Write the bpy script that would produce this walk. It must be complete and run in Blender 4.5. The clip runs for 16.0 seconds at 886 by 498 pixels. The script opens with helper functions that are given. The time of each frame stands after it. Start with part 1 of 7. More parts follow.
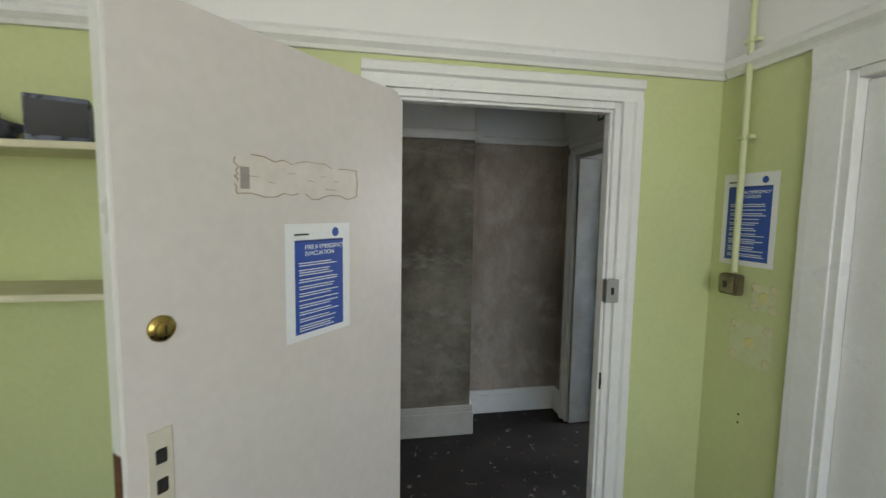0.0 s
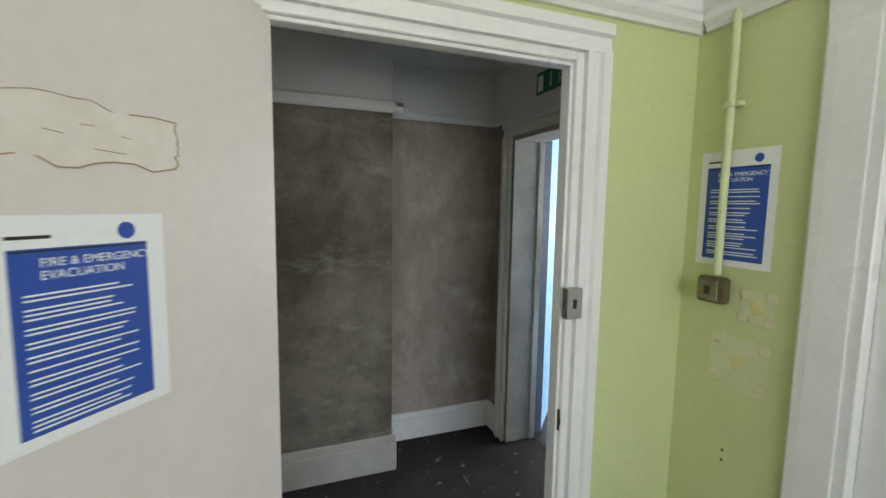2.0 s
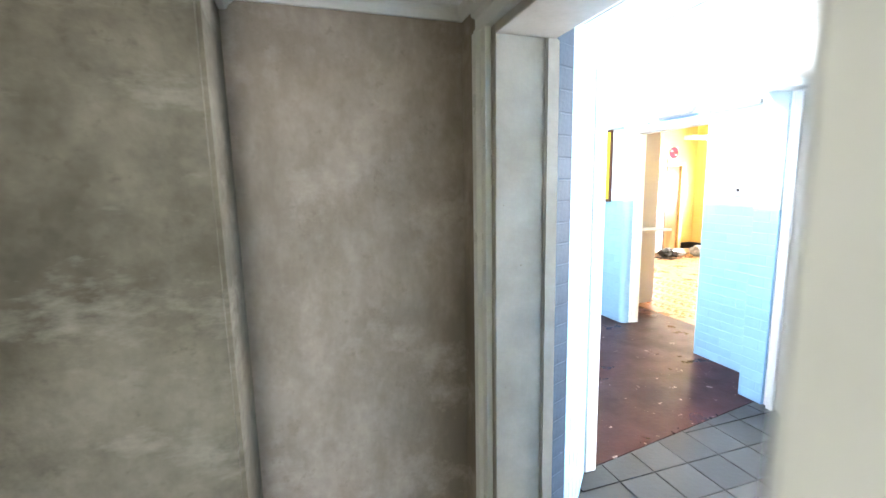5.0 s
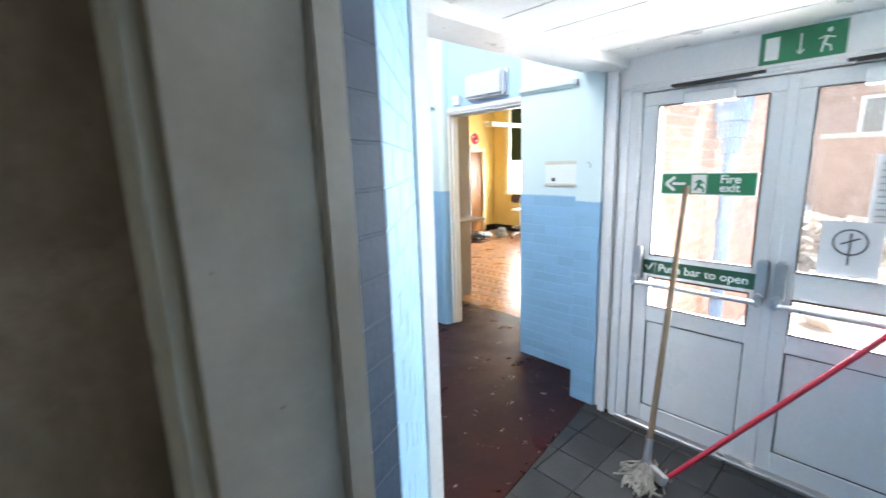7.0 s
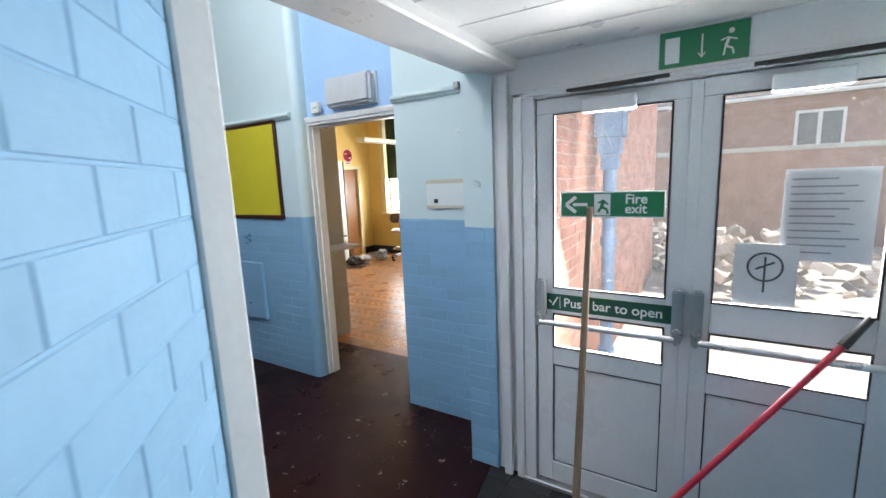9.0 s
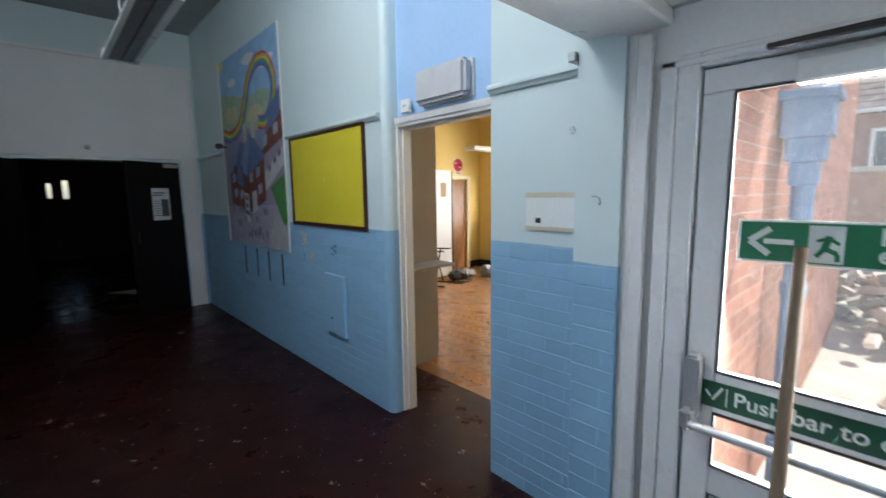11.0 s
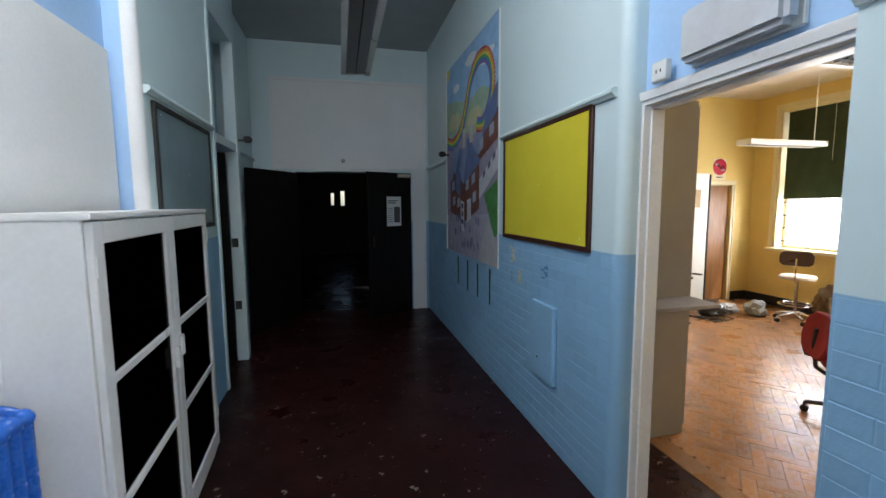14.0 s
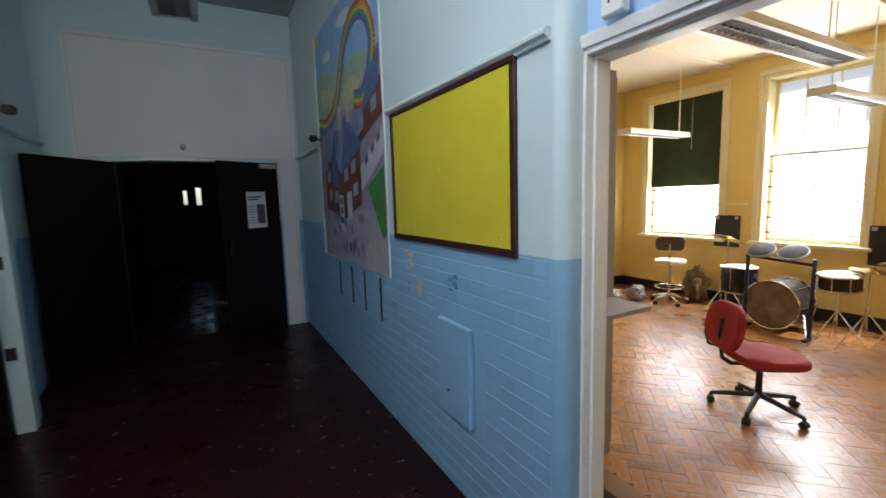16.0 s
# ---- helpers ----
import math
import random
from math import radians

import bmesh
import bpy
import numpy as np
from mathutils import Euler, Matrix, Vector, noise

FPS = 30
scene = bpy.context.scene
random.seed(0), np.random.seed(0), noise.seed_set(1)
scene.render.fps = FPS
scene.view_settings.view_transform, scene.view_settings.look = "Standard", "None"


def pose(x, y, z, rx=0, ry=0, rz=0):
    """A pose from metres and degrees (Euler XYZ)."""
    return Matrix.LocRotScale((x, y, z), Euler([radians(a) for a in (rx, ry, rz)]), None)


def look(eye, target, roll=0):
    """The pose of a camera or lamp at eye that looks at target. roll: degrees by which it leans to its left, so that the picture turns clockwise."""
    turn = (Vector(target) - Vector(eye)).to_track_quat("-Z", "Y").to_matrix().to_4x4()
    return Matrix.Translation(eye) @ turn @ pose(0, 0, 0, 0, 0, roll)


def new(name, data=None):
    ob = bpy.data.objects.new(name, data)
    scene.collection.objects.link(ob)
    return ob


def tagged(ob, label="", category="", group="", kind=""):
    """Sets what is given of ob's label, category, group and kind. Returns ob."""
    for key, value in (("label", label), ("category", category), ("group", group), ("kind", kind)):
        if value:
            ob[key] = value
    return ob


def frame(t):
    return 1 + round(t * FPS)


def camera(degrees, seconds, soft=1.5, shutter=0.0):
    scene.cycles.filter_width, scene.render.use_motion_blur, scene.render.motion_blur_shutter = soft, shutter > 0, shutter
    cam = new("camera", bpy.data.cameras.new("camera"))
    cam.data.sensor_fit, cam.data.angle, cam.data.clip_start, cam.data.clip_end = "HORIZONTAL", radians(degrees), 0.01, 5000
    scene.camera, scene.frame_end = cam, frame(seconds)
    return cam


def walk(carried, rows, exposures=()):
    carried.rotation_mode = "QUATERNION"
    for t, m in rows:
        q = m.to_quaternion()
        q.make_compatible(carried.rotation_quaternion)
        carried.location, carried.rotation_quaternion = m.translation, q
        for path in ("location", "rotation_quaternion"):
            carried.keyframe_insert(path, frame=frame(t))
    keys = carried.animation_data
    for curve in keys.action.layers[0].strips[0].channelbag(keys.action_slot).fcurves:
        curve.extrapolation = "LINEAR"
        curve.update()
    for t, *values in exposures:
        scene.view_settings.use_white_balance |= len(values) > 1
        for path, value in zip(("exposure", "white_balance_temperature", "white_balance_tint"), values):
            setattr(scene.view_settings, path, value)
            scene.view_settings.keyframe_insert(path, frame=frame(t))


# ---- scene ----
cam = camera(92.1, 16.0, shutter=0.4)
PATH = [
    (0, (0.014, 0.293, 1.633), (0.373, 2.253, 1.454), 0.9),
    (0.5, (-0.018, 0.444, 1.639), (0.526, 2.36, 1.456), -0.3),
    (1, (-0.034, 0.547, 1.637), (0.616, 2.429, 1.453), -0.3),
    (1.5, (0.019, 0.641, 1.618), (0.726, 2.498, 1.396), -0.1),
    (2, (0.173, 0.81, 1.612), (0.873, 2.673, 1.409), 0.9),
    (2.5, (0.338, 1.003, 1.615), (1.006, 2.874, 1.383), 2.2),
    (3, (0.402, 1.167, 1.598), (1.125, 3.013, 1.336), 2.5),
    (3.2, (0.431, 1.272, 1.596), (1.179, 3.109, 1.34), 2.1),
    (4.3, (0.78, 1.71, 1.59), (1.44, 3.58, 1.31), 0.6),
    (5.0, (0.985, 1.985, 1.575), (1.585, 3.87, 1.28), -1.2),
    (5.5, (1.11, 2.13, 1.566), (1.669, 4.025, 1.255), -2.0),
    (6, (1.171, 2.395, 1.555), (1.981, 4.19, 1.21), -3.4),
    (6.5, (1.292, 2.568, 1.582), (2.292, 4.258, 1.202), -2.3),
    (7, (1.471, 2.705, 1.623), (2.789, 4.159, 1.236), -1.8),
    (7.5, (1.574, 2.786, 1.63), (3.079, 4.049, 1.256), -1.5),
    (8, (1.674, 2.899, 1.639), (3.311, 3.999, 1.307), -2.0),
    (8.2, (1.704, 2.935, 1.642), (3.383, 3.971, 1.312), -2.5),
    (10.3, (2.383, 3.269, 1.612), (4.01, 4.394, 1.315), -1.2),
    (10.5, (2.402, 3.3, 1.621), (3.971, 4.502, 1.315), -2.0),
    (11, (2.526, 3.342, 1.629), (3.878, 4.792, 1.367), -0.8),
    (11.5, (2.634, 3.336, 1.643), (3.751, 4.983, 1.443), 0.1),
    (12, (2.701, 3.356, 1.633), (3.641, 5.104, 1.386), -0.1),
    (12.5, (2.754, 3.45, 1.615), (3.562, 5.26, 1.342), -0.1),
    (13, (2.818, 3.629, 1.615), (3.519, 5.482, 1.338), 0.1),
    (13.5, (2.878, 3.777, 1.613), (3.483, 5.66, 1.316), 0.1),
    (14, (2.957, 3.964, 1.622), (3.419, 5.899, 1.414), -0.4),
    (14.5, (3.023, 4.07, 1.627), (3.494, 6.003, 1.416), 0.4),
    (15, (3.055, 4.229, 1.605), (3.635, 6.13, 1.378), 0.5),
    (15.5, (3.096, 4.483, 1.623), (3.869, 6.314, 1.407), -2.0),
    (16, (3.181, 4.668, 1.605), (4.139, 6.408, 1.366), -1.7),
]
EXPOSURES = [(0, 1.3), (1.0, 1.45), (2.0, 1.62), (2.6, 1.85), (3.2, 1.9), (5.3, 3.1), (5.6, 2.95), (6.0, 2.4), (6.6, 1.8), (7.2, 1.3), (8.2, 0.85), (10.3, 0.3), (12, 0.4), (16, 0.4)]
walk(cam, [(t, look(eye, target, roll)) for t, eye, target, roll in PATH], EXPOSURES)

# ---- light ----
world = bpy.data.worlds.new("sky")
scene.world = world
world.use_nodes = True
_wn = world.node_tree.nodes
_sky = _wn.new("ShaderNodeTexSky")
_sky.sky_type, _sky.sun_disc = "NISHITA", False
SUN_EL, SUN_AZ = 54.0, 142.0          # azimuth clockwise from +y
_sky.sun_elevation, _sky.sun_rotation = radians(SUN_EL), radians(SUN_AZ)
world.node_tree.links.new(_sky.outputs[0], _wn["Background"].inputs[0])
_wn["Background"].inputs[1].default_value = 0.15
sun = new("sun", bpy.data.lights.new("sun", "SUN"))
sun.data.energy, sun.data.angle, sun.data.color = 5.0, radians(0.5), (1.0, 0.95, 0.86)
_sd = Vector((math.sin(radians(SUN_AZ)) * math.cos(radians(SUN_EL)), math.cos(radians(SUN_AZ)) * math.cos(radians(SUN_EL)), math.sin(radians(SUN_EL))))
sun.matrix_world = look(_sd * 30, (0, 0, 0))


def skylight_lamp(name, eye, target, w, h, watts, colour=(0.98, 0.985, 1.0)):
    """Daylight in an opening, seen or added."""
    la = new(name, bpy.data.lights.new(name, "AREA"))
    la.data.shape, la.data.size, la.data.size_y, la.data.energy, la.data.color = "RECTANGLE", w, h, watts, colour
    la.matrix_world = look(eye, target)
    return la


# source added behind the starting point to light the green room
skylight_lamp("added_daylight_green_room", (0.14, -1.82, 1.75), (0.14, 1.8, 1.4), 1.6, 1.5, 15)
skylight_lamp("daylight_fire_doors", (4.42, 3.1, 1.40), (3.1, 3.1, 0.45), 1.25, 1.2, 84)
# unseen source added under the ceiling to brighten the corridor's right wall
skylight_lamp("added_roof_light", (2.35, 5.2, 3.72), (4.3, 6.7, 1.2), 1.0, 1.3, 44)
skylight_lamp("daylight_window_1", (9.885, 8.78, 1.30), (5.0, 7.6, 0.2), 1.05, 0.75, 42)
skylight_lamp("daylight_window_2", (9.885, 7.17, 1.97), (5.0, 6.8, 0.2), 0.98, 2.0, 88)
# the third window is unseen, added for light near the doorway
skylight_lamp("added_window_3_light", (9.885, 5.5, 1.97), (5.0, 5.9, 0.2), 0.98, 2.0, 15)


# ---- materials ----
MATS = {}


def _mix(nt, fac, a, b, blend="MIX"):
    n = nt.nodes.new("ShaderNodeMix")
    n.data_type, n.blend_type = "RGBA", blend
    for sock, v in ((0, fac), (6, a), (7, b)):
        if hasattr(v, "is_linked"):
            nt.links.new(v, n.inputs[sock])
        elif sock == 0:
            n.inputs[0].default_value = v
        else:
            n.inputs[sock].default_value = (*v, 1)
    return n.outputs[2]


def _noise(nt, scale, detail=4.0, rough=0.6, stretch=(1, 1, 1), lo=0.35, hi=0.65):
    co = nt.nodes.new("ShaderNodeTexCoord")
    mp = nt.nodes.new("ShaderNodeMapping")
    mp.inputs[3].default_value = stretch
    tx = nt.nodes.new("ShaderNodeTexNoise")
    tx.inputs["Scale"].default_value, tx.inputs["Detail"].default_value, tx.inputs["Roughness"].default_value = scale, detail, rough
    ra = nt.nodes.new("ShaderNodeMapRange")
    ra.inputs[1].default_value, ra.inputs[2].default_value = lo, hi
    nt.links.new(co.outputs["Object"], mp.inputs[0])
    nt.links.new(mp.outputs[0], tx.inputs[0])
    nt.links.new(tx.outputs[0], ra.inputs[0])
    return ra.outputs[0], tx.outputs[0]


def surf(name, base, second=None, scale=3.0, amount=0.5, grain=60.0, rough=0.6, bump=0.15, metal=0.0, stretch=(1, 1, 1), spots=None, spot_scale=25.0, spot_lo=0.62, vary=0.0, spec=0.5, rough_vary=0.12, coat=0.0, fine_mix=0.10):
    """A worn surface: base and second colour in large patches, fine grain, sharp-edged spots, and relief."""
    if name in MATS:
        return MATS[name]
    m = bpy.data.materials.new(name)
    m.use_nodes = True
    nt = m.node_tree
    bs = nt.nodes["Principled BSDF"]
    second = second or tuple(c * 0.86 for c in base)
    big, _ = _noise(nt, scale, 5.0, 0.62, stretch)
    fine, fraw = _noise(nt, grain, 3.0, 0.6, stretch)
    ma = nt.nodes.new("ShaderNodeMath")
    ma.operation = "MULTIPLY"
    ma.inputs[1].default_value = amount
    nt.links.new(big, ma.inputs[0])
    col = _mix(nt, ma.outputs[0], base, second)
    mb = nt.nodes.new("ShaderNodeMath")
    mb.operation = "MULTIPLY"
    mb.inputs[1].default_value = fine_mix
    nt.links.new(fine, mb.inputs[0])
    col = _mix(nt, mb.outputs[0], col, tuple(c * 0.55 for c in base))
    if spots:
        sp, _ = _noise(nt, spot_scale, 4.0, 0.7, stretch, spot_lo, spot_lo + 0.03)
        col = _mix(nt, sp, col, spots)
    if vary:
        oi = nt.nodes.new("ShaderNodeObjectInfo")
        hs = nt.nodes.new("ShaderNodeHueSaturation")
        mr = nt.nodes.new("ShaderNodeMapRange")
        mr.inputs[3].default_value, mr.inputs[4].default_value = 1 - vary, 1 + vary
        ad = nt.nodes.new("ShaderNodeMath")
        ad.operation = "FRACT"
        ge = nt.nodes.new("ShaderNodeNewGeometry")
        sm = nt.nodes.new("ShaderNodeMath")
        nt.links.new(oi.outputs["Random"], sm.inputs[0])
        nt.links.new(ge.outputs["Random Per Island"], sm.inputs[1])
        nt.links.new(sm.outputs[0], ad.inputs[0])
        nt.links.new(ad.outputs[0], mr.inputs[0])
        nt.links.new(mr.outputs[0], hs.inputs["Value"])
        nt.links.new(col, hs.inputs["Color"])
        col = hs.outputs[0]
    nt.links.new(col, bs.inputs["Base Color"])
    rr = nt.nodes.new("ShaderNodeMapRange")
    rr.inputs[3].default_value, rr.inputs[4].default_value = max(0.03, rough - rough_vary), min(1, rough + rough_vary)
    nt.links.new(big, rr.inputs[0])
    nt.links.new(rr.outputs[0], bs.inputs["Roughness"])
    bs.inputs["Metallic"].default_value = metal
    bs.inputs["Specular IOR Level"].default_value = spec
    bs.inputs["Coat Weight"].default_value = coat
    if bump:
        bp = nt.nodes.new("ShaderNodeBump")
        bp.inputs["Strength"].default_value, bp.inputs["Distance"].default_value = bump, 0.004
        nt.links.new(fraw, bp.inputs["Height"])
        nt.links.new(bp.outputs[0], bs.inputs["Normal"])
    MATS[name] = m
    return m


def two_tone(name, low, high, split, top=None, top_split=9.0, rough=0.55, bump=0.2):
    """Wall paint in bands: low up to the dado line, high above it, top above a rail."""
    m = surf(name, low, tuple(c * 0.84 for c in low), 1.3, 0.6, 45, rough, bump)
    nt = m.node_tree
    bs = nt.nodes["Principled BSDF"]
    ge = nt.nodes.new("ShaderNodeNewGeometry")
    sx = nt.nodes.new("ShaderNodeSeparateXYZ")
    nt.links.new(ge.outputs["Position"], sx.inputs[0])
    wob, wraw = _noise(nt, 9.0, 3, 0.6)
    wm = nt.nodes.new("ShaderNodeMath")
    wm.operation = "MULTIPLY_ADD"
    wm.inputs[1].default_value = 0.012
    nt.links.new(wraw, wm.inputs[0])
    nt.links.new(sx.outputs[2], wm.inputs[2])
    old = bs.inputs["Base Color"].links[0].from_socket
    for colour, z in ((high, split), (top, top_split)):
        if not colour:
            continue
        st = nt.nodes.new("ShaderNodeMapRange")
        st.inputs[1].default_value, st.inputs[2].default_value = z, z + 0.004
        nt.links.new(wm.outputs[0], st.inputs[0])
        hi, _ = _noise(nt, 1.1, 5, 0.65)
        hm = nt.nodes.new("ShaderNodeMath")
        hm.operation = "MULTIPLY"
        hm.inputs[1].default_value = 0.5
        nt.links.new(hi, hm.inputs[0])
        band = _mix(nt, hm.outputs[0], colour, tuple(c * 0.88 for c in colour))
        old = _mix(nt, st.outputs[0], old, band)
    nt.links.new(old, bs.inputs["Base Color"])
    return m


def glass(name, rough=0.02, tint=(1, 1, 1), mirror=0.06, veil=0.0):
    """A pane: mostly clear, a weak mirror, and an added hazy film that scatters light from both sides."""
    if name in MATS:
        return MATS[name]
    m = bpy.data.materials.new(name)
    m.use_nodes = True
    nt = m.node_tree
    nt.nodes.clear()
    out, tr, gl, tl, mx, md = (nt.nodes.new(k) for k in ("ShaderNodeOutputMaterial", "ShaderNodeBsdfTransparent", "ShaderNodeBsdfGlossy", "ShaderNodeBsdfTranslucent", "ShaderNodeMixShader", "ShaderNodeMixShader"))
    tr.inputs[0].default_value = (*tint, 1)
    gl.inputs["Roughness"].default_value = rough
    tl.inputs[0].default_value = (0.85, 0.85, 0.83, 1)
    mx.inputs[0].default_value, md.inputs[0].default_value = mirror, veil
    nt.links.new(tr.outputs[0], mx.inputs[1])
    nt.links.new(gl.outputs[0], mx.inputs[2])
    nt.links.new(mx.outputs[0], md.inputs[1])
    nt.links.new(tl.outputs[0], md.inputs[2])
    nt.links.new(md.outputs[0], out.inputs[0])
    MATS[name] = m
    return m


def frosted(name, scatter=0.88):
    """Obscured window glass: it scatters most of the daylight and lets some straight through."""
    m = bpy.data.materials.new(name)
    m.use_nodes = True
    nt = m.node_tree
    nt.nodes.clear()
    out, tr, tl, mx = (nt.nodes.new(k) for k in ("ShaderNodeOutputMaterial", "ShaderNodeBsdfTransparent", "ShaderNodeBsdfTranslucent", "ShaderNodeMixShader"))
    tl.inputs[0].default_value = (0.9, 0.92, 0.94, 1)
    mx.inputs[0].default_value = scatter
    nt.links.new(tr.outputs[0], mx.inputs[1])
    nt.links.new(tl.outputs[0], mx.inputs[2])
    nt.links.new(mx.outputs[0], out.inputs[0])
    return m


def stained(name, light, dark, pale, scale, smear, streak, bump=0.5):
    """Old plaster: large dark blooms, finer smears across them, pale rubbed patches and fine grit."""
    m = surf(name, light, dark, scale, 0.25, 30, 0.88, bump, fine_mix=0.25)
    nt = m.node_tree
    bs = nt.nodes["Principled BSDF"]
    col = bs.inputs["Base Color"].links[0].from_socket
    for sc, stretch, lo, hi, tone, amount in ((scale, (1, 1, streak * 0.6), 0.44, 0.60, dark, 0.85), (smear, (1, 1, streak), 0.45, 0.66, dark, 0.55), (smear * 0.8, (1, 1, streak * 1.6), 0.54, 0.68, pale, 0.6), (smear * 5, (1, 1, 1), 0.60, 0.70, dark, 0.4)):
        f, _ = _noise(nt, sc, 6.0, 0.68, stretch, lo, hi)
        k = nt.nodes.new("ShaderNodeMath")
        k.operation = "MULTIPLY"
        k.inputs[1].default_value = amount
        nt.links.new(f, k.inputs[0])
        col = _mix(nt, k.outputs[0], col, tone)
    nt.links.new(col, bs.inputs["Base Color"])
    return m


FROST = frosted("obscured_window_glass")
WIRED = frosted("added_roof_glass", 1.0)
WHITE = surf("white_gloss_paint", (0.80, 0.80, 0.79), (0.70, 0.69, 0.66), 4, 0.45, 50, 0.38, 0.12, spots=(0.42, 0.38, 0.32), spot_scale=38, spot_lo=0.74)
WHITE_WALL = surf("white_wall_paint", (0.80, 0.80, 0.80), (0.70, 0.70, 0.70), 1.2, 0.5, 70, 0.75, 0.2)
CEIL_GREY = surf("ceiling_white_paint", (0.72, 0.73, 0.73), (0.6, 0.61, 0.62), 1.2, 0.5, 60, 0.8, 0.15)
GREEN_WALL = two_tone("lime_green_wall_paint", (0.60, 0.645, 0.33), (0.82, 0.81, 0.80), 2.215, rough=0.5)
LEAF_PAINT = surf("cream_door_paint", (0.66, 0.615, 0.585), (0.59, 0.55, 0.52), 1.5, 0.5, 30, 0.42, 0.06)
PLASTER = stained("stained_damp_plaster", (0.44, 0.37, 0.315), (0.20, 0.165, 0.13), (0.50, 0.43, 0.375), 1.3, 4.0, 0.7)
MOULD = stained("mouldy_olive_plaster", (0.24, 0.216, 0.168), (0.075, 0.066, 0.046), (0.32, 0.30, 0.25), 1.1, 3.0, 1.5)
BLUE_WALL = two_tone("blue_and_pale_wall_paint", (0.27, 0.48, 0.68), (0.62, 0.75, 0.77), 1.372, rough=0.5)
BLUE_BRICK = surf("blue_painted_brick", (0.27, 0.48, 0.68), (0.22, 0.41, 0.61), 2.0, 0.6, 40, 0.6, 0.3, spec=0.3, spots=(0.55, 0.66, 0.74), spot_scale=30, spot_lo=0.73, vary=0.05)
PALE_BLUE = surf("sky_blue_paint", (0.40, 0.60, 0.86), (0.34, 0.53, 0.80), 1.5, 0.5, 40, 0.5, 0.15)
# slate-blue paint, darkened to carry the shade of the side facing away
SHADED_ROUGH_BLUE = surf("shaded_slate_blue_rough_paint", (0.05, 0.078, 0.118), (0.026, 0.04, 0.065), 2.5, 0.8, 25, 0.75, 0.6, spec=0.2, spots=(0.13, 0.19, 0.27), spot_scale=12, spot_lo=0.66)
RED_FLOOR = surf("worn_red_floor_paint", (0.026, 0.0042, 0.0038), (0.010, 0.0025, 0.0022), 2.2, 0.8, 30, 0.36, 0.25, spec=0.2, spots=(0.24, 0.20, 0.185), spot_scale=11, spot_lo=0.64)
BLACK_FLOOR = surf("dirty_black_floor", (0.016, 0.015, 0.015), (0.040, 0.036, 0.034), 4.0, 0.8, 30, 0.6, 0.3, spec=0.12, spots=(0.15, 0.135, 0.12), spot_scale=11, spot_lo=0.63)
TILE = surf("black_quarry_tile", (0.018, 0.019, 0.020), (0.038, 0.038, 0.038), 5.0, 0.7, 40, 0.40, 0.25, vary=0.25, spec=0.3, spots=(0.3, 0.29, 0.28), spot_scale=22, spot_lo=0.72)
PARQUET = surf("worn_oak_parquet", (0.34, 0.155, 0.055), (0.22, 0.095, 0.032), 3.0, 0.6, 30, 0.34, 0.18, stretch=(1, 1, 1), vary=0.28)
YELLOW_WALL = two_tone("mustard_yellow_wall_paint", (0.76, 0.57, 0.20), (0.76, 0.57, 0.20), 1.0, rough=0.55)
# black paint of real parts, and the darkness of the hall and store
BLACK = surf("matt_black_paint_and_dark", (0.014, 0.014, 0.014), (0.028, 0.026, 0.024), 3, 0.6, 40, 0.55, 0.15)
# black door colour, deepened to hold the darkness of the far end
DARK_DOOR = surf("black_door_and_dark", (0.004, 0.003, 0.003), (0.007, 0.005, 0.005), 3, 0.6, 30, 0.6, 0.1, stretch=(4, 4, 1), spec=0.2)
BOARD_YELLOW = surf("yellow_felt", (0.66, 0.57, 0.030), (0.60, 0.51, 0.025), 3, 0.5, 140, 0.9, 0.3)
BOARD_GREY = surf("blue_grey_felt", (0.17, 0.235, 0.26), (0.14, 0.20, 0.22), 3, 0.5, 140, 0.9, 0.3)
MAHOGANY = surf("dark_red_wood", (0.055, 0.016, 0.010), (0.035, 0.010, 0.007), 6, 0.7, 60, 0.4, 0.15, stretch=(1, 1, 1))
STEEL = surf("grey_metal", (0.45, 0.46, 0.47), (0.36, 0.37, 0.38), 6, 0.5, 80, 0.38, 0.05, metal=0.8)
CHROME = surf("chrome", (0.75, 0.75, 0.76), (0.6, 0.6, 0.6), 8, 0.4, 90, 0.16, 0.02, metal=1.0)
BRASS = surf("tarnished_brass", (0.42, 0.31, 0.09), (0.28, 0.20, 0.06), 30, 0.7, 150, 0.35, 0.1, metal=1.0)
ALU = surf("white_coated_aluminium", (0.74, 0.75, 0.76), (0.64, 0.65, 0.66), 3, 0.4, 60, 0.35, 0.05, spots=(0.35, 0.34, 0.33), spot_scale=30, spot_lo=0.76)
RUBBER = surf("black_rubber", (0.02, 0.02, 0.02), (0.03, 0.03, 0.03), 10, 0.5, 80, 0.7, 0.1)
# the film puts a faint pale haze over the view outside
GLASS = glass("window_glass", veil=0.005)
PAPER = surf("white_paper", (0.78, 0.79, 0.80), (0.72, 0.73, 0.74), 5, 0.4, 90, 0.6, 0.03)
POSTER_BLUE = surf("blue_print", (0.022, 0.075, 0.36), (0.02, 0.06, 0.31), 5, 0.4, 90, 0.45, 0.02)
SIGN_GREEN = surf("sign_green", (0.015, 0.20, 0.085), (0.012, 0.17, 0.07), 5, 0.4, 90, 0.35, 0.02)
SIGN_WHITE = surf("sign_white", (0.80, 0.82, 0.80), (0.74, 0.76, 0.74), 5, 0.3, 90, 0.4, 0.02)
WOOD = surf("weathered_wood_pole", (0.24, 0.17, 0.11), (0.16, 0.11, 0.07), 6, 0.7, 50, 0.65, 0.3, stretch=(6, 6, 0.6))
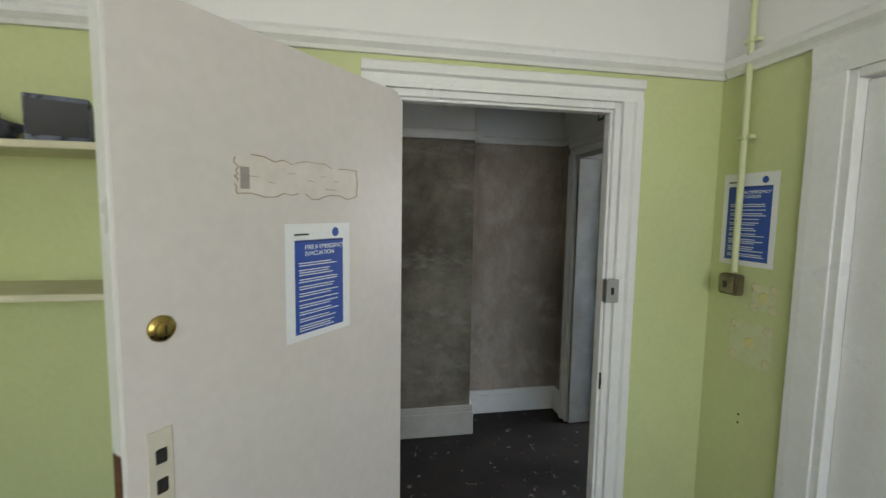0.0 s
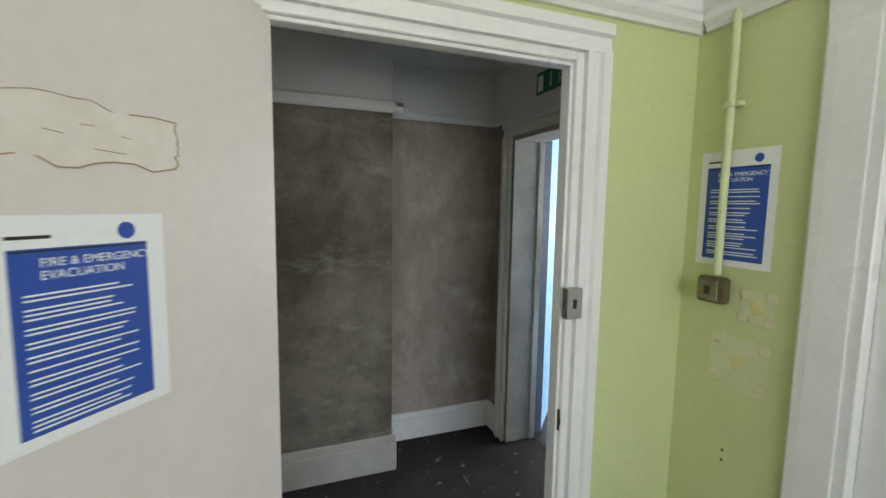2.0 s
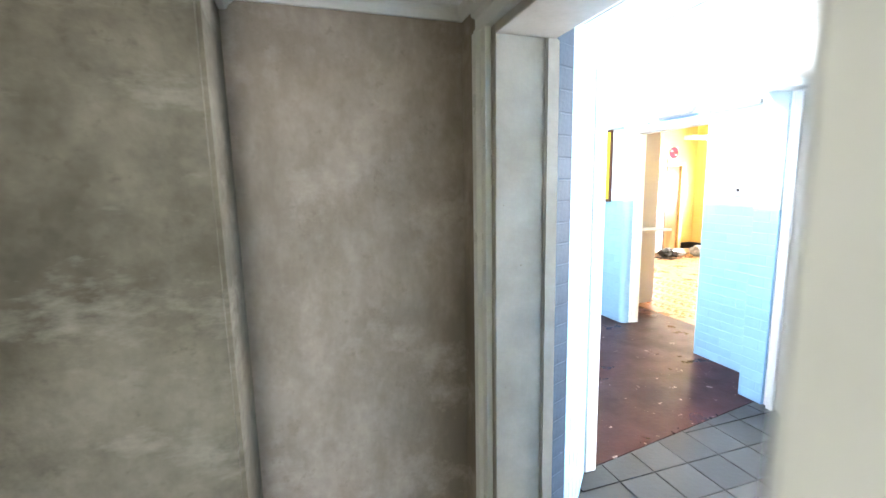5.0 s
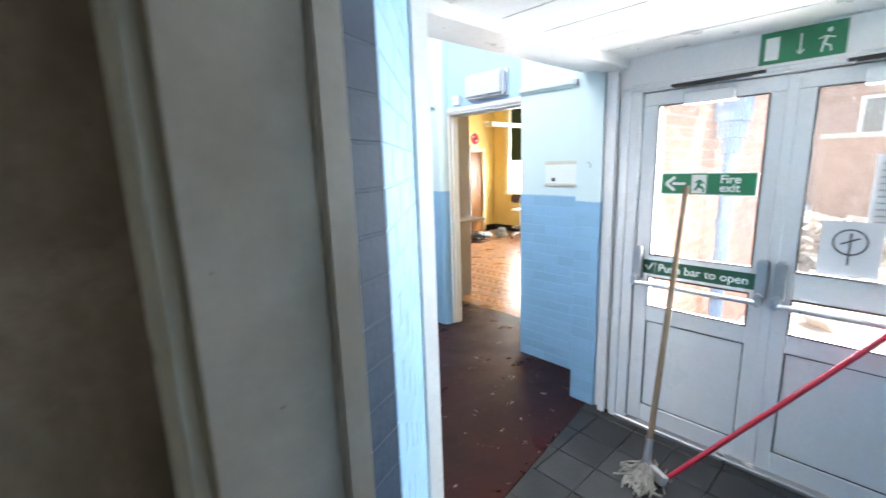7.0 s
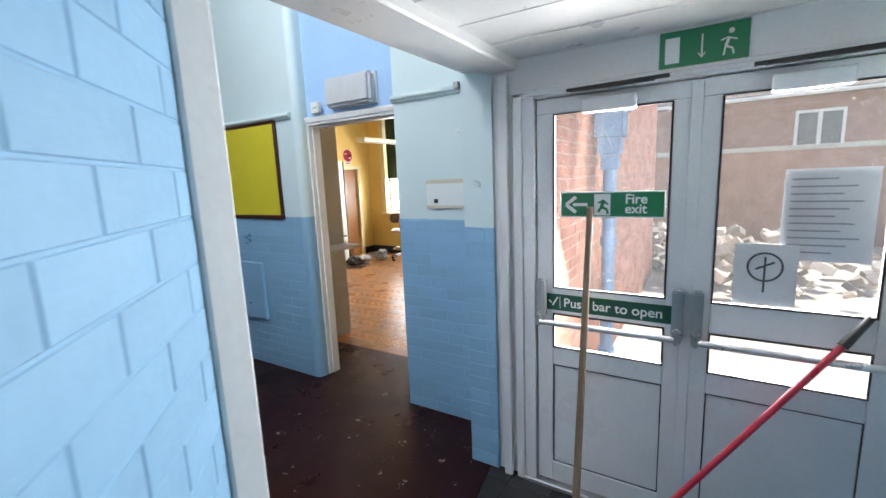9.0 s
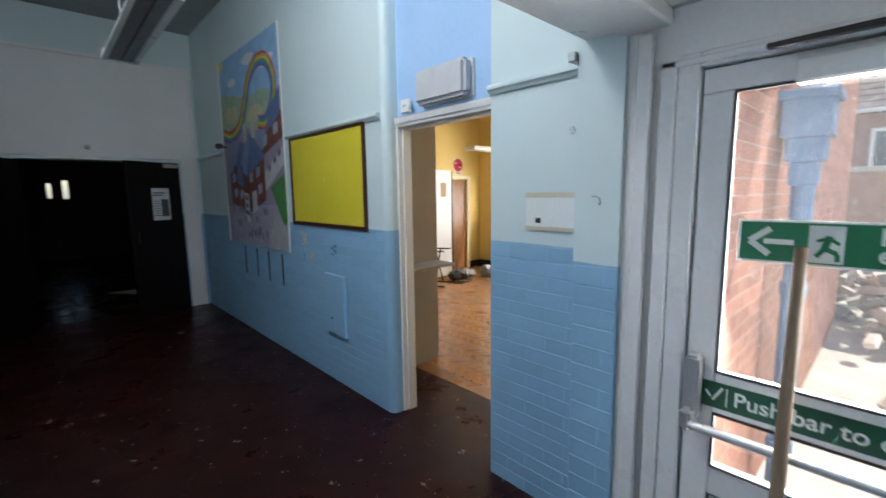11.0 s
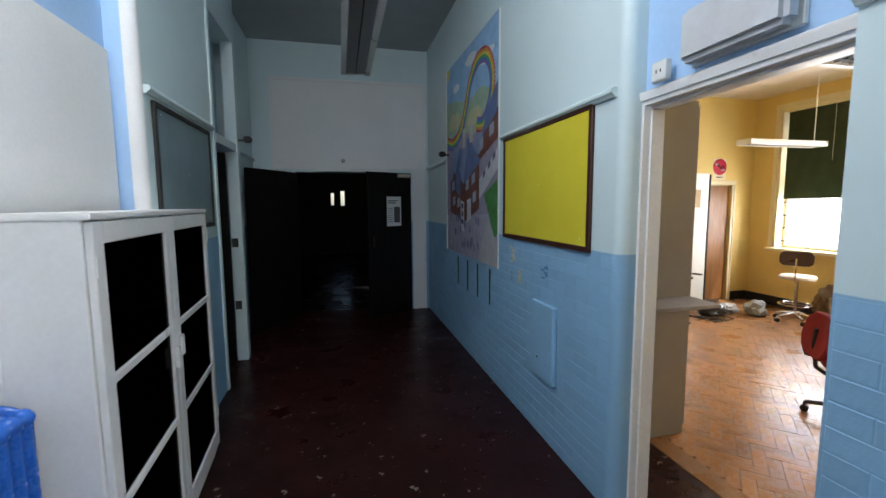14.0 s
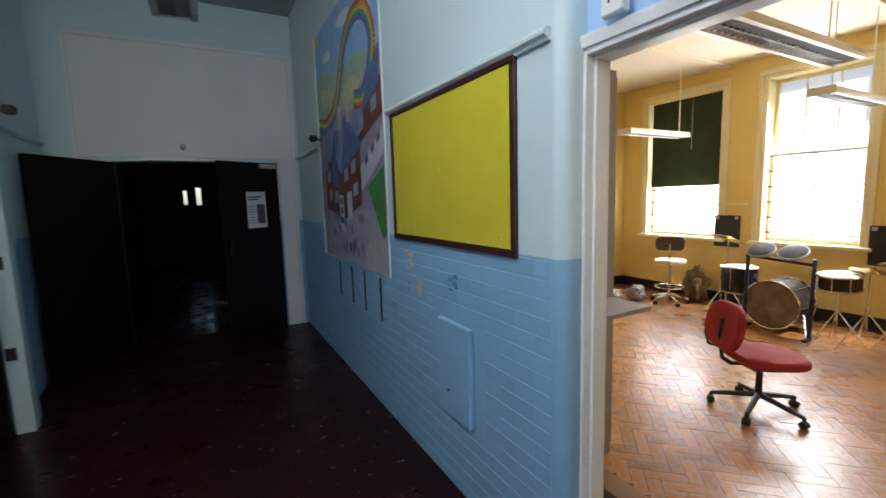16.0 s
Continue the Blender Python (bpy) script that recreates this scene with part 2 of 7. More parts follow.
RED_PLASTIC = surf("red_plastic", (0.46, 0.02, 0.05), (0.38, 0.015, 0.04), 6, 0.5, 60, 0.35, 0.05)
RED_FABRIC = surf("dark_red_fabric", (0.30, 0.018, 0.022), (0.22, 0.012, 0.016), 5, 0.6, 220, 0.9, 0.35)


# ---- mesh tools ----
def add_box(bm, x0, x1, y0, y1, z0, z1, m=None):
    """A box from its bounds, moved by m."""
    vs = [bm.verts.new(Vector(p)) for p in ((x0, y0, z0), (x1, y0, z0), (x1, y1, z0), (x0, y1, z0), (x0, y0, z1), (x1, y0, z1), (x1, y1, z1), (x0, y1, z1))]
    fs = [bm.faces.new([vs[i] for i in q]) for q in ((3, 2, 1, 0), (4, 5, 6, 7), (0, 1, 5, 4), (1, 2, 6, 5), (2, 3, 7, 6), (3, 0, 4, 7))]
    if m is not None:
        bmesh.ops.transform(bm, matrix=m, verts=vs)
    return vs, fs


def boxes(*bounds, bevel=0.0, seg=1, m=None):
    bm = bmesh.new()
    for b in bounds:
        add_box(bm, *b, m=m)
    if bevel:
        bmesh.ops.bevel(bm, geom=list(bm.edges), offset=bevel, segments=seg, affect="EDGES", clamp_overlap=True)
    return bm


def add_tube(bm, a, b, r0, r1=None, seg=12, caps=True):
    """A round bar from a to b."""
    a, b = Vector(a), Vector(b)
    r1 = r0 if r1 is None else r1
    q = (b - a).to_track_quat("Z", "Y").to_matrix().to_4x4()
    m = Matrix.Translation((a + b) / 2) @ q
    bmesh.ops.create_cone(bm, cap_ends=caps, segments=seg, radius1=r0, radius2=r1, depth=(b - a).length, matrix=m)
    return bm


def tube(a, b, r0, r1=None, seg=12):
    return add_tube(bmesh.new(), a, b, r0, r1, seg)


def tube_path(points, r, seg=8):
    """A bent bar through points."""
    bm = bmesh.new()
    for a, b in zip(points, points[1:]):
        add_tube(bm, a, b, r, r, seg)
    for p in points[1:-1]:
        bmesh.ops.create_uvsphere(bm, u_segments=seg, v_segments=6, radius=r, matrix=Matrix.Translation(p))
    return bm


def lathe(profile, seg=24, m=None):
    """A turned shape from (radius, height) pairs."""
    bm = bmesh.new()
    rings = []
    for r, z in profile:
        rings.append([bm.verts.new((r * math.cos(2 * math.pi * i / seg), r * math.sin(2 * math.pi * i / seg), z)) for i in range(seg)])
    for a, b in zip(rings, rings[1:]):
        for i in range(seg):
            bm.faces.new((a[i], a[(i + 1) % seg], b[(i + 1) % seg], b[i]))
    bm.faces.new(list(reversed(rings[0])))
    bm.faces.new(rings[-1])
    if m is not None:
        bmesh.ops.transform(bm, matrix=m, verts=bm.verts)
    return bm


def prism(points, z0, z1, m=None):
    """An outline in x and y drawn out from z0 to z1."""
    bm = bmesh.new()
    lo, hi = [bm.verts.new((x, y, z0)) for x, y in points], [bm.verts.new((x, y, z1)) for x, y in points]
    n = len(points)
    bm.faces.new(list(reversed(lo)))
    bm.faces.new(hi)
    for i in range(n):
        bm.faces.new((lo[i], lo[(i + 1) % n], hi[(i + 1) % n], hi[i]))
    bmesh.ops.recalc_face_normals(bm, faces=bm.faces)
    if m is not None:
        bmesh.ops.transform(bm, matrix=m, verts=bm.verts)
    return bm


def mesh_of(name, bm, mat, smooth=False):
    me = bpy.data.meshes.new(name)
    bm.normal_update()
    bm.to_mesh(me)
    bm.free()
    me.materials.append(mat)
    if smooth:
        me.shade_smooth()
        me.set_sharp_from_angle(angle=radians(40))
    return me


def part(name, bm, mat, parent=None, label="", smooth=False):
    ob = new(name, mesh_of(name, bm, mat, smooth))
    ob.parent = parent
    return tagged(ob, label)


def thing(name, label, category, m=None, group="", kind=""):
    ob = new(name)
    ob.empty_display_size = 0.1
    ob.matrix_world = m or Matrix()
    return tagged(ob, label, category, group, kind)


def structure(name, bm, mat, label, category, parent=None, smooth=False):
    ob = part(name, bm, mat, parent, smooth=smooth)
    return tagged(ob, label, category, kind="structure")


def text_part(name, words, size, mat, parent, m, depth=0.0015, align="LEFT", bold=0.0, lines=1.0):
    """Raised letters as a mesh."""
    cu = bpy.data.curves.new(name, "FONT")
    cu.body, cu.size, cu.extrude, cu.align_x, cu.offset, cu.space_line = words, size, depth, align, bold, lines
    tmp = bpy.data.objects.new(name + "_curve", cu)
    me = bpy.data.meshes.new_from_object(tmp)
    bpy.data.objects.remove(tmp)
    me.materials.clear()
    me.materials.append(mat)
    ob = new(name, me)
    ob.parent = parent
    ob.matrix_local = m
    return ob


def wall_run(name, axis, face, back, a, b, z0, z1, openings, mat, label, category="wall"):
    """A wall along axis ('x' or 'y') from a to b, between face and back, with openings (from, to, sill, head)."""
    bm = bmesh.new()

    def block(p, q, lo, hi):
        if q - p > 1e-4 and hi - lo > 1e-4:
            f0, f1 = min(face, back), max(face, back)
            add_box(bm, *((p, q, f0, f1) if axis == "x" else (f0, f1, p, q)), lo, hi)

    at = a
    for p, q, sill, head in sorted(openings):
        block(at, p, z0, z1)
        block(p, q, z0, sill)
        block(p, q, head, z1)
        at = q
    block(at, b, z0, z1)
    return structure(name, bm, mat, label, category)


# ---- structure: green room ----
wall_run("wall_green_north", "x", 2.15, 2.215, -1.5, 1.50, 0, 3.0, [(0.05, 1.02, 0, 2.09)], GREEN_WALL, "lime green painted wall with white band above the picture rail")
wall_run("wall_green_east", "y", 1.50, 1.62, -1.7, 2.215, 0, 3.0, [(0.76, 1.65, 0, 2.10)], GREEN_WALL, "lime green painted wall with a white door in it")
wall_run("wall_green_west", "y", -1.5, -1.62, -1.7, 2.2, 0, 3.0, [], GREEN_WALL, "lime green painted side wall of the first room")
# this opening is added and never in view
wall_run("wall_green_south", "x", -1.7, -1.85, -1.62, 1.62, 0, 3.0, [(-0.8, 1.0, 0.9, 2.6)], GREEN_WALL, "lime green painted wall with an added, unseen window opening")
structure("ceiling_green_room", boxes((-1.62, 1.62, -1.85, 2.2, 3.0, 3.1)), WHITE_WALL, "plain white ceiling of the green room", "ceiling")
structure("floor_green_room", boxes((-1.62, 1.53, -1.85, 2.16, -0.1, 0.0)), BLACK_FLOOR, "dirty dark floor of the green room", "floor")


def rail_profile(a, b, z, axis, face, side, name, label, parent=None, h=0.055, d=0.035, mat=WHITE):
    """A moulded rail on a wall: two steps and a rounded nose."""
    prof = [(0, 0), (d * 0.45, 0), (d * 0.6, h * 0.2), (d, h * 0.45), (d, h * 0.75), (d * 0.7, h), (0, h)]
    bm = bmesh.new()
    ends = []
    for s in (a, b):
        ends.append([bm.verts.new((s, face + side * u, z + v) if axis == "x" else (face + side * u, s, z + v)) for u, v in prof])
    n = len(prof)
    for i in range(n):
        bm.faces.new((ends[0][i], ends[0][(i + 1) % n], ends[1][(i + 1) % n], ends[1][i]))
    bm.faces.new(ends[0])
    bm.faces.new(ends[1])
    bmesh.ops.recalc_face_normals(bm, faces=bm.faces)
    return structure(name, bm, mat, label, "trim", parent)


rail_profile(-1.5, 1.50, 2.205, "x", 2.15, -1, "trim_rail_green_north", "white moulded picture rail over the green wall", h=0.07, d=0.04)
rail_profile(-1.7, 2.11, 2.205, "y", 1.50, -1, "trim_rail_green_east", "white moulded picture rail over the green wall", h=0.07, d=0.04)


def architrave(name, axis, face, side, a, b, head, label, w=0.085, d=0.022, mat=WHITE, z0=0.0, plain=False):
    """A moulded door surround: two uprights and a head, each with a raised outer band."""
    ob = thing(name, label, "door frame", kind="structure")
    prof = [(0, 0.0), (0, d * 0.7), (w * 0.16, d * 0.7), (w * 0.2, d * 0.5), (w * 0.52, d * 0.5), (w * 0.6, d), (w * 0.94, d), (w, d * 0.8), (w, 0.0)]
    if plain:
        prof = [(0, 0.0), (0, d * 0.6), (w * 0.72, d), (w * 0.94, d), (w, d * 0.8), (w, 0.0)]

    def bar(nm, p, q, lo, hi):
        bm = bmesh.new()
        rings = []
        for end in (0, 1):
            ring = []
            for u, v in prof:
                if nm == "head":
                    along, up = (p, q)[end], lo + u
                else:
                    along, up = (q - u if p < a else p + u), (lo, hi)[end]
                off = face + side * (0.0008 + v)
                ring.append(bm.verts.new((along, off, up) if axis == "x" else (off, along, up)))
            rings.append(ring)
        n = len(prof)
        for i in range(n):
            bm.faces.new((rings[0][i], rings[0][(i + 1) % n], rings[1][(i + 1) % n], rings[1][i]))
        bm.faces.new(rings[0])
        bm.faces.new(rings[1])
        bmesh.ops.recalc_face_normals(bm, faces=bm.faces)
        part(nm, bm, mat, ob)
    bar("upright", a - w, a, z0, head + 0.0)
    bar("upright", b, b + w, z0, head + 0.0)
    bar("head", a - w, b + w, head, head + w)
    return ob


def lining(name, axis, near, far, a, b, head, label, t=0.03, mat=WHITE, stop=True):
    """The boards that line a door's opening, with a stop bead."""
    ob = thing(name, label, "door lining", kind="structure")
    n0, n1 = min(near, far), max(near, far)
    mid = (n0 + n1) / 2

    def bx(p, q, lo, hi, g0=n0, g1=n1):
        return (p, q, g0, g1, lo, hi) if axis == "x" else (g0, g1, p, q, lo, hi)
    j1 = part("jamb", boxes(bx(a - 0.002, a + t, 0, head), bevel=0.003), mat, ob)
    j2 = part("jamb", boxes(bx(b - t, b + 0.002, 0, head), bevel=0.003), mat, ob)
    j3 = part("head_lining", boxes(bx(a + t, b - t, head - t, head + 0.002), bevel=0.003), mat, ob)
    if not stop:
        return ob
    s0, s1 = mid - 0.02, n1 - 0.008
    part("stop_bead", boxes(bx(a + t, a + t + 0.012, 0, head - t - 0.012, s0, s1), bevel=0.002), mat, j1)
    part("stop_bead", boxes(bx(b - t - 0.012, b - t, 0, head - t - 0.012, s0, s1), bevel=0.002), mat, j2)
    part("stop_bead", boxes(bx(a + t, b - t, head - t - 0.012, head - t, s0, s1), bevel=0.002), mat, j3)
    return ob


architrave("door_frame_1", "x", 2.15, -1, 0.05, 1.02, 2.09, "white moulded frame around the first doorway", w=0.09, d=0.03)
architrave("door_frame_1_back", "x", 2.215, 1, 0.05, 1.02, 2.09, "white frame on the lobby side of the doorway", w=0.08)
lining("door_lining_1", "x", 2.148, 2.217, 0.05, 1.02, 2.09, "white painted lining of the first doorway", t=0.028)
architrave("door_frame_east", "y", 1.50, -1, 0.76, 1.65, 2.10, "wide white moulded frame of the side door", w=0.11, d=0.018, plain=True)
lining("door_lining_east", "y", 1.498, 1.622, 0.76, 1.65, 2.10, "white lining of the side door", stop=False)
side_door = thing("door_east", "closed flush white door in the green room's side wall", "door", pose(1.535, 0.79, 0.0), kind="structure")
part("leaf", boxes((0, 0.035, 0.0, 0.83, 0.01, 2.065), bevel=0.003), WHITE, side_door)
part("lock_case", boxes((-0.016, 0, 0.05, 0.11, 0.97, 1.10), bevel=0.004), BLACK, side_door)

# ---- structure: dark lobby ----
RX, RY, PX, PY = 1.53, 3.73, 0.73, 3.43        # side wall, recess wall, breast edge and face
structure("wall_lobby_north", boxes((PX, RX, RY, RY + 0.15, 0, 2.6)), PLASTER, "bare stained grey-brown plaster wall", "wall")
structure("wall_chimney_breast", boxes((-1.5, PX, PY, RY + 0.15, 0, 2.6), bevel=0.012, seg=2), MOULD, "chimney breast with mouldy olive-grey plaster", "wall")
for nm, bb in (("wall_lobby_band_north", (PX + 0.002, RX, RY - 0.004, RY - 0.001, 2.20, 2.6)), ("wall_lobby_band_breast", (-1.5, PX - 0.004, PY - 0.004, PY - 0.001, 2.175, 2.6)), ("wall_lobby_band_side", (PX + 0.001, PX + 0.004, PY, RY - 0.005, 2.175, 2.6))):
    structure(nm, boxes(bb), WHITE_WALL, "grey-white painted band above the picture rail", "wall")
wall_run("wall_lobby_east", "y", RX, 1.745, 2.215, RY + 0.15, 0, 2.6, [(2.52, 3.48, 0, 2.06)], WHITE_WALL, "white painted lobby wall with a doorway")
structure("wall_lobby_east_reveal", boxes((RX - 0.004, RX - 0.001, 3.58, RY, 0.0, 2.155)), PLASTER, "strip of stained plaster beside the doorway", "wall")
wall_run("wall_lobby_west", "y", -1.5, -1.65, 2.20, RY + 0.15, 0, 2.6, [], PLASTER, "stained plaster end wall of the dark lobby")
structure("wall_lobby_south_band", boxes((-1.5, -0.07, 2.2155, 2.225, 0, 2.5)), PLASTER, "stained plaster on the lobby side", "wall")
structure("ceiling_lobby", boxes((-1.65, 1.76, 2.2, RY + 0.15, 2.5, 2.6)), CEIL_GREY, "grey-white lobby ceiling", "ceiling")
structure("floor_lobby", boxes((-1.65, 1.745, 2.16, 3.9, -0.1, 0.0)), BLACK_FLOOR, "dark worn lobby floor covered in dirt", "floor")
rail_profile(PX, RX, 2.155, "x", RY, -1, "trim_rail_recess", "thin white picture rail", h=0.05, d=0.03)
rail_profile(-1.5, PX + 0.045, 2.125, "x", PY, -1, "trim_rail_breast", "white moulded picture rail on the chimney breast", h=0.065, d=0.05)
rail_profile(PY - 0.05, RY, 2.125, "y", PX, 1, "trim_rail_breast_side", "white moulded picture rail return", h=0.065, d=0.045)
rail_profile(3.58, RY, 2.155, "y", RX, -1, "trim_rail_side", "short white picture rail", h=0.05, d=0.03)


def skirting(name, bounds, label, mat=WHITE):
    x0, x1, y0, y1, h = bounds
    return structure(name, boxes((x0, x1, y0, y1, 0, h * 0.78), (x0 + 0.004 * (x1 - x0 > 0.1 and 0 or 1), x1, y0 + 0.005, y1, h * 0.78, h), bevel=0.004), mat, label, "baseboard")


skirting("baseboard_recess", (PX + 0.02, RX, RY - 0.022, RY, 0.19), "white skirting board with chipped lower edge")
skirting("baseboard_breast", (-1.5, PX + 0.02, PY - 0.022, PY, 0.22), "dirty white skirting board at the chimney breast", surf("dirty_white_paint", (0.52, 0.51, 0.47), (0.36, 0.35, 0.31), 4, 0.7, 40, 0.5, 0.2))
skirting("baseboard_breast_side", (PX, PX + 0.022, PY - 0.02, RY - 0.02, 0.22), "white skirting board return")
skirting("baseboard_side", (RX - 0.02, RX, 3.58, RY - 0.02, 0.19), "white skirting board beside the doorway")
architrave("door_frame_2", "y", RX, -1, 2.52, 3.48, 2.06, "white moulded frame of the lobby doorway", w=0.095, d=0.03)
# gloss paint, greyer and browner than the white of the frames
GREYED = surf("greyed_gloss_paint", (0.46, 0.43, 0.39), (0.30, 0.27, 0.23), 4, 0.7, 50, 0.5, 0.15, spots=(0.22, 0.19, 0.15), spot_scale=30, spot_lo=0.72)
lin2 = thing("door_lining_2", "greyed white door lining with knocks and a rounded bead", "door lining", kind="structure")
for face, back, out in ((3.452, 3.482, -1), (2.548, 2.518, 1)):
    j2 = part("jamb", boxes((RX - 0.002, 1.742, *sorted((face, back)), 0, 2.06), bevel=0.004), GREYED, lin2)
    part("stop_bead", boxes((1.702, 1.752, *sorted((face + out * 0.012, face - out * 0.004)), 0, 2.03), bevel=0.006, seg=2), GREYED, j2)
part("head_lining", boxes((RX - 0.002, 1.742, 2.548, 3.452, 2.03, 2.06), bevel=0.003), GREYED, lin2)

# the first room and the lobby stand askew of the porch by a hand's breadth
OFFSET = Matrix.Translation((0.04, -0.20, 0.0))


def set_off(obs):
    for ob in obs:
        if ob.parent is None and ob.type in {"MESH", "EMPTY"}:
            ob.matrix_world = OFFSET @ ob.matrix_world


set_off(list(scene.objects))

# ---- structure: porch ----
DX = 3.95                                       # plane of the fire doors
structure("wall_porch_reveal", prism([(1.786, 3.278), (1.90, 3.325), (1.90, 4.02), (1.786, 4.02)], 0, 2.6), SHADED_ROUGH_BLUE, "rough slate-blue painted brick reveal with its shade in the colour", "wall")
structure("wall_porch_splay", prism([(1.90, 3.325), (2.345, 3.796), (2.345, 4.02), (1.90, 4.02)], 0, 2.6), BLUE_BRICK, "light blue painted splayed wall beside the opening", "wall")
wall_run("wall_porch_west", "y", 1.80, 1.787, 1.6, 2.315, 0, 2.6, [], PALE_BLUE, "blue painted porch wall")


def floor_line(x):
    """Where the porch tiles meet the corridor's red floor."""
    return 3.82 + (x - 2.44) * 0.147


structure("floor_porch", prism([(1.785, 1.6), (4.3, 1.6), (4.3, floor_line(4.3)), (1.785, floor_line(1.785))], -0.1, -0.008), BLACK, "dark mortar bed under the porch tiles", "floor")
wall_run("wall_porch_south", "x", 2.36, 2.12, 1.76, 4.3, 0, 2.6, [], BLUE_WALL, "light blue painted porch side wall")
wall_run("wall_porch_east", "y", DX + 0.02, 4.40, 2.12, 4.02, 0, 2.6, [(2.385, 3.83, 0, 2.02)], WHITE_WALL, "white painted wall over the fire doors")
bm = bmesh.new()
for i in range(17):
    add_box(bm, 1.76 + i * 0.137, 1.76 + i * 0.137 + 0.133, 2.28, 4.0, 2.165 + 0.002 * (i % 2), 2.19)
add_box(bm, 1.6, 4.4, 2.1, 4.15, 2.19, 2.6)
structure("ceiling_porch", bm, WHITE, "white painted boarded porch ceiling with peeling paint", "ceiling")
post = structure("wall_opening_post", boxes((2.346, 2.418, 3.784, 3.99, 0, 2.12), bevel=0.006), WHITE, "white painted timber post at the opening", "door frame")
structure("beam_opening", boxes((2.32, 4.3, 3.86, 4.02, 2.121, 2.40), (2.32, 4.3, 4.02, 4.14, 2.14, 2.40), bevel=0.008), WHITE, "white painted beam over the wide opening", "beam")
structure("wall_over_opening", boxes((1.8, 4.6, 3.95, 4.14, 2.40, 3.9)), BLUE_WALL, "pale wall above the wide opening", "wall")

# ---- structure: school corridor ----
CXL, CXR, CEND, CTOP = 1.94, 4.28, 10.46, 3.88
structure("wall_pier", boxes((3.95, 4.48, 3.99, 4.16, 0, 2.2), (4.30, 4.48, 4.14, 4.86, 0, CTOP), bevel=0.0), BLUE_WALL, "blue and pale green painted brick pier", "wall")
wall_run("wall_corridor_east", "y", CXR, 4.48, 5.84, CEND, 0, CTOP, [], BLUE_WALL, "painted brick corridor wall, blue below and pale green above")
structure("wall_corridor_bullnose", lathe([(0.06, 0), (0.06, CTOP)], 24, pose(CXR + 0.06, 5.84, 0)), BLUE_WALL, "rounded painted brick corner", "wall", smooth=True)
structure("wall_corridor_bullnose_return", boxes((CXR + 0.06, 4.48, 5.78, 5.84, 0, CTOP)), BLUE_WALL, "painted return of the rounded corner", "wall")
structure("wall_over_room_door", boxes((4.39, 4.48, 4.86, 5.78, 2.12, CTOP)), PALE_BLUE, "sky blue painted panel over the classroom door", "wall")
wall_run("wall_corridor_west_far", "y", 1.79, 1.60, 8.95, CEND, 0, CTOP, [], BLUE_WALL, "painted far corridor wall, blue below and pale above")
wall_run("wall_corridor_west", "y", CXL, 1.60, 6.66, 8.95, 0, CTOP, [(7.93, 8.80, 0, 3.28)], BLUE_WALL, "painted corridor wall, blue below and pale above")
structure("wall_corridor_bullnose_west", lathe([(0.06, 0), (0.06, CTOP)], 24, pose(CXL - 0.06, 6.66, 0)), WHITE_WALL, "rounded pale painted corner", "wall", smooth=True)
structure("wall_corridor_bullnose_west_return", boxes((1.70, CXL - 0.06, 6.60, 6.66, 0, CTOP)), PALE_BLUE, "light blue return of the rounded corner", "wall")
wall_run("wall_corridor_west_recess", "y", 1.80, 1.60, 4.0, 6.60, 0, CTOP, [], PALE_BLUE, "sky blue painted recess wall")
structure("wall_boarded_panel", boxes((1.801, 1.825, 4.2, 6.575, 0.0, 2.42), bevel=0.004), WHITE_WALL, "large white boarded-over panel on the recess wall", "wall panel")
wall_run("wall_corridor_north", "x", CEND, CEND + 0.25, 1.60, 4.60, 0, CTOP, [(2.34, 4.0, 0, 2.10)], BLUE_WALL, "corridor end wall with double doors")
structure("wall_end_board", boxes((2.08, 4.20, CEND - 0.02, CEND - 0.001, 2.14, 3.36), (2.05, 4.23, CEND - 0.035, CEND - 0.001, 3.36, 3.40), (4.20, 4.235, CEND - 0.035, CEND - 0.001, 0.0, 3.36), (2.05, 2.08, CEND - 0.035, CEND - 0.001, 2.1, 3.36), (4.03, 4.20, CEND - 0.02, CEND - 0.001, 0.0, 2.14), bevel=0.003), WHITE_WALL, "white boarded panel over the double doors", "wall panel")
# ceiling with an opening for an added, unseen roof light
bm = boxes((1.6, 2.5, 4.0, CEND + 0.25, CTOP, CTOP + 0.1), (3.7, 4.7, 4.0, CEND + 0.25, CTOP, CTOP + 0.1), (2.5, 3.7, 4.0, 4.5, CTOP, CTOP + 0.1), (2.5, 3.7, 5.9, CEND + 0.25, CTOP, CTOP + 0.1))
structure("ceiling_corridor", bm, surf("grey_ceiling_paint", (0.42, 0.44, 0.45), (0.34, 0.36, 0.37), 1.4, 0.6, 60, 0.8, 0.15), "grey painted corridor ceiling", "ceiling")
structure("added_roof_pane", boxes((2.45, 3.75, 4.45, 5.95, CTOP + 0.101, CTOP + 0.11)), WIRED, "unseen obscured roof light added over the corridor", "roof light")
structure("floor_corridor", prism([(1.6, floor_line(1.6) + 0.001), (4.98, floor_line(4.98) + 0.001), (4.98, CEND + 0.2), (1.6, CEND + 0.2)], -0.1, 0.0), RED_FLOOR, "worn dark red painted corridor floor with flakes", "floor")
